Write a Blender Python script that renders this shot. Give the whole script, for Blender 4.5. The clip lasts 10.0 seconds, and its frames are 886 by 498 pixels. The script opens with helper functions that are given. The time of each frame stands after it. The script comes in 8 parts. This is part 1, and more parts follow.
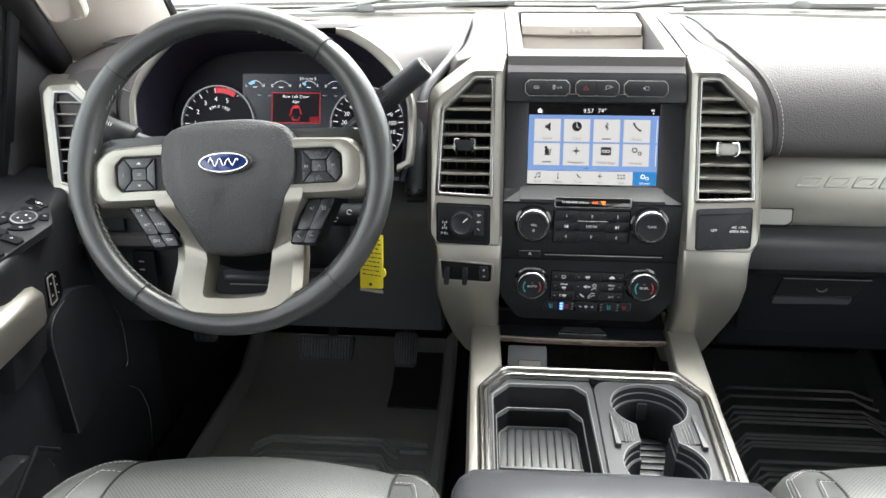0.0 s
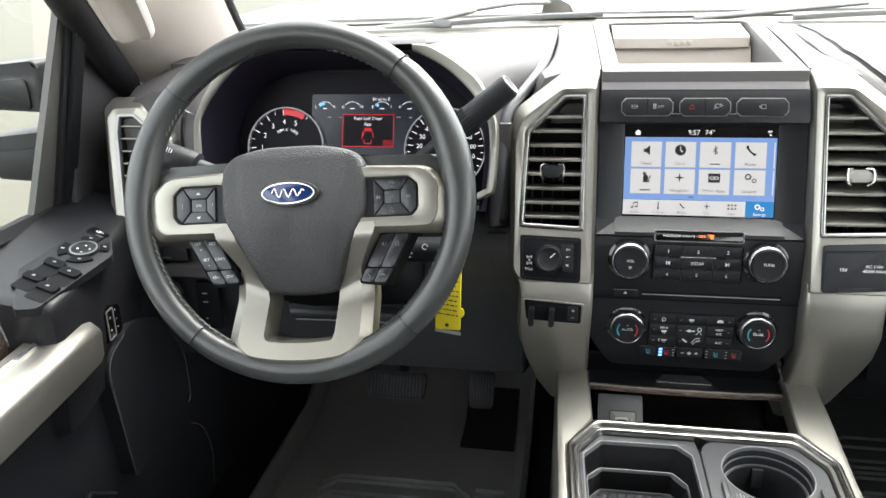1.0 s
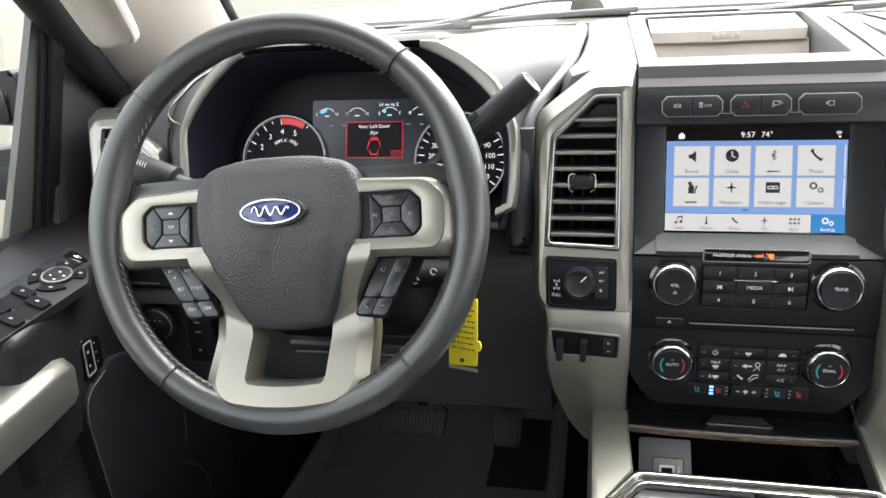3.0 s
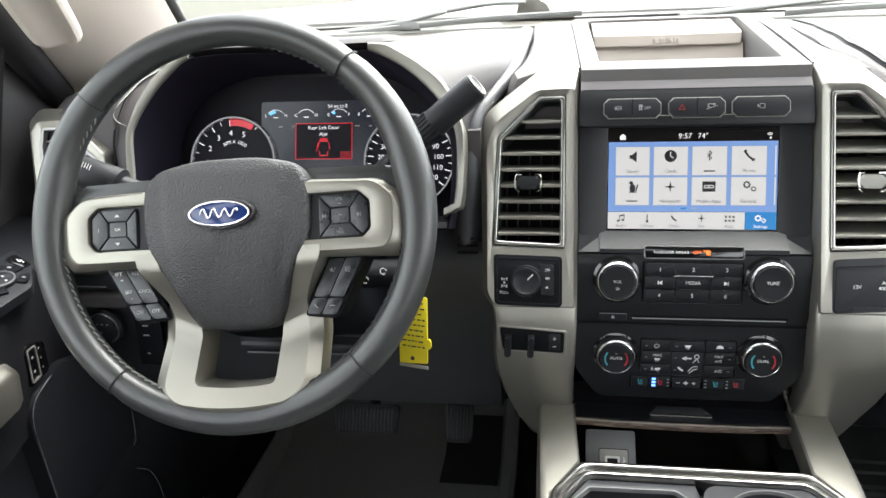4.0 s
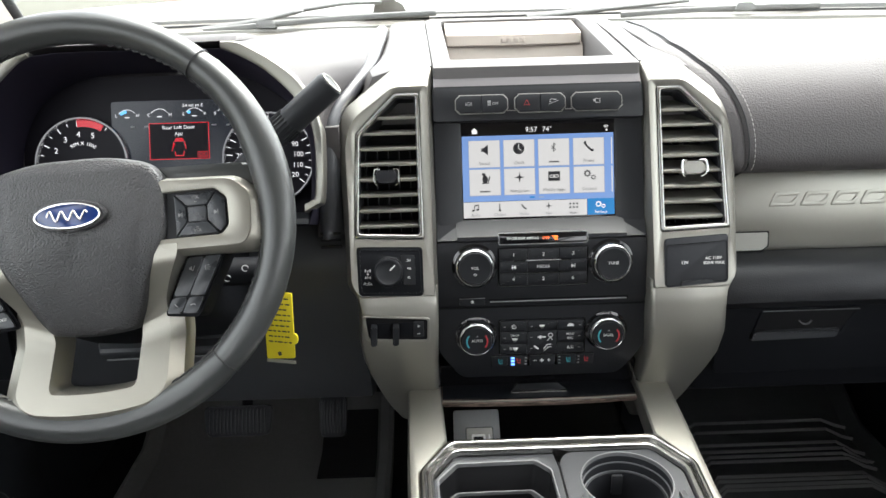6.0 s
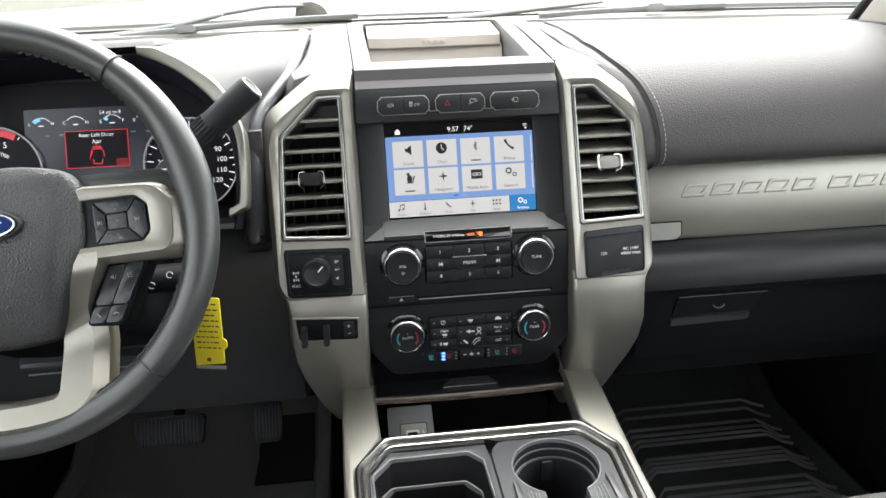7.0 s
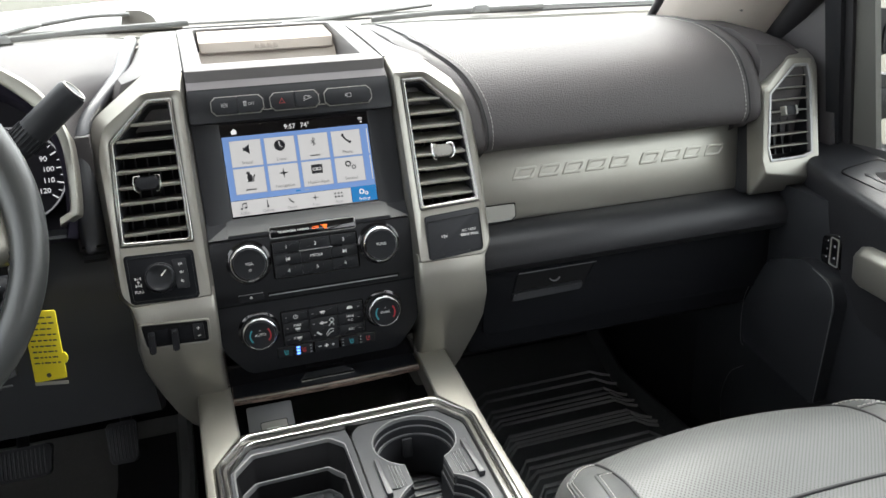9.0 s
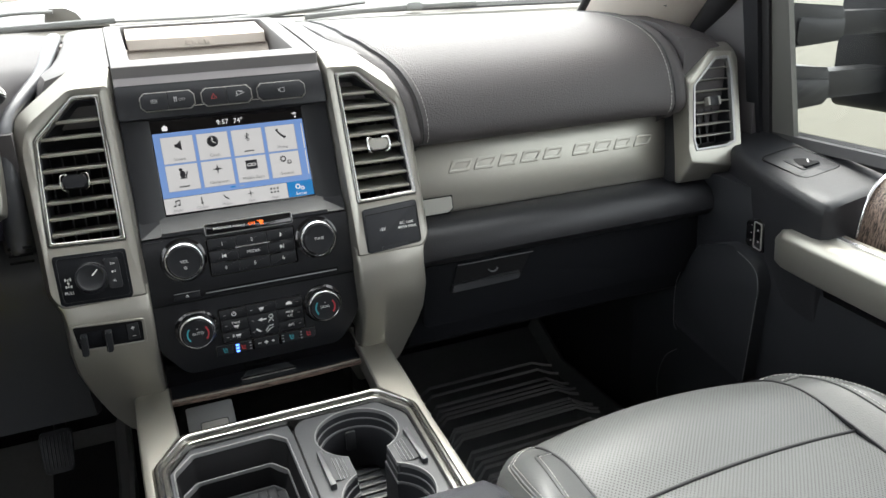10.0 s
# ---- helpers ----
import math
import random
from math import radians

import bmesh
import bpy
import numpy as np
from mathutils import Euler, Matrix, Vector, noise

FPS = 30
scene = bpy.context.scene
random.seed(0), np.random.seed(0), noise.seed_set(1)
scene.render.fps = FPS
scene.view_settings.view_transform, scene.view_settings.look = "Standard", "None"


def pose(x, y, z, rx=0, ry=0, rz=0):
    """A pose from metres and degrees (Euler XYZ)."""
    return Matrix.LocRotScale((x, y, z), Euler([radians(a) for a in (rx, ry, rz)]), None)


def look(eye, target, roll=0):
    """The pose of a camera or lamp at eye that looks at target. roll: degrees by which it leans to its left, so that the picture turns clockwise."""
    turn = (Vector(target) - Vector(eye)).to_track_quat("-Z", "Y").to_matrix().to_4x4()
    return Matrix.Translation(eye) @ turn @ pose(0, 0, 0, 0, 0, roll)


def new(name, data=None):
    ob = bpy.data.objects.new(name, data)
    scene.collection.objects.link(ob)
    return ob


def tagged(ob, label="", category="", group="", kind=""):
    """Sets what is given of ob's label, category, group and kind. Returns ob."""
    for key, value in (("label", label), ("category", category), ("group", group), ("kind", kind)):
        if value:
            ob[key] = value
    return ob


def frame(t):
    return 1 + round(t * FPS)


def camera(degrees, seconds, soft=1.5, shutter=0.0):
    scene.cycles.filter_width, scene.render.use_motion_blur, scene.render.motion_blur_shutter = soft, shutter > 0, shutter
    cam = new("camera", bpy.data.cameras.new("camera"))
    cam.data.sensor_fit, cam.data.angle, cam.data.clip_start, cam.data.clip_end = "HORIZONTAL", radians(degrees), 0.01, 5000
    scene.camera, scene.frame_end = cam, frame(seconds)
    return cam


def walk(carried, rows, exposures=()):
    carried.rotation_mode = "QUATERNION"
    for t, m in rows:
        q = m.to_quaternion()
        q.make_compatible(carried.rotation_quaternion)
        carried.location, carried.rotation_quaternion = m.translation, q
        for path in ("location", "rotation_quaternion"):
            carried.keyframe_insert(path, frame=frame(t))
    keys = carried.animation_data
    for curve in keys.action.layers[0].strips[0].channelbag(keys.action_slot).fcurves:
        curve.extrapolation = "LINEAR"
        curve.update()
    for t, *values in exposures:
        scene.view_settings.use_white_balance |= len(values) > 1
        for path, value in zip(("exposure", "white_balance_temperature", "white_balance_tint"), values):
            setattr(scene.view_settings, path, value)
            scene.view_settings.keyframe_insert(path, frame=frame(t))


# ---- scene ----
cam = camera(61.9, 10.0)
EXPOSURE = [(0.0, 3.04), (4.5, 3.00), (7.5, 2.93), (9.0, 2.75), (10.0, 2.72)]
PATH = [
    (0, (-0.124, -0.992, 0.915), (-0.277, 0.845, 0.139), -0.3),
    (0.5, (-0.135, -0.971, 0.914), (-0.382, 0.866, 0.162), -1.0),
    (1, (-0.151, -0.895, 0.902), (-0.49, 0.934, 0.169), -1.9),
    (1.5, (-0.154, -0.82, 0.881), (-0.571, 1.003, 0.17), -2.7),
    (2, (-0.153, -0.78, 0.866), (-0.619, 1.038, 0.174), -3.4),
    (3.5, (-0.146, -0.786, 0.871), (-0.528, 1.049, 0.174), -3.2),
    (4, (-0.142, -0.793, 0.873), (-0.451, 1.055, 0.172), -2.7),
    (4.5, (-0.138, -0.798, 0.874), (-0.366, 1.059, 0.168), -2.2),
    (5, (-0.133, -0.804, 0.877), (-0.278, 1.058, 0.161), -1.9),
    (5.5, (-0.13, -0.811, 0.875), (-0.188, 1.056, 0.16), -1.6),
    (7, (-0.116, -0.835, 0.877), (0.083, 1.022, 0.161), -1.7),
    (7.5, (-0.113, -0.843, 0.881), (0.178, 0.998, 0.155), -1.7),
    (8, (-0.108, -0.855, 0.876), (0.273, 0.973, 0.16), -2.0),
    (8.5, (-0.105, -0.868, 0.867), (0.368, 0.944, 0.164), -2.2),
    (9, (-0.102, -0.879, 0.86), (0.456, 0.912, 0.165), -2.4),
    (9.5, (-0.097, -0.887, 0.856), (0.535, 0.877, 0.158), -2.5),
    (10, (-0.099, -0.893, 0.851), (0.6, 0.847, 0.155), -2.4),
]
walk(cam, [(t, look(eye, target, roll)) for t, eye, target, roll in PATH], exposures=EXPOSURE)

# ---- world and light ----
world = bpy.data.worlds.new("overcast_sky")
scene.world = world
world.use_nodes = True
wn, wl = world.node_tree.nodes, world.node_tree.links
sky = wn.new("ShaderNodeTexSky")
sky.sky_type, sky.sun_disc = "NISHITA", False
sky.sun_elevation, sky.sun_rotation = radians(62), radians(28)
sky.air_density, sky.dust_density = 1.0, 3.0
grey = wn.new("ShaderNodeHueSaturation")
grey.inputs["Saturation"].default_value = 0.12
wl.new(sky.outputs[0], grey.inputs["Color"])
wl.new(grey.outputs[0], wn["Background"].inputs["Color"])
wn["Background"].inputs["Strength"].default_value = 0.15
sun = new("sun", bpy.data.lights.new("sun", "SUN"))
sun.data.energy, sun.data.angle, sun.data.color = 0.6, radians(40), (1.0, 0.94, 0.86)
sun.matrix_world = look((0.95, 1.75, 4.0), (0, 0, 0.5))


# ---- materials ----
def shade(name, colour, rough, metal=0.0, grain=0.0, grain_size=400.0, var=0.06, bump_kind="noise", coat=0.0, spec=0.5, stain=0.0, wear=0.08):
    m = bpy.data.materials.new(name)
    m.use_nodes = True
    n, k = m.node_tree.nodes, m.node_tree.links
    b = n["Principled BSDF"]
    b.inputs["Metallic"].default_value = metal
    b.inputs["Specular IOR Level"].default_value = spec
    b.inputs["Coat Weight"].default_value = coat
    b.inputs["Coat Roughness"].default_value = 0.08
    tc = n.new("ShaderNodeTexCoord")
    big = n.new("ShaderNodeTexNoise")
    big.inputs["Scale"].default_value, big.inputs["Detail"].default_value = 7.0, 5.0
    fine = n.new("ShaderNodeTexNoise")
    fine.inputs["Scale"].default_value, fine.inputs["Detail"].default_value = 160.0, 3.0
    for t in (big, fine):
        k.new(tc.outputs["Object"], t.inputs["Vector"])
    mix = n.new("ShaderNodeMix")
    mix.data_type = "RGBA"
    mix.inputs["A"].default_value = (*[c * (1 - var) for c in colour], 1)
    mix.inputs["B"].default_value = (*[min(1, c * (1 + var) + stain) for c in colour], 1)
    add = n.new("ShaderNodeMath")
    add.operation = "MULTIPLY_ADD"
    add.inputs[1].default_value, add.inputs[2].default_value = 0.4, 0.0
    k.new(fine.outputs["Fac"], add.inputs[0])
    both = n.new("ShaderNodeMath")
    both.operation = "MULTIPLY_ADD"
    both.inputs[1].default_value = 0.6
    k.new(big.outputs["Fac"], both.inputs[0])
    k.new(add.outputs[0], both.inputs[2])
    k.new(both.outputs[0], mix.inputs["Factor"])
    k.new(mix.outputs["Result"], b.inputs["Base Color"])
    span = n.new("ShaderNodeMapRange")
    span.inputs["To Min"].default_value, span.inputs["To Max"].default_value = max(0.02, rough - wear), rough + wear
    k.new(both.outputs[0], span.inputs["Value"])
    k.new(span.outputs[0], b.inputs["Roughness"])
    if grain:
        if bump_kind == "noise":
            g = n.new("ShaderNodeTexNoise")
            g.inputs["Detail"].default_value = 2.0
            out = g.outputs["Fac"]
        elif bump_kind == "pebble":
            g = n.new("ShaderNodeTexVoronoi")
            g.feature = "F1"
            rise = n.new("ShaderNodeMath")
            rise.operation = "MULTIPLY_ADD"
            rise.inputs[1].default_value, rise.inputs[2].default_value = -1.0, 1.0
            k.new(g.outputs["Distance"], rise.inputs[0])
            out = rise.outputs[0]
        else:
            g = n.new("ShaderNodeTexVoronoi")
            g.feature = "SMOOTH_F1"
            out = g.outputs["Distance"]
        g.inputs["Scale"].default_value = grain_size
        k.new(tc.outputs["Object"], g.inputs["Vector"])
        bp = n.new("ShaderNodeBump")
        bp.inputs["Strength"].default_value, bp.inputs["Distance"].default_value = grain, 0.001
        k.new(out, bp.inputs["Height"])
        k.new(bp.outputs[0], b.inputs["Normal"])
    return m


def glow(name, colour, strength):
    m = bpy.data.materials.new(name)
    m.use_nodes = True
    b = m.node_tree.nodes["Principled BSDF"]
    b.inputs["Base Color"].default_value = (*[c * 0.12 for c in colour], 1)
    b.inputs["Roughness"].default_value = 0.25
    b.inputs["Emission Color"].default_value = (*colour, 1)
    b.inputs["Emission Strength"].default_value = strength
    return m


def perforated(name, colour):
    m = shade(name, colour, 0.56, grain=0.15, grain_size=700, bump_kind="cell", var=0.08, spec=0.7)
    n, k = m.node_tree.nodes, m.node_tree.links
    b = n["Principled BSDF"]
    tc = n.new("ShaderNodeTexCoord")
    mp = n.new("ShaderNodeMapping")
    mp.inputs["Scale"].default_value = (300, 300, 0.0)
    mp.inputs["Rotation"].default_value = (0, 0, radians(45))
    k.new(tc.outputs["Object"], mp.inputs["Vector"])
    v = n.new("ShaderNodeTexVoronoi")
    v.inputs["Scale"].default_value, v.inputs["Randomness"].default_value = 1.0, 0.0
    k.new(mp.outputs[0], v.inputs["Vector"])
    hole = n.new("ShaderNodeMath")
    hole.operation = "LESS_THAN"
    hole.inputs[1].default_value = 0.25
    k.new(v.outputs["Distance"], hole.inputs[0])
    mx = n.new("ShaderNodeMix")
    mx.data_type = "RGBA"
    old = b.inputs["Base Color"].links[0].from_socket
    k.new(old, mx.inputs["A"])
    mx.inputs["B"].default_value = (0.022, 0.022, 0.022, 1)
    k.new(hole.outputs[0], mx.inputs["Factor"])
    k.new(mx.outputs["Result"], b.inputs["Base Color"])
    return m


def wood_grain(name, scale):
    m = shade(name, (0.075, 0.054, 0.042), 0.46, coat=0.05)
    n, k = m.node_tree.nodes, m.node_tree.links
    b = n["Principled BSDF"]
    tc = n.new("ShaderNodeTexCoord")
    mp = n.new("ShaderNodeMapping")
    mp.inputs["Scale"].default_value = scale
    k.new(tc.outputs["Object"], mp.inputs["Vector"])
    w = n.new("ShaderNodeTexNoise")
    w.inputs["Scale"].default_value, w.inputs["Detail"].default_value, w.inputs["Distortion"].default_value = 2.0, 6.0, 1.2
    k.new(mp.outputs[0], w.inputs["Vector"])
    r = n.new("ShaderNodeValToRGB")
    r.color_ramp.elements[0].position, r.color_ramp.elements[0].color = 0.38, (0.020, 0.015, 0.012, 1)
    r.color_ramp.elements[1].position, r.color_ramp.elements[1].color = 0.62, (0.27, 0.195, 0.155, 1)
    k.new(w.outputs["Fac"], r.inputs["Fac"])
    k.new(r.outputs[0], b.inputs["Base Color"])
    return m


def clear_glass(name):
    m = bpy.data.materials.new(name)
    m.use_nodes = True
    n, k = m.node_tree.nodes, m.node_tree.links
    n.clear()
    out = n.new("ShaderNodeOutputMaterial")
    see, shine, mix, fr = n.new("ShaderNodeBsdfTransparent"), n.new("ShaderNodeBsdfGlossy"), n.new("ShaderNodeMixShader"), n.new("ShaderNodeLayerWeight")
    see.inputs["Color"].default_value = (0.95, 0.97, 0.96, 1)
    shine.inputs["Roughness"].default_value = 0.01
    power, scale = n.new("ShaderNodeMath"), n.new("ShaderNodeMath")
    power.operation, power.inputs[1].default_value = "POWER", 4.0
    scale.operation, scale.inputs[1].default_value, scale.inputs[2].default_value = "MULTIPLY_ADD", 0.35, 0.02
    k.new(fr.outputs["Facing"], power.inputs[0])
    k.new(power.outputs[0], scale.inputs[0])
    k.new(scale.outputs[0], mix.inputs[0])
    k.new(see.outputs[0], mix.inputs[1])
    k.new(shine.outputs[0], mix.inputs[2])
    k.new(mix.outputs[0], out.inputs["Surface"])
    return m


SILVER = shade("satin_silver_paint", (0.345, 0.336, 0.300), 0.40, metal=0.85, grain=0.02, grain_size=900, var=0.03, wear=0.04)
SPOKE = shade("bright_satin_wheel_trim", (0.350, 0.338, 0.295), 0.38, metal=0.82, grain=0.02, grain_size=900, var=0.03, wear=0.04)
SILVER_DARK = shade("dull_silver_plastic", (0.30, 0.295, 0.27), 0.45, metal=0.3, var=0.04)
KNOB_CHROME = shade("bright_knob_chrome", (0.62, 0.625, 0.63), 0.20, metal=1.0, var=0.03, wear=0.03)
SATIN_CHROME = shade("satin_chrome", (0.42, 0.413, 0.393), 0.20, metal=1.0, var=0.03, wear=0.03)
CHROME = shade("bright_chrome", (0.86, 0.865, 0.87), 0.15, metal=1.0, var=0.03, wear=0.03)
BLACK = shade("black_moulded_plastic", (0.0195, 0.0208, 0.0240), 0.45, grain=0.12, grain_size=1100, var=0.12, spec=0.32)
BLACK_SOFT = shade("soft_black_dash_skin", (0.016, 0.0165, 0.019), 0.44, grain=0.22, grain_size=620, bump_kind="cell", var=0.12, spec=0.42, wear=0.04)
FASCIA = shade("charcoal_fascia_plastic", (0.0125, 0.0133, 0.0155), 0.36, grain=0.05, grain_size=1400, var=0.08, spec=0.30)
BUTTON = shade("matt_black_button", (0.0150, 0.0160, 0.0185), 0.42, var=0.1, spec=0.25)
SWITCH = shade("matt_switch_plastic", (0.0078, 0.0085, 0.0105), 0.62, grain=0.08, grain_size=1400, var=0.1, spec=0.10)
PIANO = shade("gloss_black", (0.006, 0.006, 0.007), 0.10, var=0.1, coat=0.5, wear=0.03)
# Near-black for gaps and throats; also puts shade into the colour of recess walls.
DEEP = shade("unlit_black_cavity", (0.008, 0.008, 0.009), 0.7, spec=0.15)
LEATHER = shade("black_grain_leather", (0.045, 0.047, 0.053), 0.34, grain=0.22, grain_size=900, bump_kind="cell", var=0.15, spec=0.65)
RIM_LEATHER = shade("black_wheel_leather", (0.038, 0.041, 0.041), 0.34, grain=0.10, grain_size=1000, bump_kind="cell", var=0.05, wear=0.02, spec=0.8)
PAD = shade("grained_airbag_cover", (0.026, 0.0258, 0.0285), 0.40, grain=0.75, grain_size=600, bump_kind="pebble", var=0.10, spec=0.85)
DASH = shade("grey_black_dash_leather", (0.064, 0.059, 0.060), 0.58, grain=0.60, grain_size=560, bump_kind="cell", var=0.08, spec=0.50, wear=0.03)
DASH_TOP = shade("charcoal_dash_top", (0.064, 0.059, 0.061), 0.58, grain=0.25, grain_size=800, var=0.10, spec=0.42)
HUMP = shade("grey_stack_top_plastic", (0.115, 0.109, 0.108), 0.50, grain=0.05, grain_size=900, var=0.06, spec=0.3)
BAND_GREY = shade("mauve_grey_plastic", (0.17, 0.158, 0.160), 0.45, grain=0.05, grain_size=900, var=0.05, spec=0.4)
TAUPE = shade("taupe_speaker_cover", (0.46, 0.405, 0.350), 0.55, metal=0.1, var=0.05)
BEIGE = shade("pale_grey_pillar_trim", (0.75, 0.685, 0.615), 0.6, grain=0.08, grain_size=900, var=0.05)
HEADLINER = shade("grey_woven_headliner", (0.70, 0.67, 0.63), 0.9, grain=0.2, grain_size=1200, var=0.06)
RUBBER = shade("black_rubber_mat", (0.095, 0.100, 0.107), 0.30, grain=0.10, grain_size=600, var=0.3, stain=0.006)
# Dusty copy of the mat rubber, also paler to make up for footwell light.
RUBBER_DUSTY_LIT = shade("dusty_rubber_lightened", (0.205, 0.205, 0.200), 0.50, grain=0.15, grain_size=500, var=0.25, stain=0.02)
# Glossy black rubber whose pale base colour paints in the ridges' highlights.
RUBBER_GLEAM = shade("rubber_ridge_with_gleam", (0.255, 0.262, 0.270), 0.24, var=0.10, coat=0.4)
KEY = shade("satin_grey_wheel_key", (0.032, 0.036, 0.041), 0.30, var=0.08, spec=0.65)
CARPET = shade("black_carpet", (0.020, 0.020, 0.022), 0.95, grain=0.8, grain_size=900, var=0.3)
PERF = perforated("perforated_seat_leather", (0.088, 0.092, 0.090))
SEAT = shade("black_seat_leather", (0.064, 0.067, 0.066), 0.50, grain=0.22, grain_size=700, bump_kind="cell", var=0.10, spec=0.7)
DARK_THREAD = shade("grey_rim_thread", (0.26, 0.26, 0.24), 0.8)
THREAD = shade("pale_grey_thread", (0.45, 0.44, 0.42), 0.8)
WOOD = wood_grain("dark_ash_wood_lid", (26, 300, 420))
WOOD_UPRIGHT = wood_grain("dark_ash_wood_door", (220, 220, 22))
GLASS = clear_glass("clear_window_glass")
MARK = shade("white_button_print", (0.75, 0.75, 0.73), 0.5)
MARK_DIM = shade("grey_button_print", (0.30, 0.30, 0.30), 0.5)
RED_PRINT = shade("red_button_print", (0.35, 0.03, 0.03), 0.5)
TAG = shade("yellow_plastic_tag", (0.80, 0.66, 0.02), 0.5, var=0.05)
INK = shade("dark_ink", (0.05, 0.05, 0.04), 0.6)
BADGE_BLUE = shade("deep_blue_enamel", (0.012, 0.035, 0.16), 0.15, coat=0.6)
PAINT_WHITE = shade("white_body_paint", (0.82, 0.82, 0.81), 0.25, coat=0.6, var=0.015)
CHANNEL = shade("grey_window_channel", (0.098, 0.098, 0.090), 0.45, var=0.08)
SAIL = shade("charcoal_sail_plastic", (0.075, 0.071, 0.075), 0.5, grain=0.15, grain_size=900, var=0.08)
SEAL = shade("black_rubber_seal", (0.020, 0.020, 0.022), 0.5)
GROUND = shade("pale_gravel_lot", (0.070, 0.067, 0.049), 0.95, grain=0.6, grain_size=60, var=0.25)
INSERT = shade("dark_grey_console_plastic", (0.036, 0.038, 0.042), 0.42, grain=0.06, grain_size=1200, var=0.06)
# Plain grey plastic; on thin rims and lines it paints the light on edges.
EDGE = shade("grey_plastic_and_edge_glint", (0.150, 0.153, 0.156), 0.32, var=0.15)
DIAL_BLACK = shade("matt_dial_black", (0.009, 0.008, 0.013), 0.5, spec=0.20)
HOOD_INNER = shade("dark_hood_lining", (0.015, 0.013, 0.024), 0.80, grain=0.1, grain_size=900, spec=0.2)
RING = shade("polished_dial_ring", (0.75, 0.75, 0.77), 0.22, metal=0.8)
# Faint emission that brightens the chrome dial rings.
DIAL_RING = glow("dial_ring_glow", (0.50, 0.51, 0.54), 0.060)
COWL = shade("grey_cowl_plastic", (0.115, 0.104, 0.088), 0.55, grain=0.1, grain_size=700, var=0.15)
MIRROR_GREY = shade("weathered_black_mirror_plastic", (0.014, 0.015, 0.017), 0.5, grain=0.1, grain_size=900, var=0.12, spec=0.35)
WIPER = shade("weathered_grey_wiper", (0.17, 0.17, 0.165), 0.6)
STEEL = shade("brushed_steel_pedal_trim", (0.35, 0.35, 0.35), 0.4, metal=0.8)
SCREEN_BLUE = glow("screen_blue", (0.25, 0.43, 0.86), 0.088)
SCREEN_TILE = glow("screen_pale_tile", (0.82, 0.81, 0.80), 0.093)
SCREEN_TILE_EDGE = glow("screen_tile_shadow", (0.45, 0.55, 0.78), 0.072)
SCREEN_HOT = glow("screen_bright_blue", (0.02, 0.28, 0.72), 0.085)
SCREEN_BLACK = shade("screen_black_glass", (0.006, 0.005, 0.006), 0.12, wear=0.02)
SCREEN_GREY = shade("screen_grey_print", (0.06, 0.06, 0.065), 0.3)
SCREEN_INK = shade("screen_dark_symbol", (0.015, 0.015, 0.018), 0.3)
SCREEN_WHITE = glow("screen_white_symbol", (0.9, 0.9, 0.9), 0.130)
DIAL_WHITE = glow("dial_white_print", (0.85, 0.85, 0.88), 0.140)
DIAL_RED = glow("dial_red_print", (0.80, 0.01, 0.03), 0.085)
DIAL_BLUE = glow("dial_blue_bar", (0.10, 0.45, 0.9), 0.202)
DIAL_PANEL = glow("dial_screen_slate", (0.010, 0.014, 0.024), 0.09)
AMBER = glow("amber_warning_light", (1.0, 0.16, 0.02), 0.317)
LED_BLUE = glow("blue_indicator", (0.10, 0.25, 1.0), 0.634)
COOL = shade("blue_arc_print", (0.05, 0.35, 0.42), 0.5)
WARM = shade("red_arc_print", (0.42, 0.03, 0.04), 0.5)


# ---- mesh helpers ----
def tilted(o, tilt=0.0, turn=0.0):
    """A plane's frame: u across, v up along the plane, n out of it towards the seats. tilt leans its top away; turn swings it about z."""
    a = radians(tilt)
    m = Matrix(((1, 0, 0, 0), (0, math.sin(a), -math.cos(a), 0), (0, math.cos(a), math.sin(a), 0), (0, 0, 0, 1)))
    return Matrix.Translation(o) @ Matrix.Rotation(radians(turn), 4, "Z") @ m


FLAT = Matrix.Identity(4)          # u = x, v = y, n = z
FRONT = tilted((0, 0, 0))          # u = x, v = z, n = -y


def facing(s, x):
    """The frame of a side wall at x that faces the cabin: u = y, v = z, n towards the middle."""
    return Matrix(((0, 0, -s, x), (1, 0, 0, 0), (0, 1, 0, 0), (0, 0, 0, 1)))


def thing(name, at, label, category, group="", kind=""):
    ob = new(name)
    ob.location = at
    return tagged(ob, label, category, group, kind)


def mesh_from(name, bm, material, smooth=True):
    bmesh.ops.recalc_face_normals(bm, faces=bm.faces)
    me = bpy.data.meshes.new(name)
    bm.to_mesh(me)
    bm.free()
    me.materials.append(material)
    if smooth:
        me.shade_smooth()
        me.set_sharp_from_angle(angle=radians(38))
    return me


def part(name, bm, material, parent=None, label="", smooth=True):
    """Links a bmesh as one mesh object, in world places, under a thing or a part."""
    me = bm if isinstance(bm, bpy.types.Mesh) else mesh_from(name, bm, material, smooth)
    ob = new(name, me)
    if parent is not None:
        ob.parent = parent
        if parent.type == "EMPTY":
            ob.matrix_parent_inverse = Matrix.Translation(-parent.location)
    if label:
        ob["label"] = label
    return ob


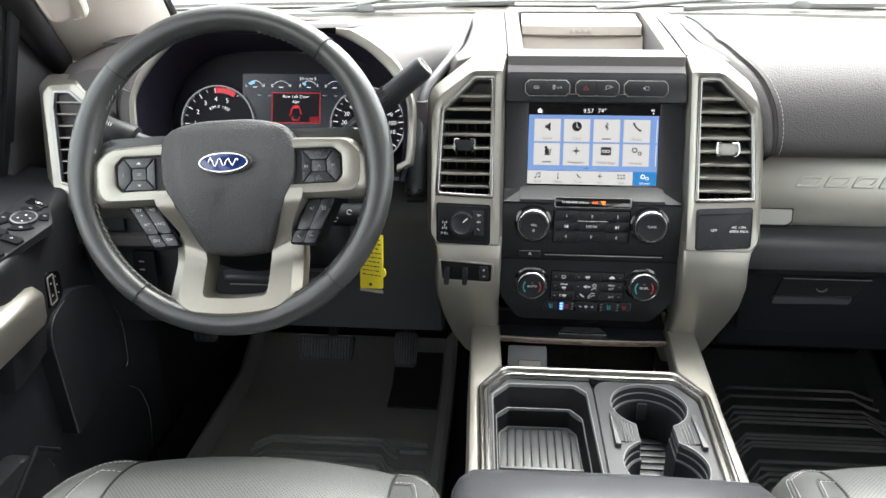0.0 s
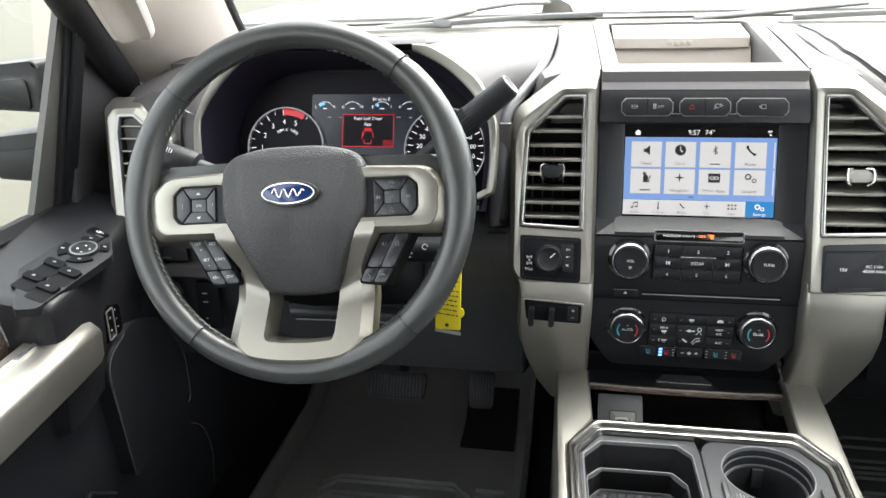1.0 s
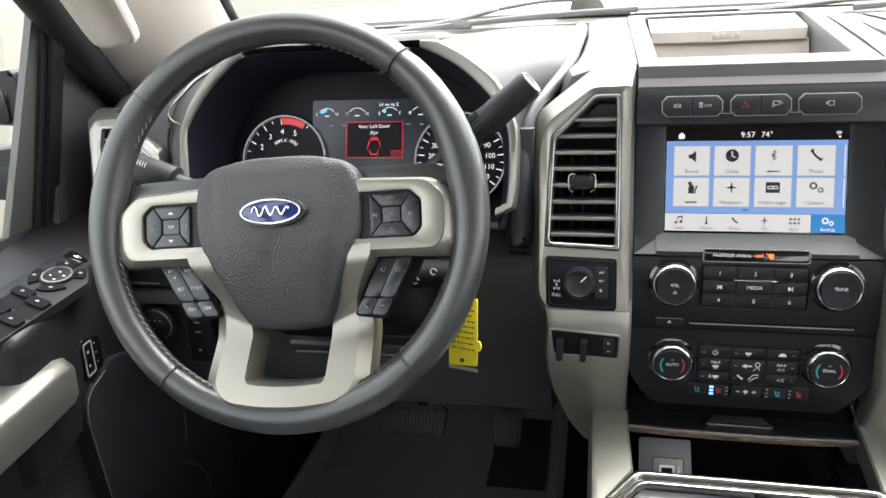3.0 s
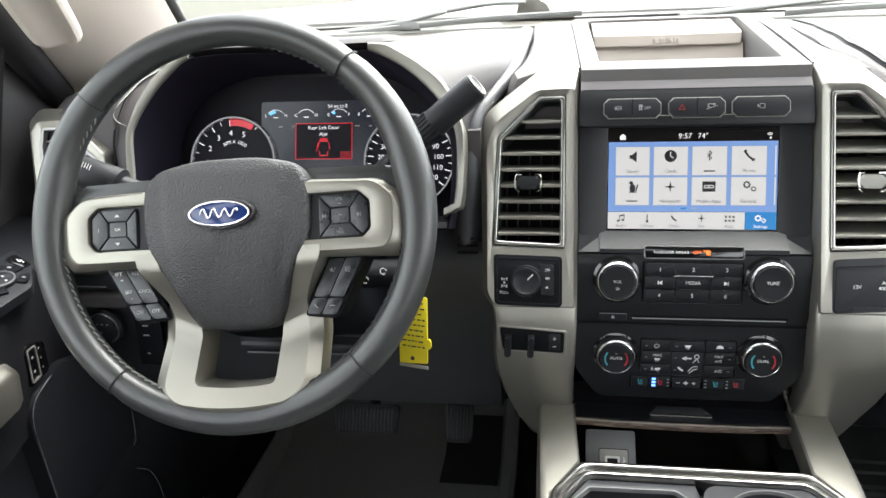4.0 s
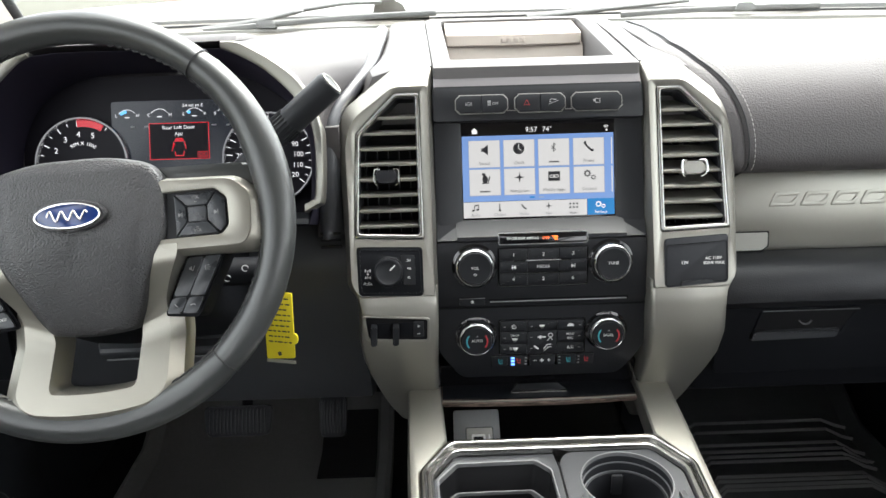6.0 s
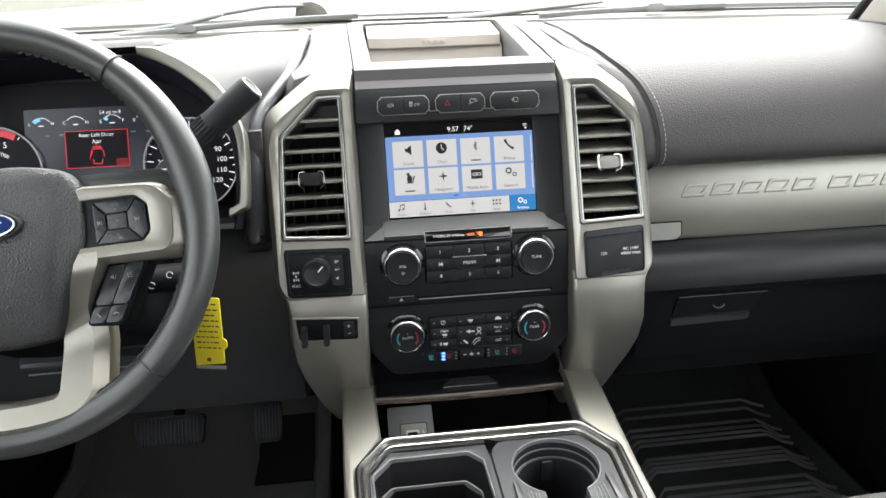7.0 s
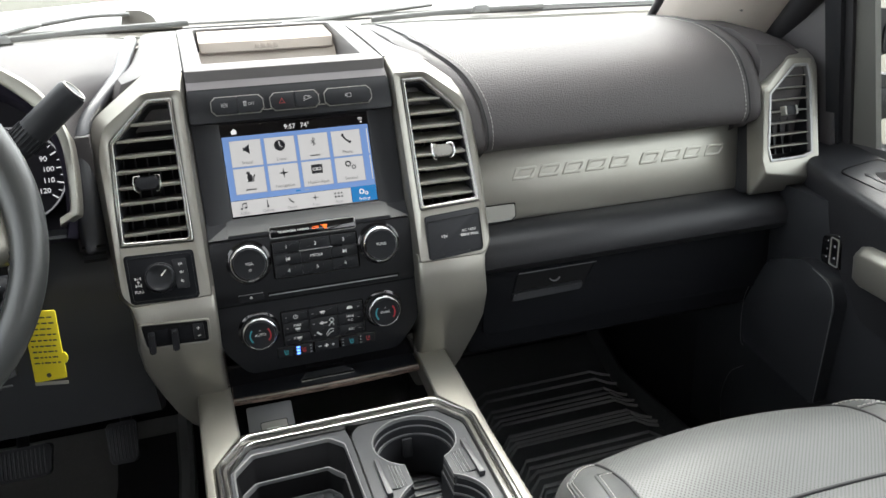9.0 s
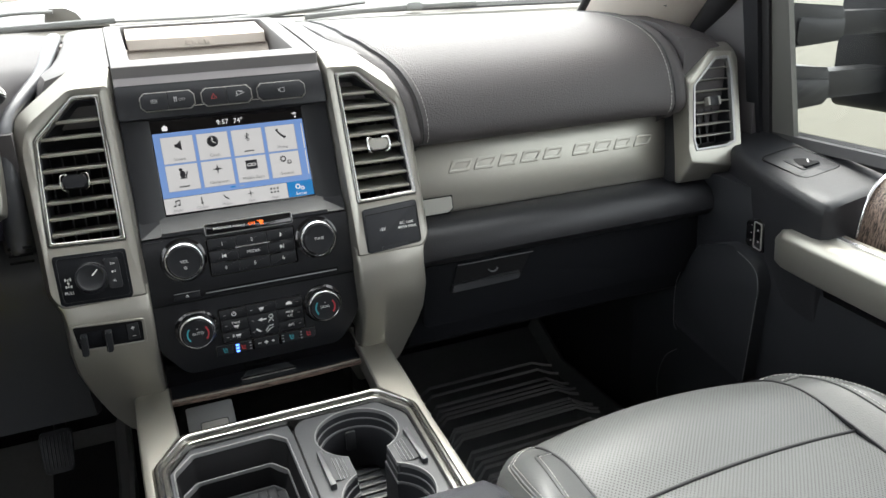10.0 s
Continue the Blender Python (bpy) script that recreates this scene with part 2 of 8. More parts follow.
def rounded(pts, r, k=4):
    """A polygon with its corners rounded; r is one radius or one for each corner."""
    out, n = [], len(pts)
    for i in range(n):
        p = Vector(pts[i])
        ri = r[i] if isinstance(r, (list, tuple)) else r
        a, b = Vector(pts[i - 1]) - p, Vector(pts[(i + 1) % n]) - p
        d = min(ri, a.length * 0.49, b.length * 0.49)
        a, b = p + a.normalized() * d, p + b.normalized() * d
        for j in range(k + 1):
            t = j / k
            out.append(tuple(a * (1 - t) ** 2 + p * 2 * t * (1 - t) + b * t * t))
    return out


def rect(u0, u1, v0, v1, r=0.0, k=3):
    pts = [(u0, v0), (u1, v0), (u1, v1), (u0, v1)]
    return rounded(pts, r, k) if r else pts


def oval(u, v, a, b, n=28, turn=0.0):
    c, s = math.cos(turn), math.sin(turn)
    out = []
    for i in range(n):
        t = 2 * math.pi * i / n
        x, y = a * math.cos(t), b * math.sin(t)
        out.append((u + c * x - s * y, v + s * x + c * y))
    return out


def slab(pts, F, n0, n1, bev=0.0, seg=2, bm=None, taper=None):
    """A polygon of the frame F from depth n0 to its face at n1, with the face's edge rounded."""
    bm = bm or bmesh.new()
    lo = [bm.verts.new(F @ Vector((p[0], p[1], n0))) for p in pts]
    q = taper or pts
    hi = [bm.verts.new(F @ Vector((p[0], p[1], n1))) for p in q]
    k = len(pts)
    top = bm.faces.new(hi)
    bm.faces.new(lo[::-1])
    for i in range(k):
        bm.faces.new((lo[i], lo[(i + 1) % k], hi[(i + 1) % k], hi[i]))
    if bev:
        bmesh.ops.bevel(bm, geom=list(top.edges), offset=bev, segments=seg, profile=0.5, affect="EDGES")
    return bm


def ring(outer, inner, F, n0, n1, bev=0.0, n_in=None, bm=None, seg=2):
    """A frame between two outlines with as many corners; n_in lets the inner edge lie deeper."""
    bm = bm or bmesh.new()
    n_in = n1 if n_in is None else n_in
    mk = lambda pts, n: [bm.verts.new(F @ Vector((p[0], p[1], n))) for p in pts]
    ol, oh, il, ih = mk(outer, n0), mk(outer, n1), mk(inner, n0), mk(inner, n_in)
    k, edge = len(outer), []
    for i in range(k):
        j = (i + 1) % k
        bm.faces.new((ol[i], ol[j], oh[j], oh[i]))
        f = bm.faces.new((oh[i], oh[j], ih[j], ih[i]))
        bm.faces.new((ih[i], ih[j], il[j], il[i]))
        bm.faces.new((il[i], il[j], ol[j], ol[i]))
        for e in f.edges:
            if set(e.verts) in ({oh[i], oh[j]}, {ih[i], ih[j]}):
                edge.append(e)
    if bev:
        bmesh.ops.bevel(bm, geom=edge, offset=bev, segments=seg, profile=0.5, affect="EDGES")
    return bm


def dense(outlines, step=0.005):
    """Cuts the edges of outlines that belong together into equal short steps."""
    out, n = [[] for _ in outlines], len(outlines[0])
    for i in range(n):
        j = (i + 1) % n
        k = max(1, max(round((Vector(o[j]) - Vector(o[i])).length / step) for o in outlines))
        for o, q in zip(outlines, out):
            q += [(o[i][0] + (o[j][0] - o[i][0]) * t / k, o[i][1] + (o[j][1] - o[i][1]) * t / k) for t in range(k)]
    return out


def loft(loops, cap=True, bm=None):
    bm = bm or bmesh.new()
    rows = [[bm.verts.new(p) for p in loop] for loop in loops]
    for a, b in zip(rows, rows[1:]):
        for i in range(len(a)):
            j = (i + 1) % len(a)
            bm.faces.new((a[i], a[j], b[j], b[i]))
    if cap:
        bm.faces.new(rows[0][::-1])
        bm.faces.new(rows[-1])
    return bm


def smooth_line(pts, n=8, closed=False):
    """A Catmull-Rom line through points."""
    P = [Vector(p) for p in pts]
    out, m = [], len(P)
    for i in range(m if closed else m - 1):
        p0 = P[(i - 1) % m] if closed or i else P[0]
        p1, p2 = P[i], P[(i + 1) % m]
        p3 = P[(i + 2) % m] if closed or i + 2 < m else P[-1]
        for j in range(n):
            t = j / n
            out.append(0.5 * (2 * p1 + (p2 - p0) * t + (2 * p0 - 5 * p1 + 4 * p2 - p3) * t * t + (3 * p1 - p0 - 3 * p2 + p3) * t ** 3))
    if not closed:
        out.append(P[-1].copy())
    return out


def sweep(path, section, closed=False, up=(0, 0, 1), bm=None, cap=True):
    """A section (radius, or outline of (side, up) points, or a function of the share of the way) along a path."""
    bm = bm or bmesh.new()
    P, n = [Vector(p) for p in path], len(path)
    rows = []
    for i, p in enumerate(P):
        a = P[i - 1] if closed or i else P[0]
        b = P[(i + 1) % n] if closed or i < n - 1 else P[-1]
        d = (b - a).normalized()
        side = d.cross(Vector(up))
        side = side.normalized() if side.length > 1e-6 else d.orthogonal().normalized()
        top = side.cross(d)
        s = section(i / max(1, n - 1)) if callable(section) else section
        if isinstance(s, (int, float)):
            s = oval(0, 0, s, s, 12)
        rows.append([bm.verts.new(p + side * x + top * y) for x, y in s])
    pairs = list(zip(rows, rows[1:])) + ([(rows[-1], rows[0])] if closed else [])
    for a, b in pairs:
        for i in range(len(a)):
            j = (i + 1) % len(a)
            bm.faces.new((a[i], a[j], b[j], b[i]))
    if cap and not closed:
        bm.faces.new(rows[0][::-1])
        bm.faces.new(rows[-1])
    return bm


def lathe(profile, F, u=0.0, v=0.0, n=36, bm=None):
    """A turned shape about the frame's n axis at (u, v): profile of (radius, n)."""
    bm = bm or bmesh.new()
    rows = []
    for r, h in profile:
        if r < 1e-6:
            rows.append([bm.verts.new(F @ Vector((u, v, h)))])
        else:
            rows.append([bm.verts.new(F @ Vector((u + r * math.cos(2 * math.pi * i / n), v + r * math.sin(2 * math.pi * i / n), h))) for i in range(n)])
    for a, b in zip(rows, rows[1:]):
        for i in range(n):
            j = (i + 1) % n
            if len(a) == 1 and len(b) > 1:
                bm.faces.new((a[0], b[j], b[i]))
            elif len(b) == 1 and len(a) > 1:
                bm.faces.new((a[i], a[j], b[0]))
            elif len(a) > 1:
                bm.faces.new((a[i], a[j], b[j], b[i]))
    return bm


def letters(words, F, u, v, size, n=0.0, material=None, parent=None, name="lettering", thick=0.00015, align="CENTER", slant=0.0):
    """Raised or printed words in the built-in font, centred at (u, v)."""
    c = bpy.data.curves.new(name, "FONT")
    c.body, c.size, c.align_x, c.align_y, c.extrude, c.shear, c.resolution_u = words, size, align, "CENTER", thick, slant, 3
    ob = new("words", c)
    me = bpy.data.meshes.new_from_object(ob)
    bpy.data.objects.remove(ob)
    me.name = name
    me.transform(F @ Matrix.Translation((u, v, n)))
    me.materials.clear()
    me.materials.append(material or MARK)
    return part(name, me, None, parent)


def bars(cells, F, n, material, parent, name="print", thick=0.0003):
    """Small flat marks, one for each rectangle (u0, u1, v0, v1)."""
    for u0, u1, v0, v1 in cells:
        part(name, slab(rect(u0, u1, v0, v1), F, n, n + thick), material, parent, smooth=False)


def shapes(polys, F, n, material, parent, name="symbol", thick=0.0003):
    bm = bmesh.new()
    for p in polys:
        slab(p, F, n, n + thick, bm=bm)
    return part(name, bm, material, parent, smooth=False)


def stroke(u0, v0, u1, v1, w):
    d = Vector((u1 - u0, v1 - v0)).normalized() * w / 2
    return [(u0 + d.y, v0 - d.x), (u1 + d.y, v1 - d.x), (u1 - d.y, v1 + d.x), (u0 - d.y, v0 + d.x)]


def arc_band(u, v, r0, r1, a0, a1, n=16):
    a = [radians(a0 + (a1 - a0) * i / n) for i in range(n + 1)]
    return [(u + r1 * math.cos(t), v + r1 * math.sin(t)) for t in a] + [(u + r0 * math.cos(t), v + r0 * math.sin(t)) for t in reversed(a)]


def arc_strip(F, u, v, r0, r1, a0, a1, n, material, parent, name, thick=0.0004, k=24):
    """A curved band built of quads, so that it stays clean."""
    bm = bmesh.new()
    for i in range(k):
        b0, b1 = (radians(a0 + (a1 - a0) * q / k) for q in (i, i + 1))
        slab([(u + r0 * math.cos(b0), v + r0 * math.sin(b0)), (u + r1 * math.cos(b0), v + r1 * math.sin(b0)),
              (u + r1 * math.cos(b1), v + r1 * math.sin(b1)), (u + r0 * math.cos(b1), v + r0 * math.sin(b1))], F, n, n + thick, bm=bm)
    bmesh.ops.remove_doubles(bm, verts=bm.verts, dist=1e-6)
    return part(name, bm, material, parent, smooth=False)


def stitches(path, F, n, parent, length=0.0035, gap=0.0025, width=0.0009, material=None):
    """A row of separate thread stitches along a line, joined into one seam."""
    bm = bmesh.new()
    P = [Vector(p) for p in path]
    run, nxt = 0.0, 0.0
    for a, b in zip(P, P[1:]):
        d = b - a
        L = d.length
        if L < 1e-6:
            continue
        while nxt < run + L:
            s = a + d * ((nxt - run) / L)
            e = s + d.normalized() * length
            sweep([s, (s + e) / 2 + Vector((0, 0, 0.0003)), e], width / 2, bm=bm)
            nxt += length + gap
        run += L
    return part("stitching", bm, material or THREAD, parent)


# ---- shell of the cab ----
def floor_and_shell():
    bm = slab([(-0.86, -2.2), (0.86, -2.2), (0.86, 0.62), (-0.86, 0.62)], FLAT, -0.06, -0.02)
    tagged(part("floor", bm, CARPET), "black carpeted cab floor under rubber mats", "floor", kind="structure")
    bm = slab([(-0.86, -0.06), (0.86, -0.06), (0.86, 0.70), (-0.86, 0.70)], FRONT, -0.64, -0.60)
    tagged(part("wall_front", bm, CARPET), "black carpeted bulkhead behind the pedals", "wall", kind="structure")
    # unseen wall, carried up to z 0.96 to hold back light from behind
    bm = slab([(-0.86, -0.06), (0.86, -0.06), (0.80, 0.62), (0.72, 0.96), (-0.72, 0.96), (-0.80, 0.62)], FRONT, 2.2, 2.24)
    tagged(part("wall_back", bm, CARPET), "unseen dark back wall of the cab, raised to cut rear light", "wall", kind="structure")
    for s, name in ((-1, "wall_left"), (1, "wall_right")):
        bm = slab([(-2.24, -0.06), (0.64, -0.06), (0.64, 0.585), (-2.24, 0.585)], facing(s, s * 0.90), 0.0, 0.025)
        for y0, y1, z0, z1 in ((-1.10, -0.92, 0.585, 1.16), (-2.24, -1.90, 0.585, 1.16)):
            slab([(y0, z0), (y1, z0), (y1, z1), (y0, z1)], facing(s, s * 0.85), 0.0, 0.025, bm=bm)
        tagged(part(name, bm, CARPET), "dark side wall of the cab behind the door trim", "wall", kind="structure")
    rows = []
    for y, z in ((-0.22, 1.13), (-0.5, 1.18), (-1.2, 1.20), (-2.0, 1.17), (-2.24, 1.10)):
        rows.append([Vector((-0.70, y, z - 0.05)), Vector((-0.55, y, z)), Vector((0.55, y, z)), Vector((0.70, y, z - 0.05)),
                     Vector((0.70, y, z - 0.01)), Vector((0.55, y, z + 0.04)), Vector((-0.55, y, z + 0.04)), Vector((-0.70, y, z - 0.01))])
    tagged(part("ceiling", loft(rows), HEADLINER), "grey woven headliner of the cab roof", "ceiling", kind="structure")
    tagged(part("ground", slab([(-400, -400), (400, -400), (400, 400), (-400, 400)], FLAT, -0.9, -0.80), GROUND),
           "pale dry gravel parking lot round the truck", "ground", kind="structure")


floor_and_shell()


# ---- centre stack ----
FA = tilted((0, -0.027, 0.584), 22.3)    # the air vents' plane
FS = tilted((0, 0.0, 0.6), 17.2)         # the touchscreen's glass


def stack_y(z):
    """How far ahead the black control panel lies at a height."""
    pts = [(0.395, -0.020), (0.405, -0.031), (0.43, -0.036), (0.47, -0.036), (0.502, -0.033), (0.512, -0.036), (0.55, -0.031), (0.575, -0.026), (0.59, -0.022)]
    if z <= pts[0][0]:
        return pts[0][1]
    for (z0, y0), (z1, y1) in zip(pts, pts[1:]):
        if z <= z1:
            return y0 + (y1 - y0) * (z - z0) / (z1 - z0)
    return pts[-1][1]


def on_panel(z):
    return tilted((0, stack_y(z), z), math.degrees(math.atan2(stack_y(z + 0.012) - stack_y(z - 0.012), 0.024)))


stack = thing("center_stack", (0, 0.0, 0.39), "silver and charcoal dashboard centre stack with screen, knobs and vents", "center stack")


def vent(s, parent):
    """One tall air vent: chrome rim, dark throat, slats and a slider tab."""
    m = lambda pts: [(s * u, v) for u, v in pts]
    outer = rounded(m([(0.1365, 0.168), (0.165, 0.168), (0.210, 0.122), (0.2145, 0.004), (0.1355, 0.0005)]), 0.004, 3)
    inner = rounded(m([(0.1410, 0.1635), (0.163, 0.1635), (0.2055, 0.1195), (0.2095, 0.0085), (0.1405, 0.0055)]), 0.003, 3)
    back = rounded(m([(0.1420, 0.1625), (0.162, 0.1625), (0.2045, 0.1190), (0.2085, 0.0095), (0.1415, 0.0065)]), 0.003, 3)
    body = part("air_vent", ring(outer, inner, FA, -0.004, 0.0040, 0.0018, seg=4), SATIN_CHROME, parent, "tall air vent with chrome rim")
    part("throat", ring(inner, back, FA, -0.050, -0.002, 0, None), BLACK, body)
    part("backing", slab(back, FA, -0.052, -0.048), DEEP, body)
    for i in range(8):
        v = 0.0165 + i * 0.0178
        out = 0.2085 if v < 0.118 else 0.2085 - (v - 0.118) * 0.95
        rise = 0.0075 if s < 0 else 0.0150
        sec = [(v - 0.0020, -0.0030), (v + rise - 0.002, -0.026), (v + rise + 0.001, -0.026), (v + 0.0020, -0.0022), (v + 0.0008, -0.0008), (v - 0.0008, -0.0012)]
        loops = [[FA @ Vector((s * u, vv, n)) for vv, n in sec] for u in (0.1405, out)]
        part("slat", loft(loops), SILVER, body)
    v = 0.0165 + 3 * 0.0178 + 0.003
    c = 0.176
    # right tab and clips get paler materials: their stronger light is put into colour
    part("slider_tab", slab(rounded([(s * (c - 0.0125), v - 0.0070), (s * (c + 0.0125), v - 0.0070), (s * (c + 0.0125), v + 0.0070), (s * (c - 0.0125), v + 0.0070)], 0.004), FA, -0.006, 0.0050, 0.0030, seg=3), BUTTON if s < 0 else SILVER_DARK, body, "small rounded slider tab")
    for q in (-1, 1):
        clip = [(0.0075, 0.0088, 0.0005), (0.0125, 0.0080, 0.0045), (0.0142, 0.0040, 0.0062), (0.0142, -0.0050, 0.0062), (0.0125, -0.0085, 0.0045), (0.0090, -0.0100, 0.0005)]
        part("tab_trim", sweep(smooth_line([FA @ Vector((s * c + q * du, v + dv, n)) for du, dv, n in clip], 4), 0.0007 if s < 0 else 0.0013), SATIN_CHROME if s < 0 else CHROME, body, "chrome clip round the slider")
    for i in range(5):
        u = s * (0.150 + i * 0.013)
        part("rear_vane", slab(rect(u - 0.0006, u + 0.0006, 0.012, 0.108), FA, -0.046, -0.030), BLACK, body)
    return body


def silver_side(s):
    m = lambda pts: [(s * u, v) for u, v in pts]
    r = [0.005, 0.007, 0.010, 0.014, 0.010, 0.006, 0.003]
    wide = 0.003 if s < 0 else 0.0
    outer = rounded(m([(0.1212, 0.201), (0.1635, 0.201), (0.2225 + wide, 0.1520), (0.2275 + wide, 0.120), (0.2245, -0.052), (0.212, -0.0670), (0.1212, -0.0670)]), r, 4)
    ridge = rounded(m([(0.1262, 0.1755), (0.1668, 0.1745), (0.2105 + wide, 0.1385), (0.2190 + wide, 0.112), (0.2190, -0.050), (0.209, -0.0635), (0.1250, -0.0635)]), r, 4)
    inner = rounded(m([(0.136, 0.1685), (0.1655, 0.1685), (0.2105, 0.1225), (0.2130, 0.066), (0.215, 0.010), (0.2148, 0.0030), (0.1352, 0.0)]), 0.003, 4)
    bz = part("vent_surround", ring(outer, ridge, FA, -0.055, -0.0075, 0, 0.0062), SILVER, stack, "satin silver vent surround with a wide bevel")
    part("surround_face", ring(ridge, inner, FA, -0.050, 0.0062, 0.0008, 0.0025, seg=2), SILVER, bz)
    # lower leg of the silver trim
    rows = []
    for z, xi, xo, yf, yb in ((0.535, 0.1215, 0.2225, -0.0505, 0.07), (0.521, 0.1215, 0.2150, -0.0565, 0.07), (0.508, 0.1215, 0.2130, -0.0605, 0.07), (0.470, 0.1225, 0.2140, -0.0620, 0.075),
                              (0.440, 0.1235, 0.2120, -0.0540, 0.08), (0.410, 0.124, 0.2060, -0.0400, 0.085), (0.385, 0.124, 0.2000, -0.026, 0.09), (0.355, 0.124, 0.1900, -0.014, 0.095), (0.332, 0.124, 0.1760, -0.008, 0.095), (0.322, 0.124, 0.1640, -0.002, 0.095)):
        rr = 0.005
        rows.append([Vector((s * xi, yb, z)), Vector((s * xi, yf + rr, z)), Vector((s * (xi + rr * 0.4), yf + rr * 0.3, z)), Vector((s * (xi + rr), yf, z)),
                     Vector((s * (xo - 0.012), yf + 0.001, z)), Vector((s * (xo - 0.004), yf + 0.004, z)), Vector((s * xo, yf + 0.013, z)), Vector((s * (xo + 0.004), yb, z))])
    part("lower_trim", loft(rows), SILVER, stack, "satin silver lower leg")
    return bz


for s in (-1, 1):
    silver_side(s)
    vent(s, stack)


def fascia():
    # upper band with the switch row
    pts = rounded([(-0.121, 0.134), (0.121, 0.134), (0.1205, 0.174), (-0.1205, 0.174)], 0.003)
    part("upper_bezel", slab(pts, FA, -0.02, 0.002, 0.002), FASCIA, stack)
    part("top_band", slab(rounded([(-0.1195, 0.1720), (0.1195, 0.1720), (0.119, 0.2025), (-0.119, 0.2025)], 0.003), FA @ Matrix.Translation((0, 0.1720, 0.002)) @ Matrix.Rotation(radians(-23), 4, "X") @ Matrix.Translation((0, -0.1720, 0)), -0.02, 0.0, 0.002), BAND_GREY, stack, "grey slope above the switches")
    # screen recess: side cheeks, and the ledge with its two wedges
    for s in (-1, 1):
        rows = [[FS @ Vector(p) for p in ((s * 0.1205, v, -0.02), (s * 0.1205, v, ridge), (s * 0.1165, v, ridge), (s * 0.0925, v, 0.0015), (s * 0.0895, v, 0.0), (s * 0.0895, v, -0.02))] for v, ridge in ((-0.012, 0.010), (0.05, 0.009), (0.114, 0.004))]
        part("recess_cheek", loft(rows), FASCIA, stack)
        wedge = [FS @ Vector(p) for p in ((s * 0.1205, -0.026, 0.018), (s * 0.0985, -0.026, 0.018), (s * 0.0905, -0.005, 0.0), (s * 0.1205, -0.005, 0.010))]
        deep = [p + FS.to_3x3() @ Vector((0, 0, -0.02)) for p in wedge]
        part("ledge_wedge", loft([deep, wedge]), FASCIA, stack)
    part("lower_ledge", loft([[FS @ Vector(p) for p in ((u, -0.027, 0.0185), (u, -0.0225, 0.0185), (u, -0.0035, 0.0005), (u, -0.0035, -0.02), (u, -0.027, -0.02))] for u in (-0.0975, 0.0975)]), FASCIA, stack)
    # lower control panel, gently curved, with its lower corners cut
    bm = bmesh.new()
    o = rounded([(-0.121, 0.578), (-0.1235, 0.492), (-0.1235, 0.446), (-0.099, 0.409), (-0.088, 0.402), (0.088, 0.402), (0.099, 0.409), (0.1235, 0.446), (0.1235, 0.492), (0.121, 0.578)], [0.002, 0.01, 0.01, 0.006, 0.006, 0.006, 0.006, 0.01, 0.01, 0.002])
    slab(o, FRONT, -0.02, 0.0, 0.002, bm=bm)
    for z in (0.43, 0.47, 0.495, 0.502, 0.5065, 0.512, 0.53, 0.55, 0.565):
        bmesh.ops.bisect_plane(bm, geom=list(bm.verts) + list(bm.edges) + list(bm.faces), plane_co=(0, 0, z), plane_no=(0, 0, 1))
    for v in bm.verts:
        v.co.y += stack_y(v.co.z)
    part("control_panel", bm, FASCIA, stack, "charcoal radio and climate panel")
    part("panel_crease", slab(rect(-0.122, 0.122, 0.4985, 0.5005), FRONT, 0.0335, 0.0349), DEEP, stack)
    part("base_skirt", loft([[Vector(p) for p in ((-0.122, -0.015, 0.412), (0.122, -0.015, 0.412), (0.122, 0.03, 0.412), (-0.122, 0.03, 0.412))],
                             [Vector(p) for p in ((-0.122, -0.006, 0.377), (0.122, -0.006, 0.377), (0.122, 0.05, 0.377), (-0.122, 0.05, 0.377))]]), PIANO, stack, "gloss black skirt under the panel")


fascia()


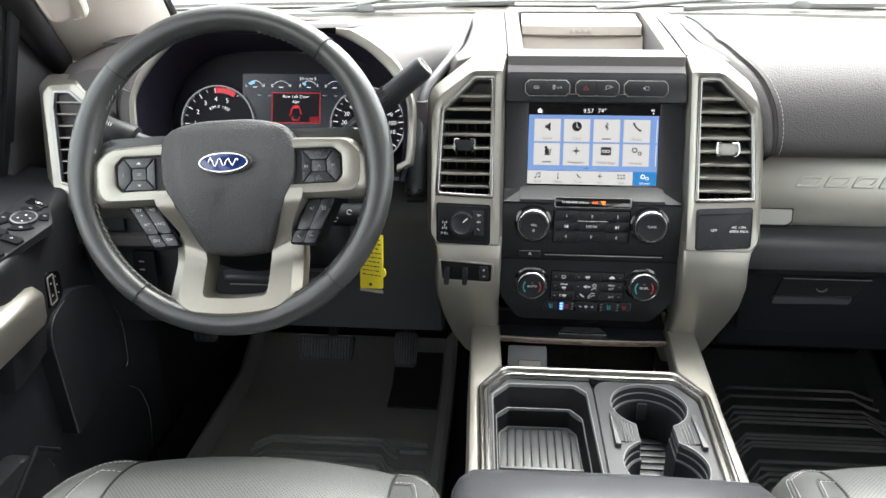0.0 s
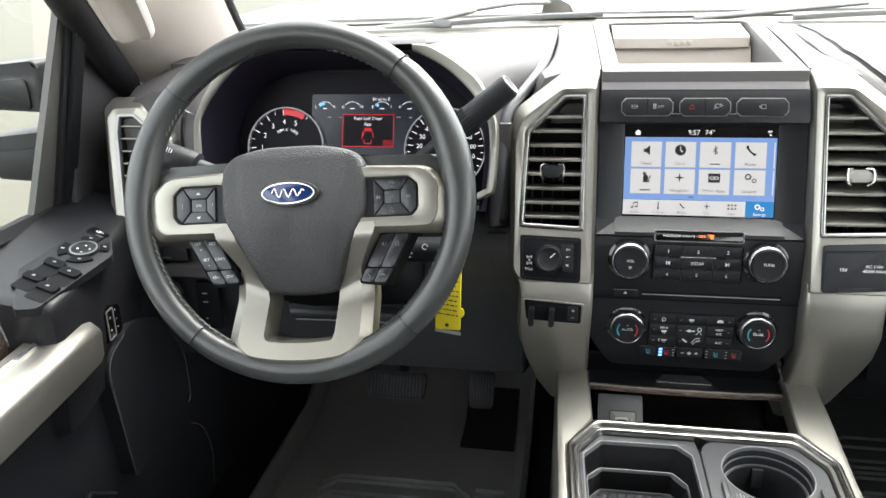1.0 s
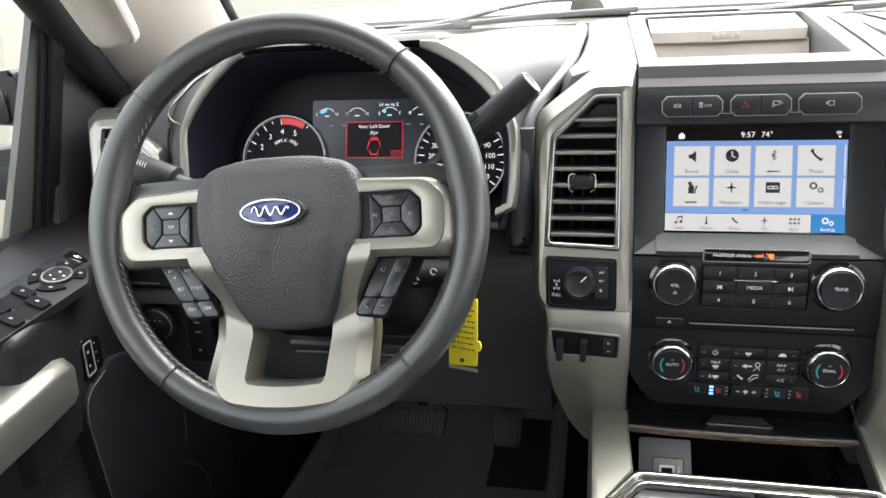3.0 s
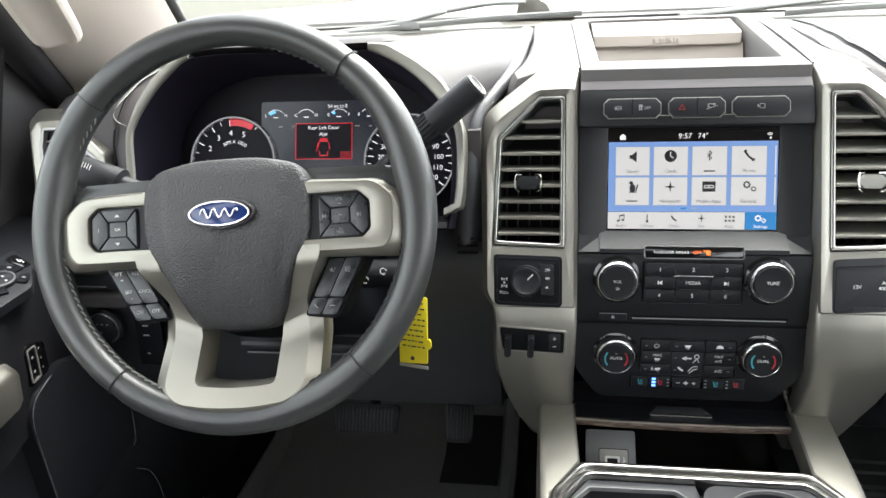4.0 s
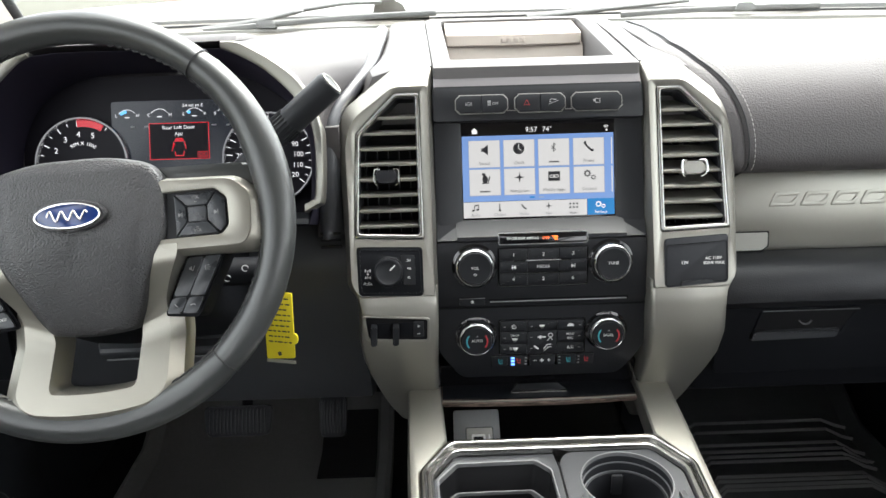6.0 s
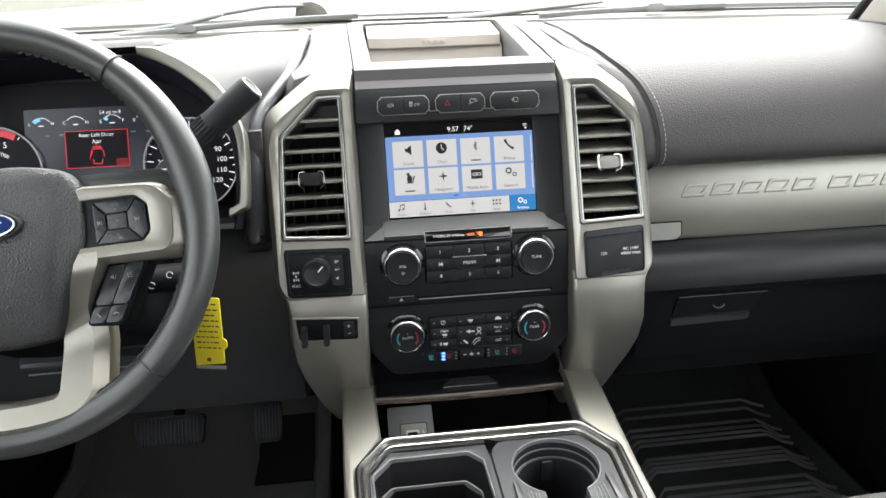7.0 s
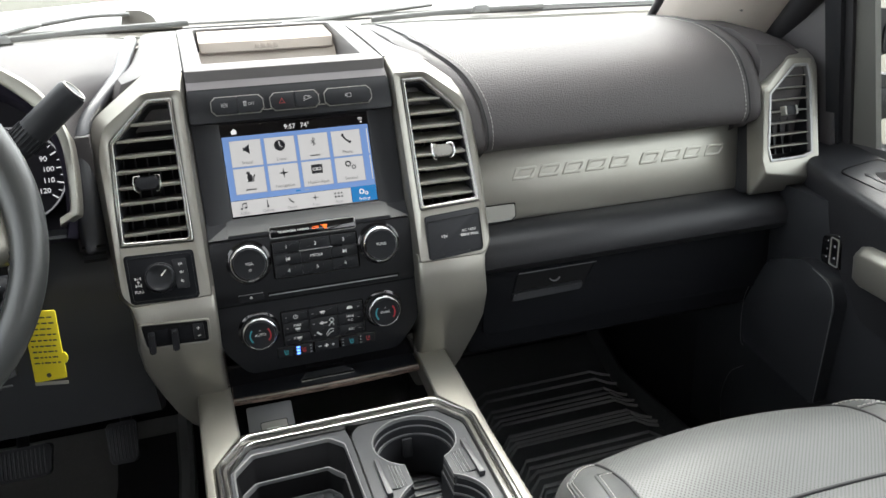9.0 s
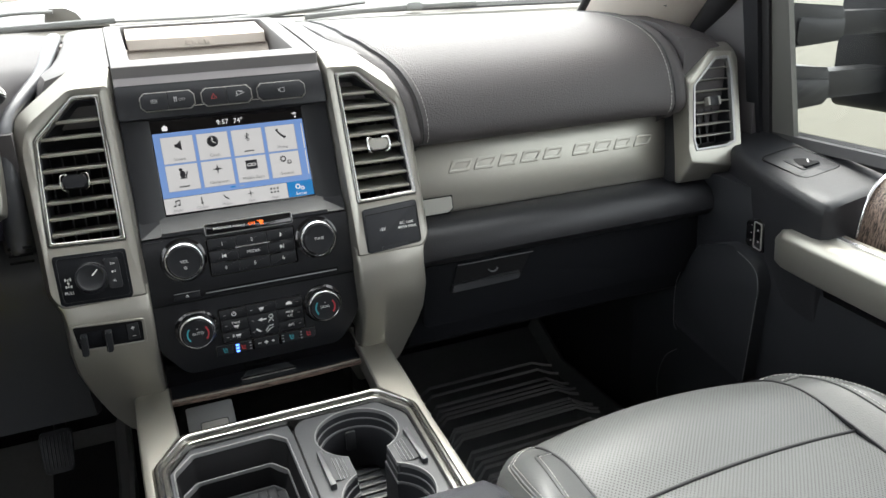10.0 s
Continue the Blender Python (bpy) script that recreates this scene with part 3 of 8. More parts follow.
def switch_row():
    n = 0.002
    for u0, u1, cut in ((-0.0945, -0.0355, True), (-0.0265, 0.0305, True), (0.0385, 0.0955, False)):
        c = 0.005
        o = [(u0 + c, 0.1425), (u1 - c, 0.1425), (u1, 0.1475), (u1, 0.1575), (u1 - c, 0.1625), (u0 + c, 0.1625), (u0, 0.1575), (u0, 0.1475)]
        big = [((u - (u0 + u1) / 2) * 1.035 + (u0 + u1) / 2, (v - 0.1525) * 1.11 + 0.1525) for u, v in o]
        # pale outline ring added for the highlight on the switch bevels
        part("switch_bevel_glint", ring(big, o, FA, 0.001, n + 0.0016, 0.0005), SILVER_DARK, stack)
        mid = (u0 + u1) / 2
        if cut:
            for a, z in ((u0, mid - 0.0004), (mid + 0.0004, u1)):
                half = [(max(a, min(z, u)), v) for u, v in o]
                seen = []
                for p in half:
                    if not seen or (Vector(p) - Vector(seen[-1])).length > 1e-5:
                        seen.append(p)
                if (Vector(seen[0]) - Vector(seen[-1])).length < 1e-5:
                    seen.pop()
                part("push_switch", slab(seen, FA, n, n + 0.0036, 0.0011), BUTTON, stack)
        else:
            part("push_switch", slab(o, FA, n, n + 0.0036, 0.0011), BUTTON, stack)
    part("switch_link", slab(rect(-0.036, -0.026, 0.1440, 0.1450), FA, n, n + 0.001), CHROME, stack)
    part("switch_link", slab(rect(0.030, 0.039, 0.1440, 0.1450), FA, n, n + 0.001), CHROME, stack)
    t = n + 0.0037
    arc_strip(FA, -0.0800, 0.1525, 0.0018, 0.0024, 0, 360, t, MARK_DIM, stack, "park_symbol")
    bars([(-0.0835, -0.0828, 0.1505, 0.1545), (-0.0772, -0.0765, 0.1505, 0.1545), (-0.0812, -0.0788, 0.1522, 0.1528)], FA, t, MARK_DIM, stack)
    shapes([stroke(-0.0575, 0.150, -0.0575, 0.1555, 0.0012), stroke(-0.0555, 0.1500, -0.0555, 0.1555, 0.0012), rect(-0.0583, -0.0545, 0.1538, 0.156)], FA, t, MARK_DIM, stack)
    letters("OFF", FA, -0.0495, 0.1522, 0.0045, t, MARK_DIM, stack)
    tri = [[(-0.0135 + r * math.cos(radians(a)), 0.1518 + r * math.sin(radians(a))) for a in (90, 210, 330)] for r in (0.0042, 0.0032)]
    part("hazard_symbol", ring(tri[0], tri[1], FA, t, t + 0.0003), RED_PRINT, stack)
    shapes([stroke(0.0115, 0.150, 0.0225, 0.1540, 0.0007), stroke(0.0125, 0.1545, 0.0155, 0.1562, 0.0008), stroke(0.0155, 0.1562, 0.019, 0.1545, 0.0008), rect(0.0125, 0.0145, 0.152, 0.1535), rect(0.018, 0.0205, 0.1545, 0.156)], FA, t, MARK_DIM, stack, "hill_symbol")
    part("camera_symbol", ring(rect(0.065, 0.0705, 0.1500, 0.1552), rect(0.0656, 0.0699, 0.1506, 0.1546), FA, t, t + 0.0003), MARK_DIM, stack)
    bars([(0.0628, 0.0646, 0.1515, 0.154)], FA, t, MARK_DIM, stack)


switch_row()


def touchscreen():
    base = part("touchscreen", slab(rect(-0.0905, 0.0905, -0.0035, 0.1095, 0.001), FS, -0.01, 0.0, 0.0004), SCREEN_BLACK, stack, "lit touchscreen with a grid of pale tiles")
    part("screen_ground", slab(rect(-0.0885, 0.0882, 0.0176, 0.0938), FS, -0.001, 0.0003), SCREEN_BLUE, base, "blue screen background")
    part("task_bar", slab(rect(-0.0885, 0.0560, -0.0012, 0.0172), FS, -0.001, 0.0004), SCREEN_TILE, base, "pale task bar")
    part("active_task", slab(rect(0.0564, 0.0882, -0.0012, 0.0176), FS, -0.001, 0.0005), SCREEN_HOT, base, "bright blue settings tile")
    part("status_bar", slab(rect(-0.0885, 0.0882, 0.0938, 0.1045), FS, -0.001, 0.0002), SCREEN_BLACK, base)
    cols, rows = ((-0.0805, -0.0448), (-0.0400, -0.0046), (0.0004, 0.0360), (0.0412, 0.0766)), ((0.0575, 0.0882), (0.0250, 0.0550))
    names = (("Sound", "Clock", None, "Phone"), (None, "Navigation", "Mobile Apps", "General"))
    t = 0.0009
    for r, (v0, v1) in enumerate(rows):
        for c, (u0, u1) in enumerate(cols):
            part("tile_shadow", slab(rect(u0 - 0.0007, u1 + 0.0009, v0 - 0.0009, v1 + 0.0004), FS, 0.0002, 0.0005), SCREEN_TILE_EDGE, base)
            part("tile", slab(rect(u0, u1, v0, v1), FS, 0.0003, 0.0008), SCREEN_TILE, base)
            m = (u0 + u1) / 2
            if names[r][c]:
                letters(names[r][c], FS, m, v0 + 0.0042, 0.0052, t, SCREEN_GREY, base, thick=0.00005)
            else:
                bars([(m - 0.006, m + 0.006, v0 + 0.0035, v0 + 0.0050)], FS, t, SCREEN_GREY, base, thick=0.0001)
    ink = lambda polys, name="symbol": shapes(polys, FS, t, SCREEN_INK, base, name, 0.0001)
    ink([rect(-0.0660, -0.0635, 0.0755, 0.0795), [(-0.0635, 0.0755), (-0.0585, 0.0715), (-0.0585, 0.0835), (-0.0635, 0.0795)]], "speaker_symbol")
    ink([oval(-0.0225, 0.0782, 0.0066, 0.0066)], "clock_symbol")
    shapes([stroke(-0.0227, 0.0782, -0.0227, 0.0830, 0.0011), stroke(-0.0229, 0.0783, -0.0195, 0.0758, 0.0011)], FS, t + 0.0002, SCREEN_TILE, base, "clock_hand", 0.0001)
    ink([stroke(0.0180, 0.0735, 0.0180, 0.0835, 0.0008), stroke(0.0180, 0.0835, 0.0206, 0.0812, 0.0008), stroke(0.0206, 0.0812, 0.0156, 0.0765, 0.0008), stroke(0.0180, 0.0735, 0.0206, 0.0758, 0.0008), stroke(0.0206, 0.0758, 0.0156, 0.0805, 0.0008)], "radio_link_symbol")
    ink([stroke(0.0545, 0.0825, 0.0580, 0.0775, 0.0022), stroke(0.0580, 0.0775, 0.0630, 0.0735, 0.0022), oval(0.0548, 0.0828, 0.002, 0.0014, 12, 0.9), oval(0.0632, 0.0738, 0.002, 0.0014, 12, 0.5)], "handset_symbol")
    ink([oval(-0.0625, 0.0435, 0.0032, 0.0046, 14), oval(-0.0640, 0.0492, 0.0022, 0.0018, 12), stroke(-0.0590, 0.0400, -0.0568, 0.0470, 0.0014), rect(-0.066, -0.058, 0.0385, 0.0398)], "plain_emblem")
    ink([[(-0.0223, 0.0515), (-0.0213, 0.0460), (-0.0160, 0.0448), (-0.0213, 0.0437), (-0.0223, 0.0382), (-0.0233, 0.0437), (-0.0286, 0.0448), (-0.0233, 0.0460)]], "compass_symbol")
    ink([rect(0.0113, 0.0250, 0.0395, 0.0505)], "link_symbol")
    for q in (-0.0022, 0.0022):
        part("link_loop", ring(rounded([(0.0181 + q - 0.0032, 0.0432), (0.0181 + q + 0.0032, 0.0432), (0.0181 + q + 0.0032, 0.0468), (0.0181 + q - 0.0032, 0.0468)], 0.0017), rounded([(0.0181 + q - 0.0022, 0.0441), (0.0181 + q + 0.0022, 0.0441), (0.0181 + q + 0.0022, 0.0459), (0.0181 + q - 0.0022, 0.0459)], 0.0009), FS, t + 0.0001, t + 0.0003), SCREEN_TILE, base)

    def cog(u, v, r, material, n=t):
        o = []
        for i in range(32):
            a = 2 * math.pi * i / 32
            q = r if i % 4 < 2 else r * 0.78
            o.append((u + q * math.cos(a), v + q * math.sin(a)))
        part("cog_symbol", ring(o, oval(u, v, r * 0.5, r * 0.5, 32), FS, n, n + 0.0002), material, base)
    cog(0.0570, 0.0470, 0.0042, SCREEN_INK)
    cog(0.0640, 0.0425, 0.0030, SCREEN_INK)
    cog(0.0695, 0.0110, 0.0036, SCREEN_WHITE)
    cog(0.0752, 0.0085, 0.0026, SCREEN_WHITE)
    bars([(-0.0108, -0.0052, 0.0204, 0.0222)], FS, 0.0005, SCREEN_HOT, base, "page_mark", 0.0001)
    bars([(0.0000, 0.0056, 0.0204, 0.0222)], FS, 0.0005, SCREEN_TILE_EDGE, base, "page_mark", 0.0001)
    bars([(0.0852, 0.0866, 0.025, 0.055), (0.0852, 0.0866, 0.0575, 0.0882)], FS, 0.0005, SCREEN_TILE, base, "next_page", 0.0001)
    for w, u in (("Audio", -0.0745), ("Climate", -0.0462), ("Phone", -0.0178), ("Nav", 0.0112), ("Apps", 0.0400)):
        letters(w, FS, u, 0.0020, 0.0044, t, SCREEN_GREY, base, thick=0.00005)
    letters("Settings", FS, 0.0722, 0.0020, 0.0046, t, SCREEN_WHITE, base, thick=0.00005)
    k = lambda polys: ink(polys, "task_symbol")
    k([oval(-0.0772, 0.0075, 0.0016, 0.0012, 12), oval(-0.0722, 0.0085, 0.0016, 0.0012, 12), stroke(-0.0758, 0.0075, -0.0758, 0.0132, 0.0007), stroke(-0.0708, 0.0085, -0.0708, 0.0140, 0.0007), stroke(-0.0760, 0.0130, -0.0706, 0.0140, 0.0014)])
    k([stroke(-0.0462, 0.0075, -0.0462, 0.0145, 0.0011), oval(-0.0462, 0.0072, 0.0014, 0.0014, 12)])
    k([stroke(-0.0205, 0.0132, -0.0185, 0.0100, 0.0016), stroke(-0.0185, 0.0100, -0.0150, 0.0078, 0.0016)])
    k([[(0.0112, 0.0150), (0.0119, 0.0113), (0.0155, 0.0106), (0.0119, 0.0099), (0.0112, 0.0062), (0.0105, 0.0099), (0.0069, 0.0106), (0.0105, 0.0113)]])
    k([rect(0.0352 + i * 0.0040, 0.0375 + i * 0.0040, 0.0072 + j * 0.0042, 0.0092 + j * 0.0042) for i in range(3) for j in range(2)])
    letters("9:57", FS, -0.0075, 0.0995, 0.0082, 0.0004, SCREEN_WHITE, base, thick=0.00005)
    letters("74°", FS, 0.0110, 0.0995, 0.0082, 0.0004, SCREEN_WHITE, base, thick=0.00005)
    shapes([[(-0.0775, 0.0995), (-0.0735, 0.1030), (-0.0695, 0.0995)], rect(-0.0765, -0.0705, 0.0962, 0.0998)], FS, 0.0004, SCREEN_WHITE, base, "home_symbol", 0.0001)
    for r in (0.0016, 0.0032):
        arc_strip(FS, 0.0795, 0.0985, r, r + 0.0008, 40, 140, 0.0004, SCREEN_WHITE, base, "signal_symbol", 0.0001, 10)
    shapes([oval(0.0803, 0.0970, 0.0012, 0.0012, 12)], FS, 0.0004, SCREEN_WHITE, base, "signal_symbol", 0.0001)


touchscreen()


def knob(u, z, r, word, arcs=False):
    F = on_panel(z) @ Matrix.Translation((u, 0, 0))
    k = part("knob", lathe([(r * 1.16, 0.0), (r * 1.16, 0.0012), (r * 1.06, 0.0020), (r * 1.0, 0.0024)], F), PIANO, stack, "round knob with chrome ring and black cap")
    part("grip", lathe([(r, 0.001), (r, 0.0090), (r * 0.985, 0.0100), (r * 0.95, 0.0104)], F), BUTTON, k)
    part("chrome_ring", lathe([(r * 1.005, 0.0070), (r * 1.0, 0.0092), (r * 0.975, 0.0112), (r * 0.93, 0.0128), (r * 0.885, 0.0136), (r * 0.855, 0.0132), (r * 0.835, 0.0115)], F), KNOB_CHROME, k)
    for i in range(40):
        a = 2 * math.pi * i / 40
        part("grip_ridge", sweep([F @ Vector((r * 1.004 * math.cos(a), r * 1.004 * math.sin(a), h)) for h in (0.0015, 0.0088)], [(-0.0004, -0.0004), (0.0004, -0.0004), (0.0004, 0.0004), (-0.0004, 0.0004)]), SWITCH, k)
    part("cap", lathe([(r * 0.83, 0.008), (r * 0.825, 0.0142), (r * 0.79, 0.0156), (r * 0.72, 0.0154), (0.0, 0.0150)], F), BUTTON, k)
    letters(word, F, 0, 0.0005, 0.0048, 0.0152, MARK, k)
    if arcs:
        arc_strip(F, 0, 0, r * 0.52, r * 0.60, 140, 220, 0.0158, COOL, k, "cool_arc", 0.0003)
        arc_strip(F, 0, 0, r * 0.52, r * 0.60, -40, 40, 0.0158, WARM, k, "warm_arc", 0.0003)
        shapes([[(-0.0015, 0.0060), (0.0015, 0.0060), (0, 0.0075)]], F, 0.0158, MARK_DIM, k)
    elif word == "VOL":
        arc_strip(F, 0, -0.0068, 0.0012, 0.0017, -230, 50, 0.0156, MARK, k, "power_symbol", 0.0002, 12)
        shapes([stroke(0, -0.0065, 0, -0.0048, 0.0005)], F, 0.0156, MARK, k)
    return k


knob(-0.0787, 0.5510, 0.0225, "VOL")
knob(0.0790, 0.5520, 0.0225, "TUNE")
knob(-0.0775, 0.4635, 0.0215, "AUTO", True)
knob(0.0768, 0.4655, 0.0215, "DUAL", True)


def radio_keys():
    F = on_panel(0.583)
    F0 = tilted((0, stack_y(0.581) - 0.001, 0.581), 16)
    lamp = part("airbag_lamp_window", slab(rect(-0.0495, 0.0515, -0.0058, 0.0055, 0.002), F0, -0.004, 0.0010, 0.0004), PIANO, stack, "gloss black warning lamp strip")
    part("window_edge", ring(rect(-0.0508, 0.0528, -0.0070, 0.0067, 0.003), rect(-0.0500, 0.0520, -0.0062, 0.0059, 0.0025), F0, -0.004, 0.0014, 0.0002), STEEL, lamp)
    letters("PASSENGER AIRBAG", F0, -0.0225, 0.0, 0.0041, 0.0012, MARK, lamp, thick=0.0001)
    letters("OFF", F0, 0.0042, 0.0, 0.0048, 0.0012, AMBER, lamp, thick=0.0001)
    shapes([oval(0.0142, 0.0018, 0.0012, 0.0012, 10), stroke(0.0135, 0.001, 0.0155, -0.0026, 0.0018), stroke(0.0105, 0.0028, 0.0178, -0.0026, 0.0009), oval(0.0165, 0.001, 0.0016, 0.0016, 10)], F0, 0.0012, AMBER, lamp, "airbag_symbol", 0.0001)
    F = tilted((0, stack_y(0.5475) - 0.0003, 0.5475), 7.0)
    well = part("key_bank", ring(rounded([(-0.0520, -0.0225), (0.0530, -0.0225), (0.0530, 0.0245), (-0.0520, 0.0245)], 0.003), rounded([(-0.0505, -0.0212), (0.0515, -0.0212), (0.0515, 0.0232), (-0.0505, 0.0232)], 0.002), F, -0.004, 0.0012, 0.0005), PIANO, stack, "bank of radio keys")
    part("key_well", slab(rect(-0.0506, 0.0516, -0.0213, 0.0233), F, -0.005, -0.0006), DEEP, well)
    us, vs = (-0.0500, -0.0172, 0.0190, 0.0512), (-0.0208, -0.0058, 0.0086, 0.0229)
    words = (("4", "5", "6"), (None, "MEDIA", None), ("1", "2", "3"))
    for r in range(3):
        for c in range(3):
            g = 0.0003
            part("key", slab(rect(us[c] + g, us[c + 1] - g, vs[r] + g, vs[r + 1] - g, 0.0006), F, -0.003, 0.0022 + (0.0008 if r == 1 else 0), 0.0006), BUTTON, well)
            m, h = (us[c] + us[c + 1]) / 2, (vs[r] + vs[r + 1]) / 2
            if words[r][c]:
                letters(words[r][c], F, m, h, 0.0062 if len(words[r][c]) == 1 else 0.0053, 0.0032 if r == 1 else 0.0024, MARK, well)
    for u, d in ((-0.0335, -1), (0.0352, 1)):
        shapes([[(u - d * 0.0024, -0.0010), (u + d * 0.0016, 0.0014), (u - d * 0.0024, 0.0038)], rect(u + d * 0.0018 - 0.0004, u + d * 0.0018 + 0.0004, -0.0010, 0.0038)], F, 0.0032, MARK, well, "seek_symbol")
    part("chrome_bar", slab(rect(-0.0200, 0.0215, 0.0084, 0.0102, 0.0008), F, 0.001, 0.0048, 0.0006), CHROME, well)
    for u0, u1, v in ((-0.0330, -0.0200, 0.0086), (0.0215, 0.0330, 0.0086), (-0.0330, 0.033, -0.0058)):
        part("key_ridge", slab(rect(u0, u1, v - 0.0008, v + 0.0008, 0.0004), F, 0.001, 0.0036, 0.0004), PIANO, well)
    # disc slot and eject key
    F = tilted((0, stack_y(0.5085), 0.5085), 0)
    ej = part("eject_key", slab(rect(-0.0965, -0.0670, -0.0050, 0.0040, 0.0008), F, -0.002, 0.0022, 0.0006), BUTTON, stack)
    bars([(-0.0965, -0.0670, 0.0036, 0.0042)], F, 0.0014, STEEL, ej, "bright_edge", 0.001)
    shapes([[(-0.0838, -0.0004), (-0.0798, -0.0004), (-0.0818, 0.0020)], rect(-0.0838, -0.0798, -0.0016, -0.0009)], F, 0.0023, MARK, ej, "eject_symbol")
    slot = part("disc_slot", slab(rect(-0.0620, 0.1010, -0.0030, 0.0034, 0.0006), F, -0.002, 0.0006), DEEP, stack)
    part("slot_lip", slab(rect(-0.0610, 0.0990, -0.0020, -0.0008), F, 0.0, 0.0022, 0.0004), STEEL, slot)


radio_keys()


def climate_keys():
    F = tilted((0, stack_y(0.4595) - 0.0003, 0.4605), 1.5)
    well = part("climate_keys", ring(rounded([(-0.0510, -0.0235), (0.0525, -0.0235), (0.0525, 0.0225), (-0.0510, 0.0225)], 0.003), rounded([(-0.0497, -0.0222), (0.0512, -0.0222), (0.0512, 0.0212), (-0.0497, 0.0212)], 0.002), F, -0.004, 0.0010, 0.0004), PIANO, stack, "bank of climate keys")
    part("key_well", slab(rect(-0.0498, 0.0513, -0.0223, 0.0213), F, -0.005, -0.0006), DEEP, well)
    us, vs = (-0.0493, -0.0172, 0.0186, 0.0508), (-0.0218, -0.0085, 0.0075, 0.0209)
    for r in range(3):
        for c in range(3):
            if c == 1 and r == 0:
                continue
            v0 = vs[0] if c == 1 and r == 1 else vs[r]
            g = 0.0003
            part("key", slab(rect(us[c] + g, us[c + 1] - g, v0 + g, vs[r + 1] - g, 0.0006), F, -0.003, 0.0022, 0.0006), BUTTON, well)
    t = 0.0024
    for w, u, v, sz in (("MAX", -0.0318, 0.0024, 0.0046), ("R", -0.0365, -0.0148, 0.0055), ("MAX", 0.0340, 0.0026, 0.0044), ("A/C", 0.0340, -0.0028, 0.0044), ("A/C", 0.0345, -0.0150, 0.0050)):
        letters(w, F, u, v, sz, t, MARK, well)
    arc_strip(F, -0.0330, 0.0142, 0.0021, 0.0028, -240, 60, t, MARK, well, "power_symbol", 0.0003, 14)
    shapes([stroke(-0.0330, 0.0142, -0.0330, 0.0175, 0.0007)], F, t, MARK, well)
    for u, v in ((-0.0318, -0.0028), (0.0002, 0.0140), (-0.0310, -0.0150)):
        shapes([[(u - 0.0035, v + 0.0018), (u + 0.0035, v + 0.0018), (u + 0.0022, v - 0.0008), (u - 0.0022, v - 0.0008)]], F, t, MARK, well, "screen_symbol")
        shapes([stroke(u - 0.0010, v - 0.0012, u - 0.0010, v - 0.003, 0.0005), stroke(u + 0.0010, v - 0.0012, u + 0.0010, v - 0.003, 0.0005)], F, t, MARK, well)
    shapes([rounded([(0.0300, 0.0128), (0.0382, 0.0128), (0.0375, 0.0152), (0.0352, 0.0168), (0.0325, 0.0168), (0.0308, 0.0150)], 0.0008, 2)], F, t, MARK, well, "recirculation_symbol")
    arc_strip(F, 0.0105, 0.0020, 0.0020, 0.0028, 0, 360, t, MARK, well, "seat_symbol", 0.0003, 16)
    shapes([stroke(0.0105, -0.0008, 0.0065, -0.0055, 0.0008), stroke(0.0112, -0.0010, 0.0130, -0.0050, 0.0008), stroke(0.0120, -0.0100, 0.0068, -0.0102, 0.0009), stroke(0.0068, -0.0102, 0.0022, -0.0165, 0.0009), stroke(0.0120, -0.0130, 0.0080, -0.0140, 0.0009), stroke(0.0080, -0.0140, 0.0035, -0.0185, 0.0009),
            stroke(-0.0090, -0.0115, -0.0035, -0.0160, 0.0020), stroke(-0.0005, -0.0002, 0.0050, -0.0002, 0.0016), [(-0.0055, -0.0002), (-0.0005, 0.0024), (-0.0005, -0.0028)]], F, t, MARK, well, "airflow_symbol")
    bars([(u - 0.0014, u + 0.0014, v - 0.0003, v + 0.0003) for u, v in ((-0.0440, 0.0142), (-0.0440, 0.0), (-0.0440, -0.015), (-0.0120, 0.0142), (-0.0120, 0.0), (-0.0120, -0.015), (0.0450, 0.0142), (0.0450, 0.0), (0.0450, -0.015))], F, t, MARK_DIM, well, "dim_lamp")
    # seat heat and fan strip
    F = tilted((0, stack_y(0.428) - 0.0003, 0.4290), 0)
    row = part("seat_heat_strip", slab(rect(-0.0600, 0.0640, -0.0080, 0.0070, 0.001), F, -0.003, 0.0008, 0.0004), PIANO, stack, "row of seat heater and fan keys")
    for u0, u1 in ((-0.0590, -0.0405), (-0.0398, -0.0165), (-0.0130, 0.0165), (0.0200, 0.0425), (0.0432, 0.0630)):
        part("key", slab(rect(u0, u1, -0.0070, 0.0060, 0.0008), F, -0.001, 0.0024, 0.0005), BUTTON, row)
    for i in range(3):
        part("lit_lamp", slab(rect(-0.0362, -0.0318, -0.0058 + i * 0.0042, -0.0034 + i * 0.0042, 0.0006), F, 0.0015, 0.0028), LED_BLUE, row, "lit blue indicator")
    bars([(u - 0.0012, u + 0.0012, -0.0052 + i * 0.0042, -0.0040 + i * 0.0042) for u in (-0.0185, 0.0222, 0.0452) for i in range(3)], F, 0.0025, MARK_DIM, row, "dim_lamp")
    for u, m in ((-0.0490, COOL), (-0.0270, WARM), (0.0330, COOL), (0.0545, WARM)):
        shapes([stroke(u - 0.0022, 0.0030, u - 0.0012, -0.0030, 0.0012), stroke(u - 0.0012, -0.0030, u + 0.0026, -0.0028, 0.0012), stroke(u + 0.0004, 0.0025, u + 0.0004, -0.0012, 0.0007), stroke(u + 0.0020, 0.0025, u + 0.0020, -0.0012, 0.0007)], F, 0.0025, m, row, "seat_symbol")
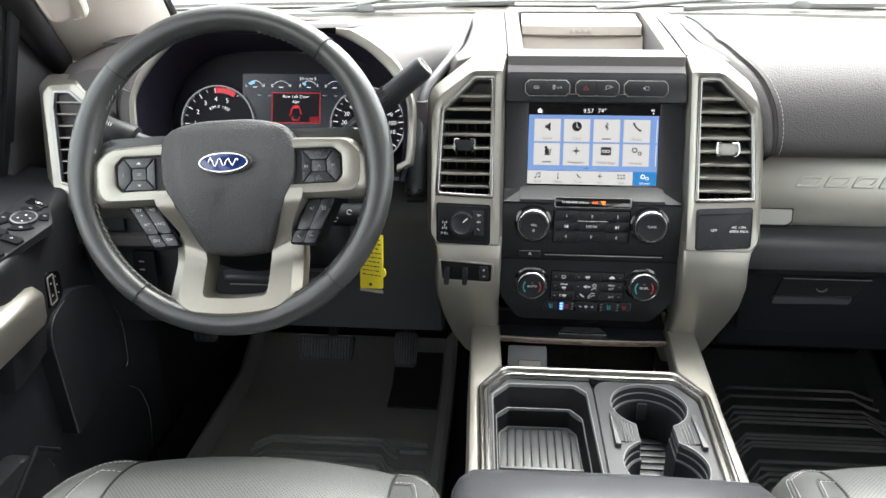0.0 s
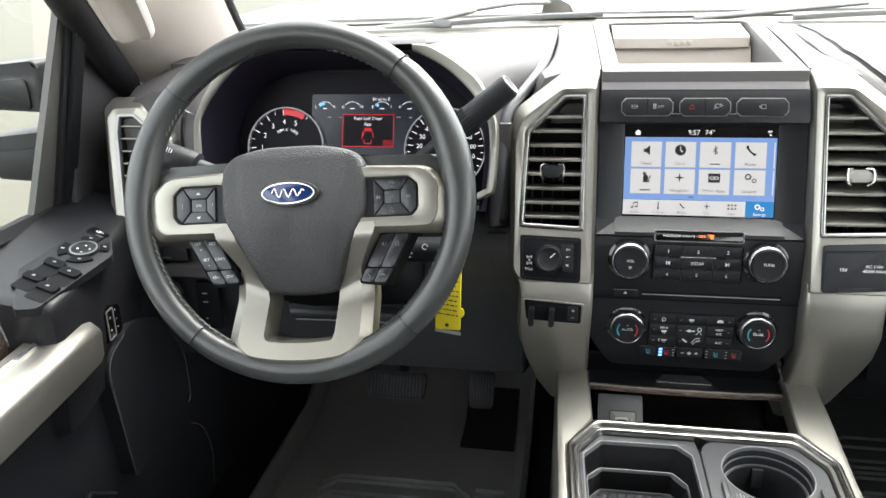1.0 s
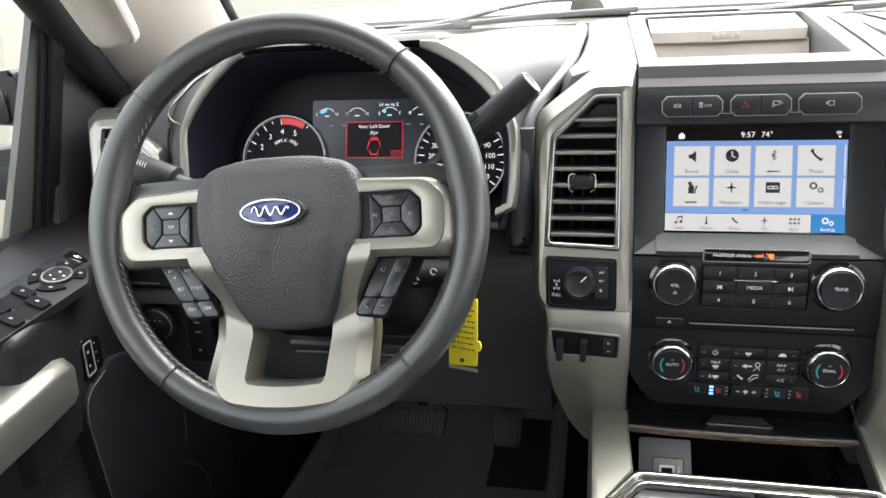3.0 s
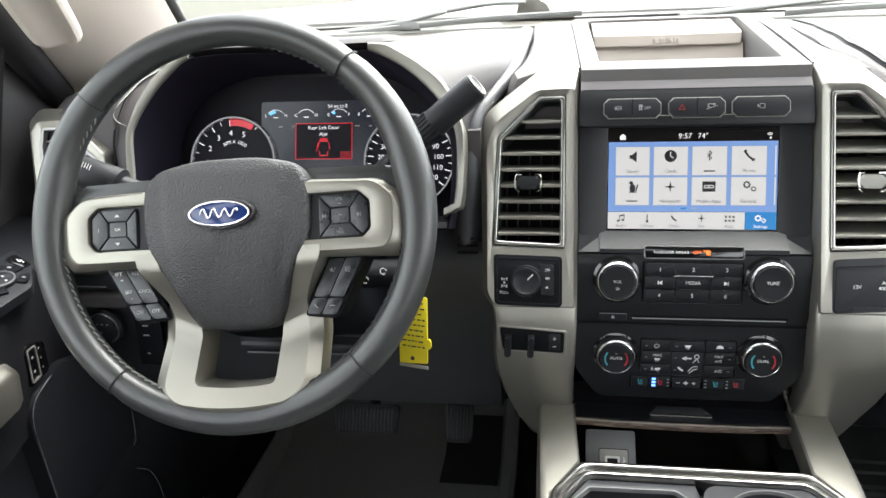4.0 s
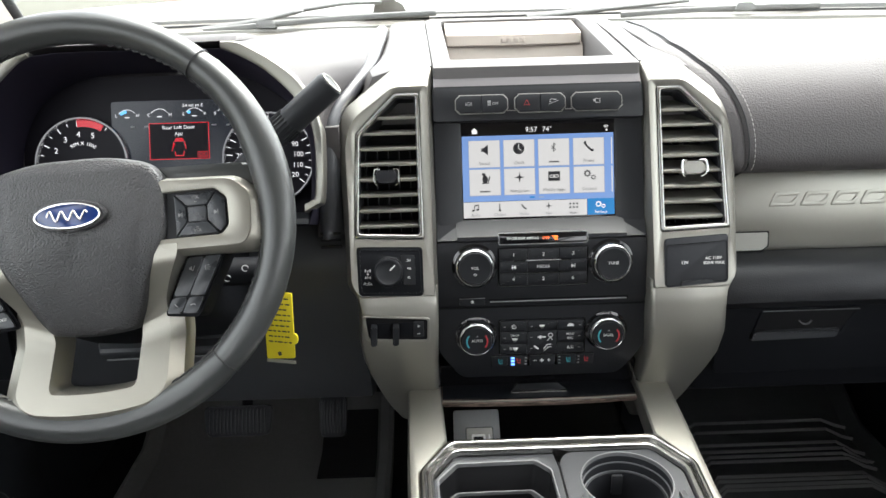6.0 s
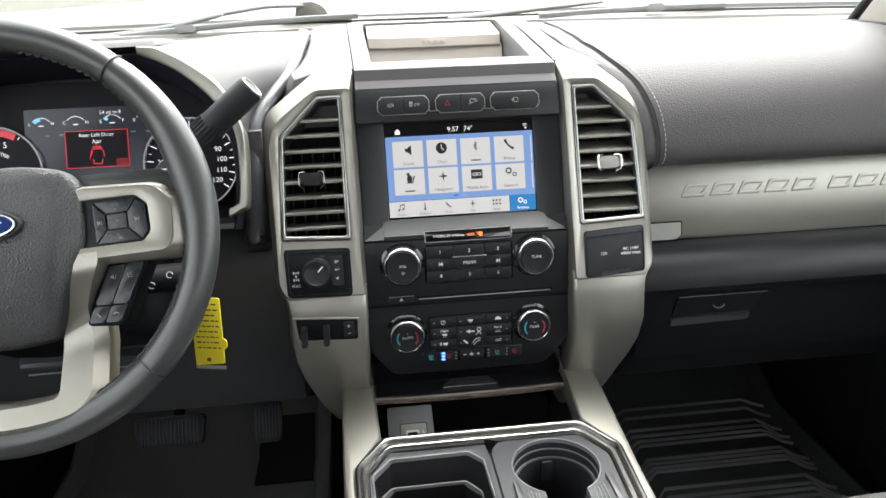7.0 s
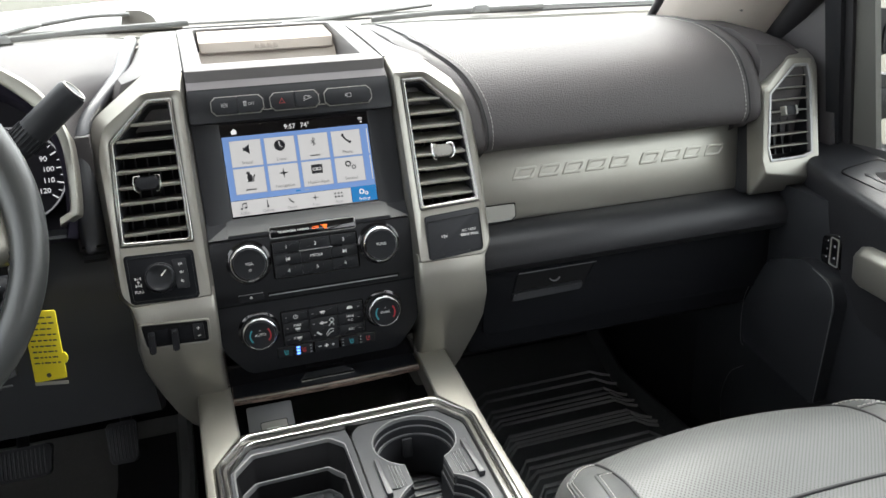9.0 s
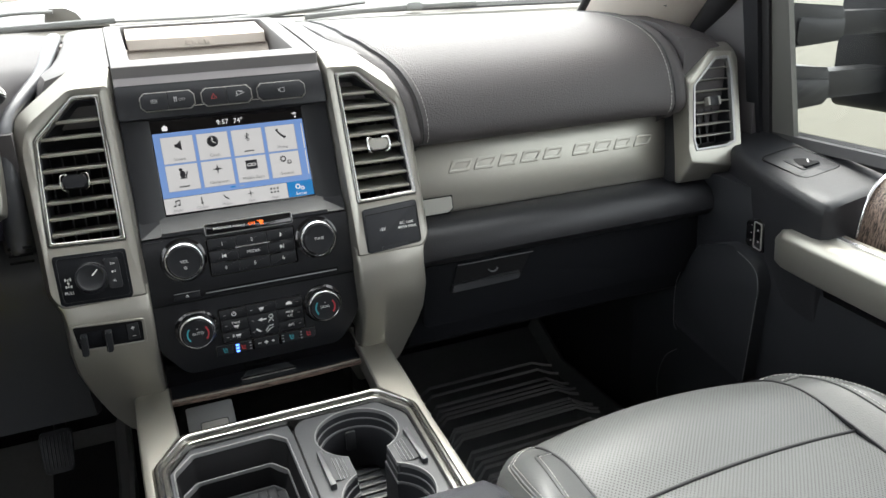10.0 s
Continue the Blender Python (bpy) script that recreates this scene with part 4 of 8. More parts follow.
    shapes([rect(-0.0092, -0.0052, -0.0006, 0.0002), rect(0.0075, 0.0115, -0.0006, 0.0002), rect(0.0091, 0.0099, -0.0022, 0.0018)], F, 0.0025, MARK, row)
    shapes([oval(0.0010 + 0.0014 * math.cos(a), -0.0002 + 0.0014 * math.sin(a), 0.0013, 0.0008, 10, a) for a in (0, math.pi / 2, math.pi, -math.pi / 2)], F, 0.0025, MARK, row, "fan_symbol")


climate_keys()


def stack_switches():
    # four-wheel-drive selector
    o = rounded([(-0.2125, -0.0065), (-0.1380, -0.0085), (-0.1375, -0.0640), (-0.2110, -0.0620)], 0.004)
    p = part("drive_selector", slab(o, FA, 0.0, 0.0062, 0.001), SWITCH, stack, "black four-wheel-drive selector panel")
    part("panel_step", ring(rounded([(-0.2095, -0.0095), (-0.1405, -0.0115), (-0.1400, -0.0610), (-0.2080, -0.0590)], 0.004), rounded([(-0.2088, -0.0102), (-0.1412, -0.0122), (-0.1407, -0.0603), (-0.2073, -0.0583)], 0.004), FA, 0.006, 0.0068), BUTTON, p)
    F = FA @ Matrix.Translation((-0.1765, -0.0360, 0.0062))
    part("selector_ring", lathe([(0.0178, 0.0), (0.0178, 0.0012), (0.0168, 0.0018), (0.0160, 0.0010)], F), BUTTON, p)
    kn = part("selector_knob", lathe([(0.0158, 0.0), (0.0154, 0.0130), (0.0146, 0.0148), (0.0130, 0.0150), (0.0118, 0.0140), (0.0, 0.0136)], F), BUTTON, p, "ribbed black rotary knob")
    for i in range(28):
        a = 2 * math.pi * i / 28
        part("knob_rib", sweep([F @ Vector((0.0157 * math.cos(a), 0.0157 * math.sin(a), 0.002)), F @ Vector((0.0153 * math.cos(a), 0.0153 * math.sin(a), 0.0132))], 0.0006), BUTTON, kn)
    shapes([stroke(0.0020, 0.0020, 0.0078, 0.0078, 0.0012)], F, 0.0142, MARK, p, "pointer")
    plate = rounded([(-0.1625, -0.0165), (-0.1470, -0.0170), (-0.1465, -0.0510), (-0.1600, -0.0505)], 0.003)
    part("label_plate", slab(plate, FA, 0.005, 0.0078, 0.0008), FASCIA, p)
    for w, v in (("2H", -0.0235), ("4H", -0.0325), ("4L", -0.0425)):
        letters(w, FA, -0.1537, v, 0.0040, 0.0079, MARK, p)
    letters("PULL", FA, -0.2003, -0.0485, 0.0046, 0.0064, MARK, p)
    shapes([stroke(-0.0002, -0.0075, -0.0002, 0.0065, 0.0008), stroke(-0.0040, 0.0060, 0.0040, 0.0060, 0.0008), stroke(-0.0040, -0.0060, 0.0040, -0.0060, 0.0008), stroke(-0.0020, 0.0, 0.0020, 0.0, 0.0016), rect(-0.0048, -0.0032, 0.0035, 0.0085), rect(0.0032, 0.0048, 0.0035, 0.0085), rect(-0.0048, -0.0032, -0.0085, -0.0035), rect(0.0032, 0.0048, -0.0085, -0.0035)], FA @ Matrix.Translation((-0.2003, -0.0375, 0.0064)) @ Matrix.Scale(0.66, 4), 0.0, MARK, p, "axle_symbol")
    # power sockets behind one flap
    o = rounded([(0.1385, -0.0080), (0.2110, -0.0040), (0.2090, -0.0590), (0.1360, -0.0640)], 0.004)
    p = part("socket_flap", slab(o, FA, 0.0, 0.0062, 0.001), BLACK, stack, "black flap over the power sockets")
    part("flap_line", ring(rounded([(0.1400, -0.0155), (0.2095, -0.0120), (0.2080, -0.0570), (0.1375, -0.0620)], 0.003), rounded([(0.1406, -0.0161), (0.2089, -0.0126), (0.2074, -0.0564), (0.1381, -0.0614)], 0.003), FA, 0.006, 0.0069), DEEP, p)
    part("flap_lip", slab(rounded([(0.1540, -0.0620), (0.1920, -0.0600), (0.1900, -0.0555), (0.1560, -0.0570)], 0.001), FA, 0.006, 0.0085, 0.0008), BUTTON, p)
    letters("12V", FA, 0.1600, -0.0360, 0.0054, 0.0064, MARK, p)
    letters("AC 110V", FA, 0.1930, -0.0315, 0.0050, 0.0064, MARK, p)
    letters("400W MAX", FA, 0.1930, -0.0370, 0.0050, 0.0064, MARK, p)
    # trailer brake levers in a recess of the lower trim
    F = tilted((0, -0.0612, 0.490), 1.5)
    o = rounded([(-0.2050, 0.0150), (-0.1345, 0.0100), (-0.1355, -0.0150), (-0.2020, -0.0120)], 0.003)
    big = rounded([(-0.2085, 0.0170), (-0.1315, 0.0120), (-0.1325, -0.0185), (-0.2060, -0.0155)], 0.004)
    p = part("brake_controller", ring(big, o, F, -0.003, 0.0024, 0.0008), SILVER, stack, "recessed trailer brake levers")
    part("recess", slab(o, F, -0.003, 0.0012), DEEP, p)
    for u in (-0.1965, -0.1715):
        part("lever", slab(rounded([(u - 0.0035, -0.0180), (u + 0.0035, -0.0180), (u + 0.0045, 0.0060), (u - 0.0025, 0.0060)], 0.0015), F, 0.001, 0.0095, 0.002), BUTTON, p)
        part("lever_face", slab(rect(u + 0.004, u + 0.020, -0.0090, 0.0070, 0.001), F, 0.001, 0.0018, 0.0003), SWITCH, p)
    part("gain_key", slab(rect(-0.1510, -0.1390, -0.0110, 0.0080, 0.001), F, 0.001, 0.0034, 0.0008), BUTTON, p)
    bars([(-0.1468, -0.1432, 0.0028, 0.0034), (-0.1453, -0.1447, 0.0013, 0.0049), (-0.1468, -0.1432, -0.0066, -0.0060)], F, 0.0035, MARK, p)


stack_switches()


# ---- dashboard ----
dash = thing("dashboard", (0, 0.2, 0.30), "dark leather dashboard with a satin silver band", "dashboard")


def hump():
    """The raised top of the stack with its open tray and the speaker cover."""
    x = 0.1195
    def top(y):
        return 0.7665 + 0.030 * min(1.0, (y - 0.045) / 0.30)
    # rim round the tray
    outer = rounded([(-x, 0.046), (x, 0.046), (0.128, 0.40), (-0.128, 0.40)], [0.003, 0.003, 0.03, 0.03], 4)
    inner = rounded([(-0.098, 0.085), (0.098, 0.085), (0.104, 0.37), (-0.104, 0.37)], [0.004, 0.004, 0.02, 0.02], 4)
    bm = ring(outer, inner, FLAT, -0.06, 0.0, 0.002)
    for v in bm.verts:
        v.co.z += top(v.co.y)
    part("tray_rim", bm, HUMP, stack, "pale grey rim of the top tray")
    part("tray_floor", loft([[Vector((u, 0.08, 0.740)), Vector((u, 0.38, 0.740)), Vector((u, 0.38, 0.730)), Vector((u, 0.08, 0.730))] for u in (-0.106, 0.106)]), BLACK, stack)
    cover = part("speaker_cover", loft([[Vector((u, 0.300, 0.7650)), Vector((u, y0, 0.7662)), Vector((u, y0 - 0.0005, 0.7675)), Vector((u, y0 + 0.0035, 0.7805)), Vector((u, y0 + 0.006, 0.7820)), Vector((u, y0 + 0.011, 0.7830)), Vector((u, 0.365, 0.7925)), Vector((u, 0.37, 0.760))] for u, y0 in ((-0.0975, 0.281), (-0.0955, 0.278), (0, 0.274), (0.0955, 0.278), (0.0975, 0.281))]), TAUPE, stack, "pale taupe speaker cover with a blank nameplate")
    part("recess_wall", loft([[Vector((u, 0.268, 0.738)), Vector((u, 0.282, 0.7668)), Vector((u, 0.300, 0.7668)), Vector((u, 0.300, 0.738))] for u in (-0.100, 0.100)]), TAUPE, stack, "grey sloping wall under the cover")
    F = tilted((0, 0.2755, 0.7738), 15)
    for i in range(4):
        part("nameplate_mark", slab(rect(-0.0190 + i * 0.0092, -0.0120 + i * 0.0092, -0.0035, 0.0035, 0.001, 2), F, -0.001, 0.0008, 0.0003), TAUPE, cover)
    part("cover_nick", loft([[Vector((u, 0.300, 0.770)), Vector((u, 0.300, 0.7849)), Vector((u, 0.345, 0.7911)), Vector((u, 0.345, 0.770))] for u in (0.066, 0.080)]), SILVER_DARK, cover)
    # flanks between the tray rim and the dash top
    for s in (-1, 1):
        rows = []
        edge = ((0.0575, 0.7672, 0.164, 0.003), (0.064, 0.7683, 0.196, 0.025), (0.085, 0.771, 0.201, 0.021), (0.12, 0.775, 0.188, 0.012), (0.16, 0.779, 0.182, 0.008), (0.25, 0.787, 0.178, 0.006), (0.33, 0.792, 0.180, 0.006), (0.41, 0.794, 0.182, 0.006)) if s < 0 else \
               ((0.0575, 0.7672, 0.164, 0.003), (0.064, 0.7683, 0.188, 0.021), (0.085, 0.771, 0.183, 0.014), (0.12, 0.775, 0.169, 0.009), (0.16, 0.779, 0.160, 0.006), (0.25, 0.787, 0.158, 0.006), (0.33, 0.792, 0.163, 0.006), (0.41, 0.794, 0.166, 0.006))
        for y, zt, w, drop in edge:
            xi = 0.1205 + 0.0085 * min(1, (y - 0.046) / 0.35)
            rows.append([Vector((s * xi, y, zt)), Vector((s * (xi + 0.6 * (w - xi)), y, zt - 0.15 * drop)), Vector((s * (w - 0.006), y, zt - 0.5 * drop)), Vector((s * w, y, zt - drop)), Vector((s * (w + 0.010), y, zt - drop - 0.03)), Vector((s * (w + 0.012), y, 0.70)), Vector((s * xi, y, 0.70))])
        part("stack_flank", loft(rows), HUMP, stack, "pale grey flank beside the tray")


hump()


def dash_profile(x):
    """The passenger side's section (y, z) from the windscreen to the silver band."""
    e = max(0.0, (x - 0.30) / 0.45)
    yb = 0.43 - 0.13 * e ** 1.6
    return [(yb, 0.72), (yb, 0.782 - 0.010 * e), (yb - 0.03, 0.786 - 0.008 * e), (0.22, 0.785 - 0.006 * e), (0.14, 0.778 - 0.006 * e), (0.085, 0.762 - 0.004 * e), (0.045, 0.738), (0.020, 0.708), (0.007, 0.676), (0.004, 0.655), (0.010, 0.643), (0.026, 0.636), (0.060, 0.634), (0.10, 0.62)]


def hug(p):
    """Draws the pad's inner edge in along the stack's flank."""
    way = ((0.0, 0.004), (0.007, 0.004), (0.020, 0.009), (0.045, 0.021), (0.085, 0.044), (0.14, 0.063), (0.22, 0.063), (0.30, 0.054), (0.45, 0.050))
    k = way[0][1]
    for (y0, d0), (y1, d1) in zip(way, way[1:]):
        if y0 <= p.y <= y1:
            k = d0 + (d1 - d0) * (p.y - y0) / (y1 - y0)
    near = min(1.0, max(0.0, (0.50 - p.x) / 0.25))
    return Vector((p.x - k * near, p.y, p.z))


def passenger_side():
    rows = []
    for i in range(13):
        x = 0.246 + i * (0.645 - 0.246) / 12
        sec = [Vector((x, y, z)) for y, z in dash_profile(x)]
        rows.append([hug(p) for p in smooth_line(sec[1:-1], 3)])
    bm = bmesh.new()
    grid = [[bm.verts.new(p) for p in r] for r in rows]
    for a, b in zip(grid, grid[1:]):
        for i in range(len(a) - 1):
            bm.faces.new((a[i], a[i + 1], b[i + 1], b[i]))
    for end, dx in ((grid[0], -0.006), (grid[-1], 0.006)):
        low = [bm.verts.new(v.co + Vector((dx, 0.004, -0.006))) for v in end]
        for i in range(len(end) - 1):
            bm.faces.new((end[i], end[i + 1], low[i + 1], low[i]))
    back = [bm.verts.new(Vector((r[0].x, r[0].y, 0.70))) for r in rows]
    for i in range(len(rows) - 1):
        bm.faces.new((grid[i][0], grid[i + 1][0], back[i + 1], back[i]))
    part("passenger_pad", bm, DASH, dash, "dark grained leather pad")
    # piped borders at both ends of the pad
    for x0, x1, lab in ((0.219, 0.244, "rolled leather border beside the stack"), (0.648, 0.672, "rolled leather border beside the outer vent")):
        rows = []
        for j in range(4):
            x = x0 + (x1 - x0) * j / 3
            off = (0.004, 0.0, -0.0005, 0.004)[j]
            sec = [Vector((x, y + off, z - off * 0.6)) for y, z in dash_profile(x)]
            rows.append([hug(p) for p in smooth_line(sec[1:-1], 3)])
        bm = bmesh.new()
        grid = [[bm.verts.new(p) for p in r] for r in rows]
        for a, b in zip(grid, grid[1:]):
            for i in range(len(a) - 1):
                bm.faces.new((a[i], a[i + 1], b[i + 1], b[i]))
        for end, dx in ((grid[0], -0.003), (grid[-1], 0.003)):
            low = [bm.verts.new(v.co + Vector((dx, 0.02, -0.012))) for v in end]
            for i in range(len(end) - 1):
                bm.faces.new((end[i], end[i + 1], low[i + 1], low[i]))
        part("border_roll", bm, DASH, dash, lab)
    for x in (0.2515, 0.639):
        line = [hug(p) for p in smooth_line([Vector((x, y - 0.0008, z + 0.0008)) for y, z in dash_profile(x)[3:-2]], 5)]
        stitches(line, FLAT, 0, dash)
    for x in (0.2450, 0.6465):
        line = [hug(p) for p in smooth_line([Vector((x, y - 0.0002, z + 0.0004)) for y, z in dash_profile(x)[2:-2]], 5)]
        part("pad_seam", sweep(line, 0.0011), SEAL, dash)
    # silver band
    rows = []
    for x in (0.226, 0.233, 0.40, 0.56, 0.674, 0.681):
        in_ = 0.003 if x in (0.226, 0.681) else 0.0
        rows.append([Vector((x, 0.064, 0.634)), Vector((x, 0.0500 + in_, 0.633)), Vector((x, 0.0462 + in_, 0.629)), Vector((x, 0.0375 + in_, 0.590)), Vector((x, 0.0255 + in_, 0.541)), Vector((x, 0.0275 + in_, 0.536)), Vector((x, 0.064, 0.534))])
    band = part("silver_band", loft(rows), SILVER, dash, "satin silver band with raised blank letter blocks")
    F = tilted((0, 0.0395, 0.5975), 12.8)
    spans = ((0.291, 0.323), (0.330, 0.361), (0.368, 0.398), (0.404, 0.435), (0.442, 0.472), (0.492, 0.522), (0.529, 0.559), (0.566, 0.594), (0.603, 0.634))
    for u0, u1 in spans:
        d = 0.004
        para = lambda k: rounded([(u0 - d + k, -0.0088 + k), (u1 - d - k, -0.0088 + k), (u1 + d - k, 0.0088 - k), (u0 + d + k, 0.0088 - k)], 0.003 - 0.3 * k, 3)
        part("letter_block", ring(para(0.0), para(0.0046), F, -0.002, 0.0014, 0.0006), SILVER, band)
    part("band_end_key", slab(rounded([(0.230, -0.062), (0.280, -0.062), (0.287, -0.057), (0.287, -0.040), (0.230, -0.040)], 0.002), F, -0.003, 0.0023), SILVER_DARK, band)
    part("key_gap", ring(rounded([(0.229, -0.064), (0.281, -0.064), (0.2885, -0.0575), (0.2885, -0.0385), (0.229, -0.0385)], 0.002), rounded([(0.230, -0.062), (0.280, -0.062), (0.287, -0.057), (0.287, -0.040), (0.230, -0.040)], 0.002), F, -0.003, 0.0024), DEEP, band)
    # soft lip, glove box and knee panel
    rows = []
    for x, d in ((0.214, 0.004), (0.222, 0.0), (0.50, 0.0), (0.735, 0.0), (0.748, 0.012)):
        pr = [(0.06, 0.535), (0.022, 0.535), (-0.002, 0.530), (-0.018, 0.520), (-0.027, 0.505), (-0.027, 0.490), (-0.016, 0.478), (0.004, 0.470), (0.06, 0.465)]
        rows.append([Vector((x, y + d, z)) for y, z in pr])
    part("soft_lip", loft(rows), BLACK_SOFT, dash, "soft black padded shelf edge")
    rows = []
    for x in (0.210, 0.216, 0.50, 0.725, 0.732):
        d = 0.004 if x in (0.210, 0.732) else 0
        pr = [(0.07, 0.478), (0.004, 0.476), (0.006, 0.465), (0.004, 0.42), (0.020, 0.345), (0.050, 0.325), (0.12, 0.31), (0.14, 0.33)]
        rows.append([Vector((x, y + d, z)) for y, z in pr])
    # darker plastic here and on the glove box puts shade into the colour
    part("knee_panel", loft(rows), SWITCH, dash)
    F = tilted((0, 0.0045, 0.4475), 0)
    box = part("glove_box", slab(rounded([(0.228, -0.070), (0.70, -0.070), (0.70, 0.022), (0.228, 0.022)], 0.008), F, -0.004, 0.002, 0.002), SWITCH, dash, "black glove box lid")
    part("handle", ring(rounded([(0.270, -0.021), (0.386, -0.019), (0.404, 0.0195), (0.279, 0.0165)], 0.004), rounded([(0.2735, -0.0165), (0.383, -0.0145), (0.400, 0.0170), (0.2825, 0.0140)], 0.003), F, 0.0, 0.0040, 0.0012), SWITCH, box)
    # flat near-black plate colours in the shade of the handle recess
    part("finger_well_shade", slab(rounded([(0.273, -0.017), (0.384, -0.015), (0.401, 0.0175), (0.282, 0.0145)], 0.003), F, 0.0, 0.0026), DEEP, box)
    # greyer bar puts the light on the recess's lower ledge into the colour
    part("lit_ledge_bar", slab(rounded([(0.269, -0.0215), (0.377, -0.0195), (0.380, -0.0085), (0.272, -0.0105)], 0.002), F, 0.002, 0.0080, 0.003), INSERT, box)
    arc_strip(F, 0.337, 0.006, 0.0075, 0.0090, 205, 335, 0.0028, EDGE, box, "keyhole_rim", 0.002)
    bars([(0.281, 0.402, 0.0172, 0.0184)], F, 0.0050, EDGE, box, "lip_line", 0.001)
    for s, x in ((-1, -0.790), (1, 0.735)):
        part("kick_panel", loft([[Vector((x, y, z)), Vector((x + s * 0.02, y, z)), Vector((x + s * 0.02, yy, z)), Vector((x, yy, z))] for y, yy, z in ((0.10, 0.60, -0.02), (0.06, 0.60, 0.20), (0.03, 0.60, 0.52))]), BLACK, dash)
    # closed deck inside the dash
    part("inner_deck", slab([(-0.86, 0.15), (0.80, 0.15), (0.80, 0.62), (-0.86, 0.62)], FLAT, 0.684, 0.698), DEEP, dash)
    part("inner_bulkhead", slab([(-0.86, 0.32), (0.80, 0.32), (0.80, 0.698), (-0.86, 0.698)], FRONT, -0.165, -0.150), DEEP, dash)


passenger_side()


def outer_vent(s):
    """The corner vent pod at the end of the dash."""
    P = tilted((-0.012 if s < 0 else 0.0, -0.015, 0.6), 17)
    m = lambda pts: [(s * u, v) for u, v in pts]
    outer = rounded(m([(0.7258, 0.148), (0.7744, 0.148), (0.790, 0.1326), (0.780, -0.0275), (0.7456, -0.0612), (0.6492, -0.0607), (0.655, -0.0219), (0.668, 0.1006)]), 0.006, 4)
    level = rounded(m([(0.7188, 0.1316), (0.7588, 0.1294), (0.769, 0.1176), (0.7557, -0.0269), (0.7347, -0.0459), (0.6598, -0.0323), (0.6566, -0.0109), (0.6714, 0.0879)]), 0.005, 4)
    hole = rounded(m([(0.7289, 0.1228), (0.7540, 0.1222), (0.7573, 0.0977), (0.7483, -0.0100), (0.7299, -0.0159), (0.6709, -0.0166), (0.6681, 0.0006), (0.6806, 0.0832)]), 0.003, 4)
    rim_in = rounded(m([(0.7305, 0.1185), (0.7505, 0.1180), (0.7532, 0.0970), (0.7443, -0.0075), (0.7285, -0.0118), (0.6748, -0.0124), (0.6722, 0.0010), (0.6846, 0.0815)]), 0.002, 4)
    lift = lambda pts, n: [P @ Vector((u, v, n)) for u, v in pts]
    mix = lambda a, b, t: [(p[0] * (1 - t) + q[0] * t, p[1] * (1 - t) + q[1] * t) for p, q in zip(a, b)]
    shell = loft([lift(outer, -0.029), lift(outer, -0.0235), lift(mix(outer, level, 0.06), -0.0205), lift(mix(outer, level, 0.93), 0.0020), lift(mix(outer, level, 1.0), 0.0034), lift(mix(level, hole, 0.12), 0.0040), lift(hole, 0.0020), lift(hole, -0.020)], cap=False)
    pod = part("corner_vent", shell, SILVER, dash, "satin silver corner vent pod with bevelled edges")
    part("chrome_rim", ring(hole, rim_in, P, -0.006, 0.0034, 0.0012), STEEL, pod)
    inset = mix(outer, hole, 0.06)
    part("pod_body", loft([lift(inset, -0.080), lift(inset, -0.026)], cap=False), BLACK, pod, "black body behind the silver pod")
    part("throat", slab(rim_in, P, -0.060, -0.055), DEEP, pod)
    part("throat_wall", ring(hole, rim_in, P, -0.058, -0.004), BLACK, pod)
    for i in range(7):
        v = 0.0045 + i * 0.0168
        lo = 0.6735 + (v / 0.0815) * 0.0115 if v < 0.0815 else 0.6850 + (v - 0.0815) * 1.2
        sec = [(v - 0.0010, -0.003), (v + 0.0030, -0.020), (v + 0.0042, -0.019), (v + 0.0012, -0.0012), (v, -0.0008)]
        part("slat", loft([[P @ Vector((s * u, a, n)) for a, n in sec] for u in (lo, 0.7440 + v * 0.08)]), SILVER, pod)
    for i in range(4):
        u = s * (0.690 + i * 0.014)
        part("rear_vane", slab(rect(u - 0.0012, u + 0.0012, -0.005, 0.090), P, -0.050, -0.024), FASCIA, pod)
    part("slider_tab", slab(rounded(m([(0.704, 0.0490), (0.724, 0.0490), (0.724, 0.0630), (0.704, 0.0630)]), 0.004), P, -0.004, 0.005, 0.0018), BUTTON, pod)
    for u in (0.7025, 0.7225):
        part("tab_trim", slab(rounded(m([(u, 0.0495), (u + 0.003, 0.0495), (u + 0.003, 0.0625), (u, 0.0625)]), 0.001), P, -0.004, 0.006, 0.0010), SILVER_DARK, pod)
    # soft corner of the dash behind the pod
    rows = []
    for y, z, w in ((0.022, 0.722, 0.762), (0.036, 0.744, 0.768), (0.09, 0.762, 0.776), (0.18, 0.772, 0.780), (0.30, 0.772, 0.76)):
        rows.append([Vector((s * 0.672, y, z + 0.004)), Vector((s * 0.72, y, z)), Vector((s * w, y, z - 0.02)), Vector((s * (w + 0.005), y, 0.52)), Vector((s * 0.672, y, 0.52))])
    part("dash_corner", loft(rows), DASH_TOP, dash, "dark end of the dash top")


for s in (-1, 1):
    outer_vent(s)


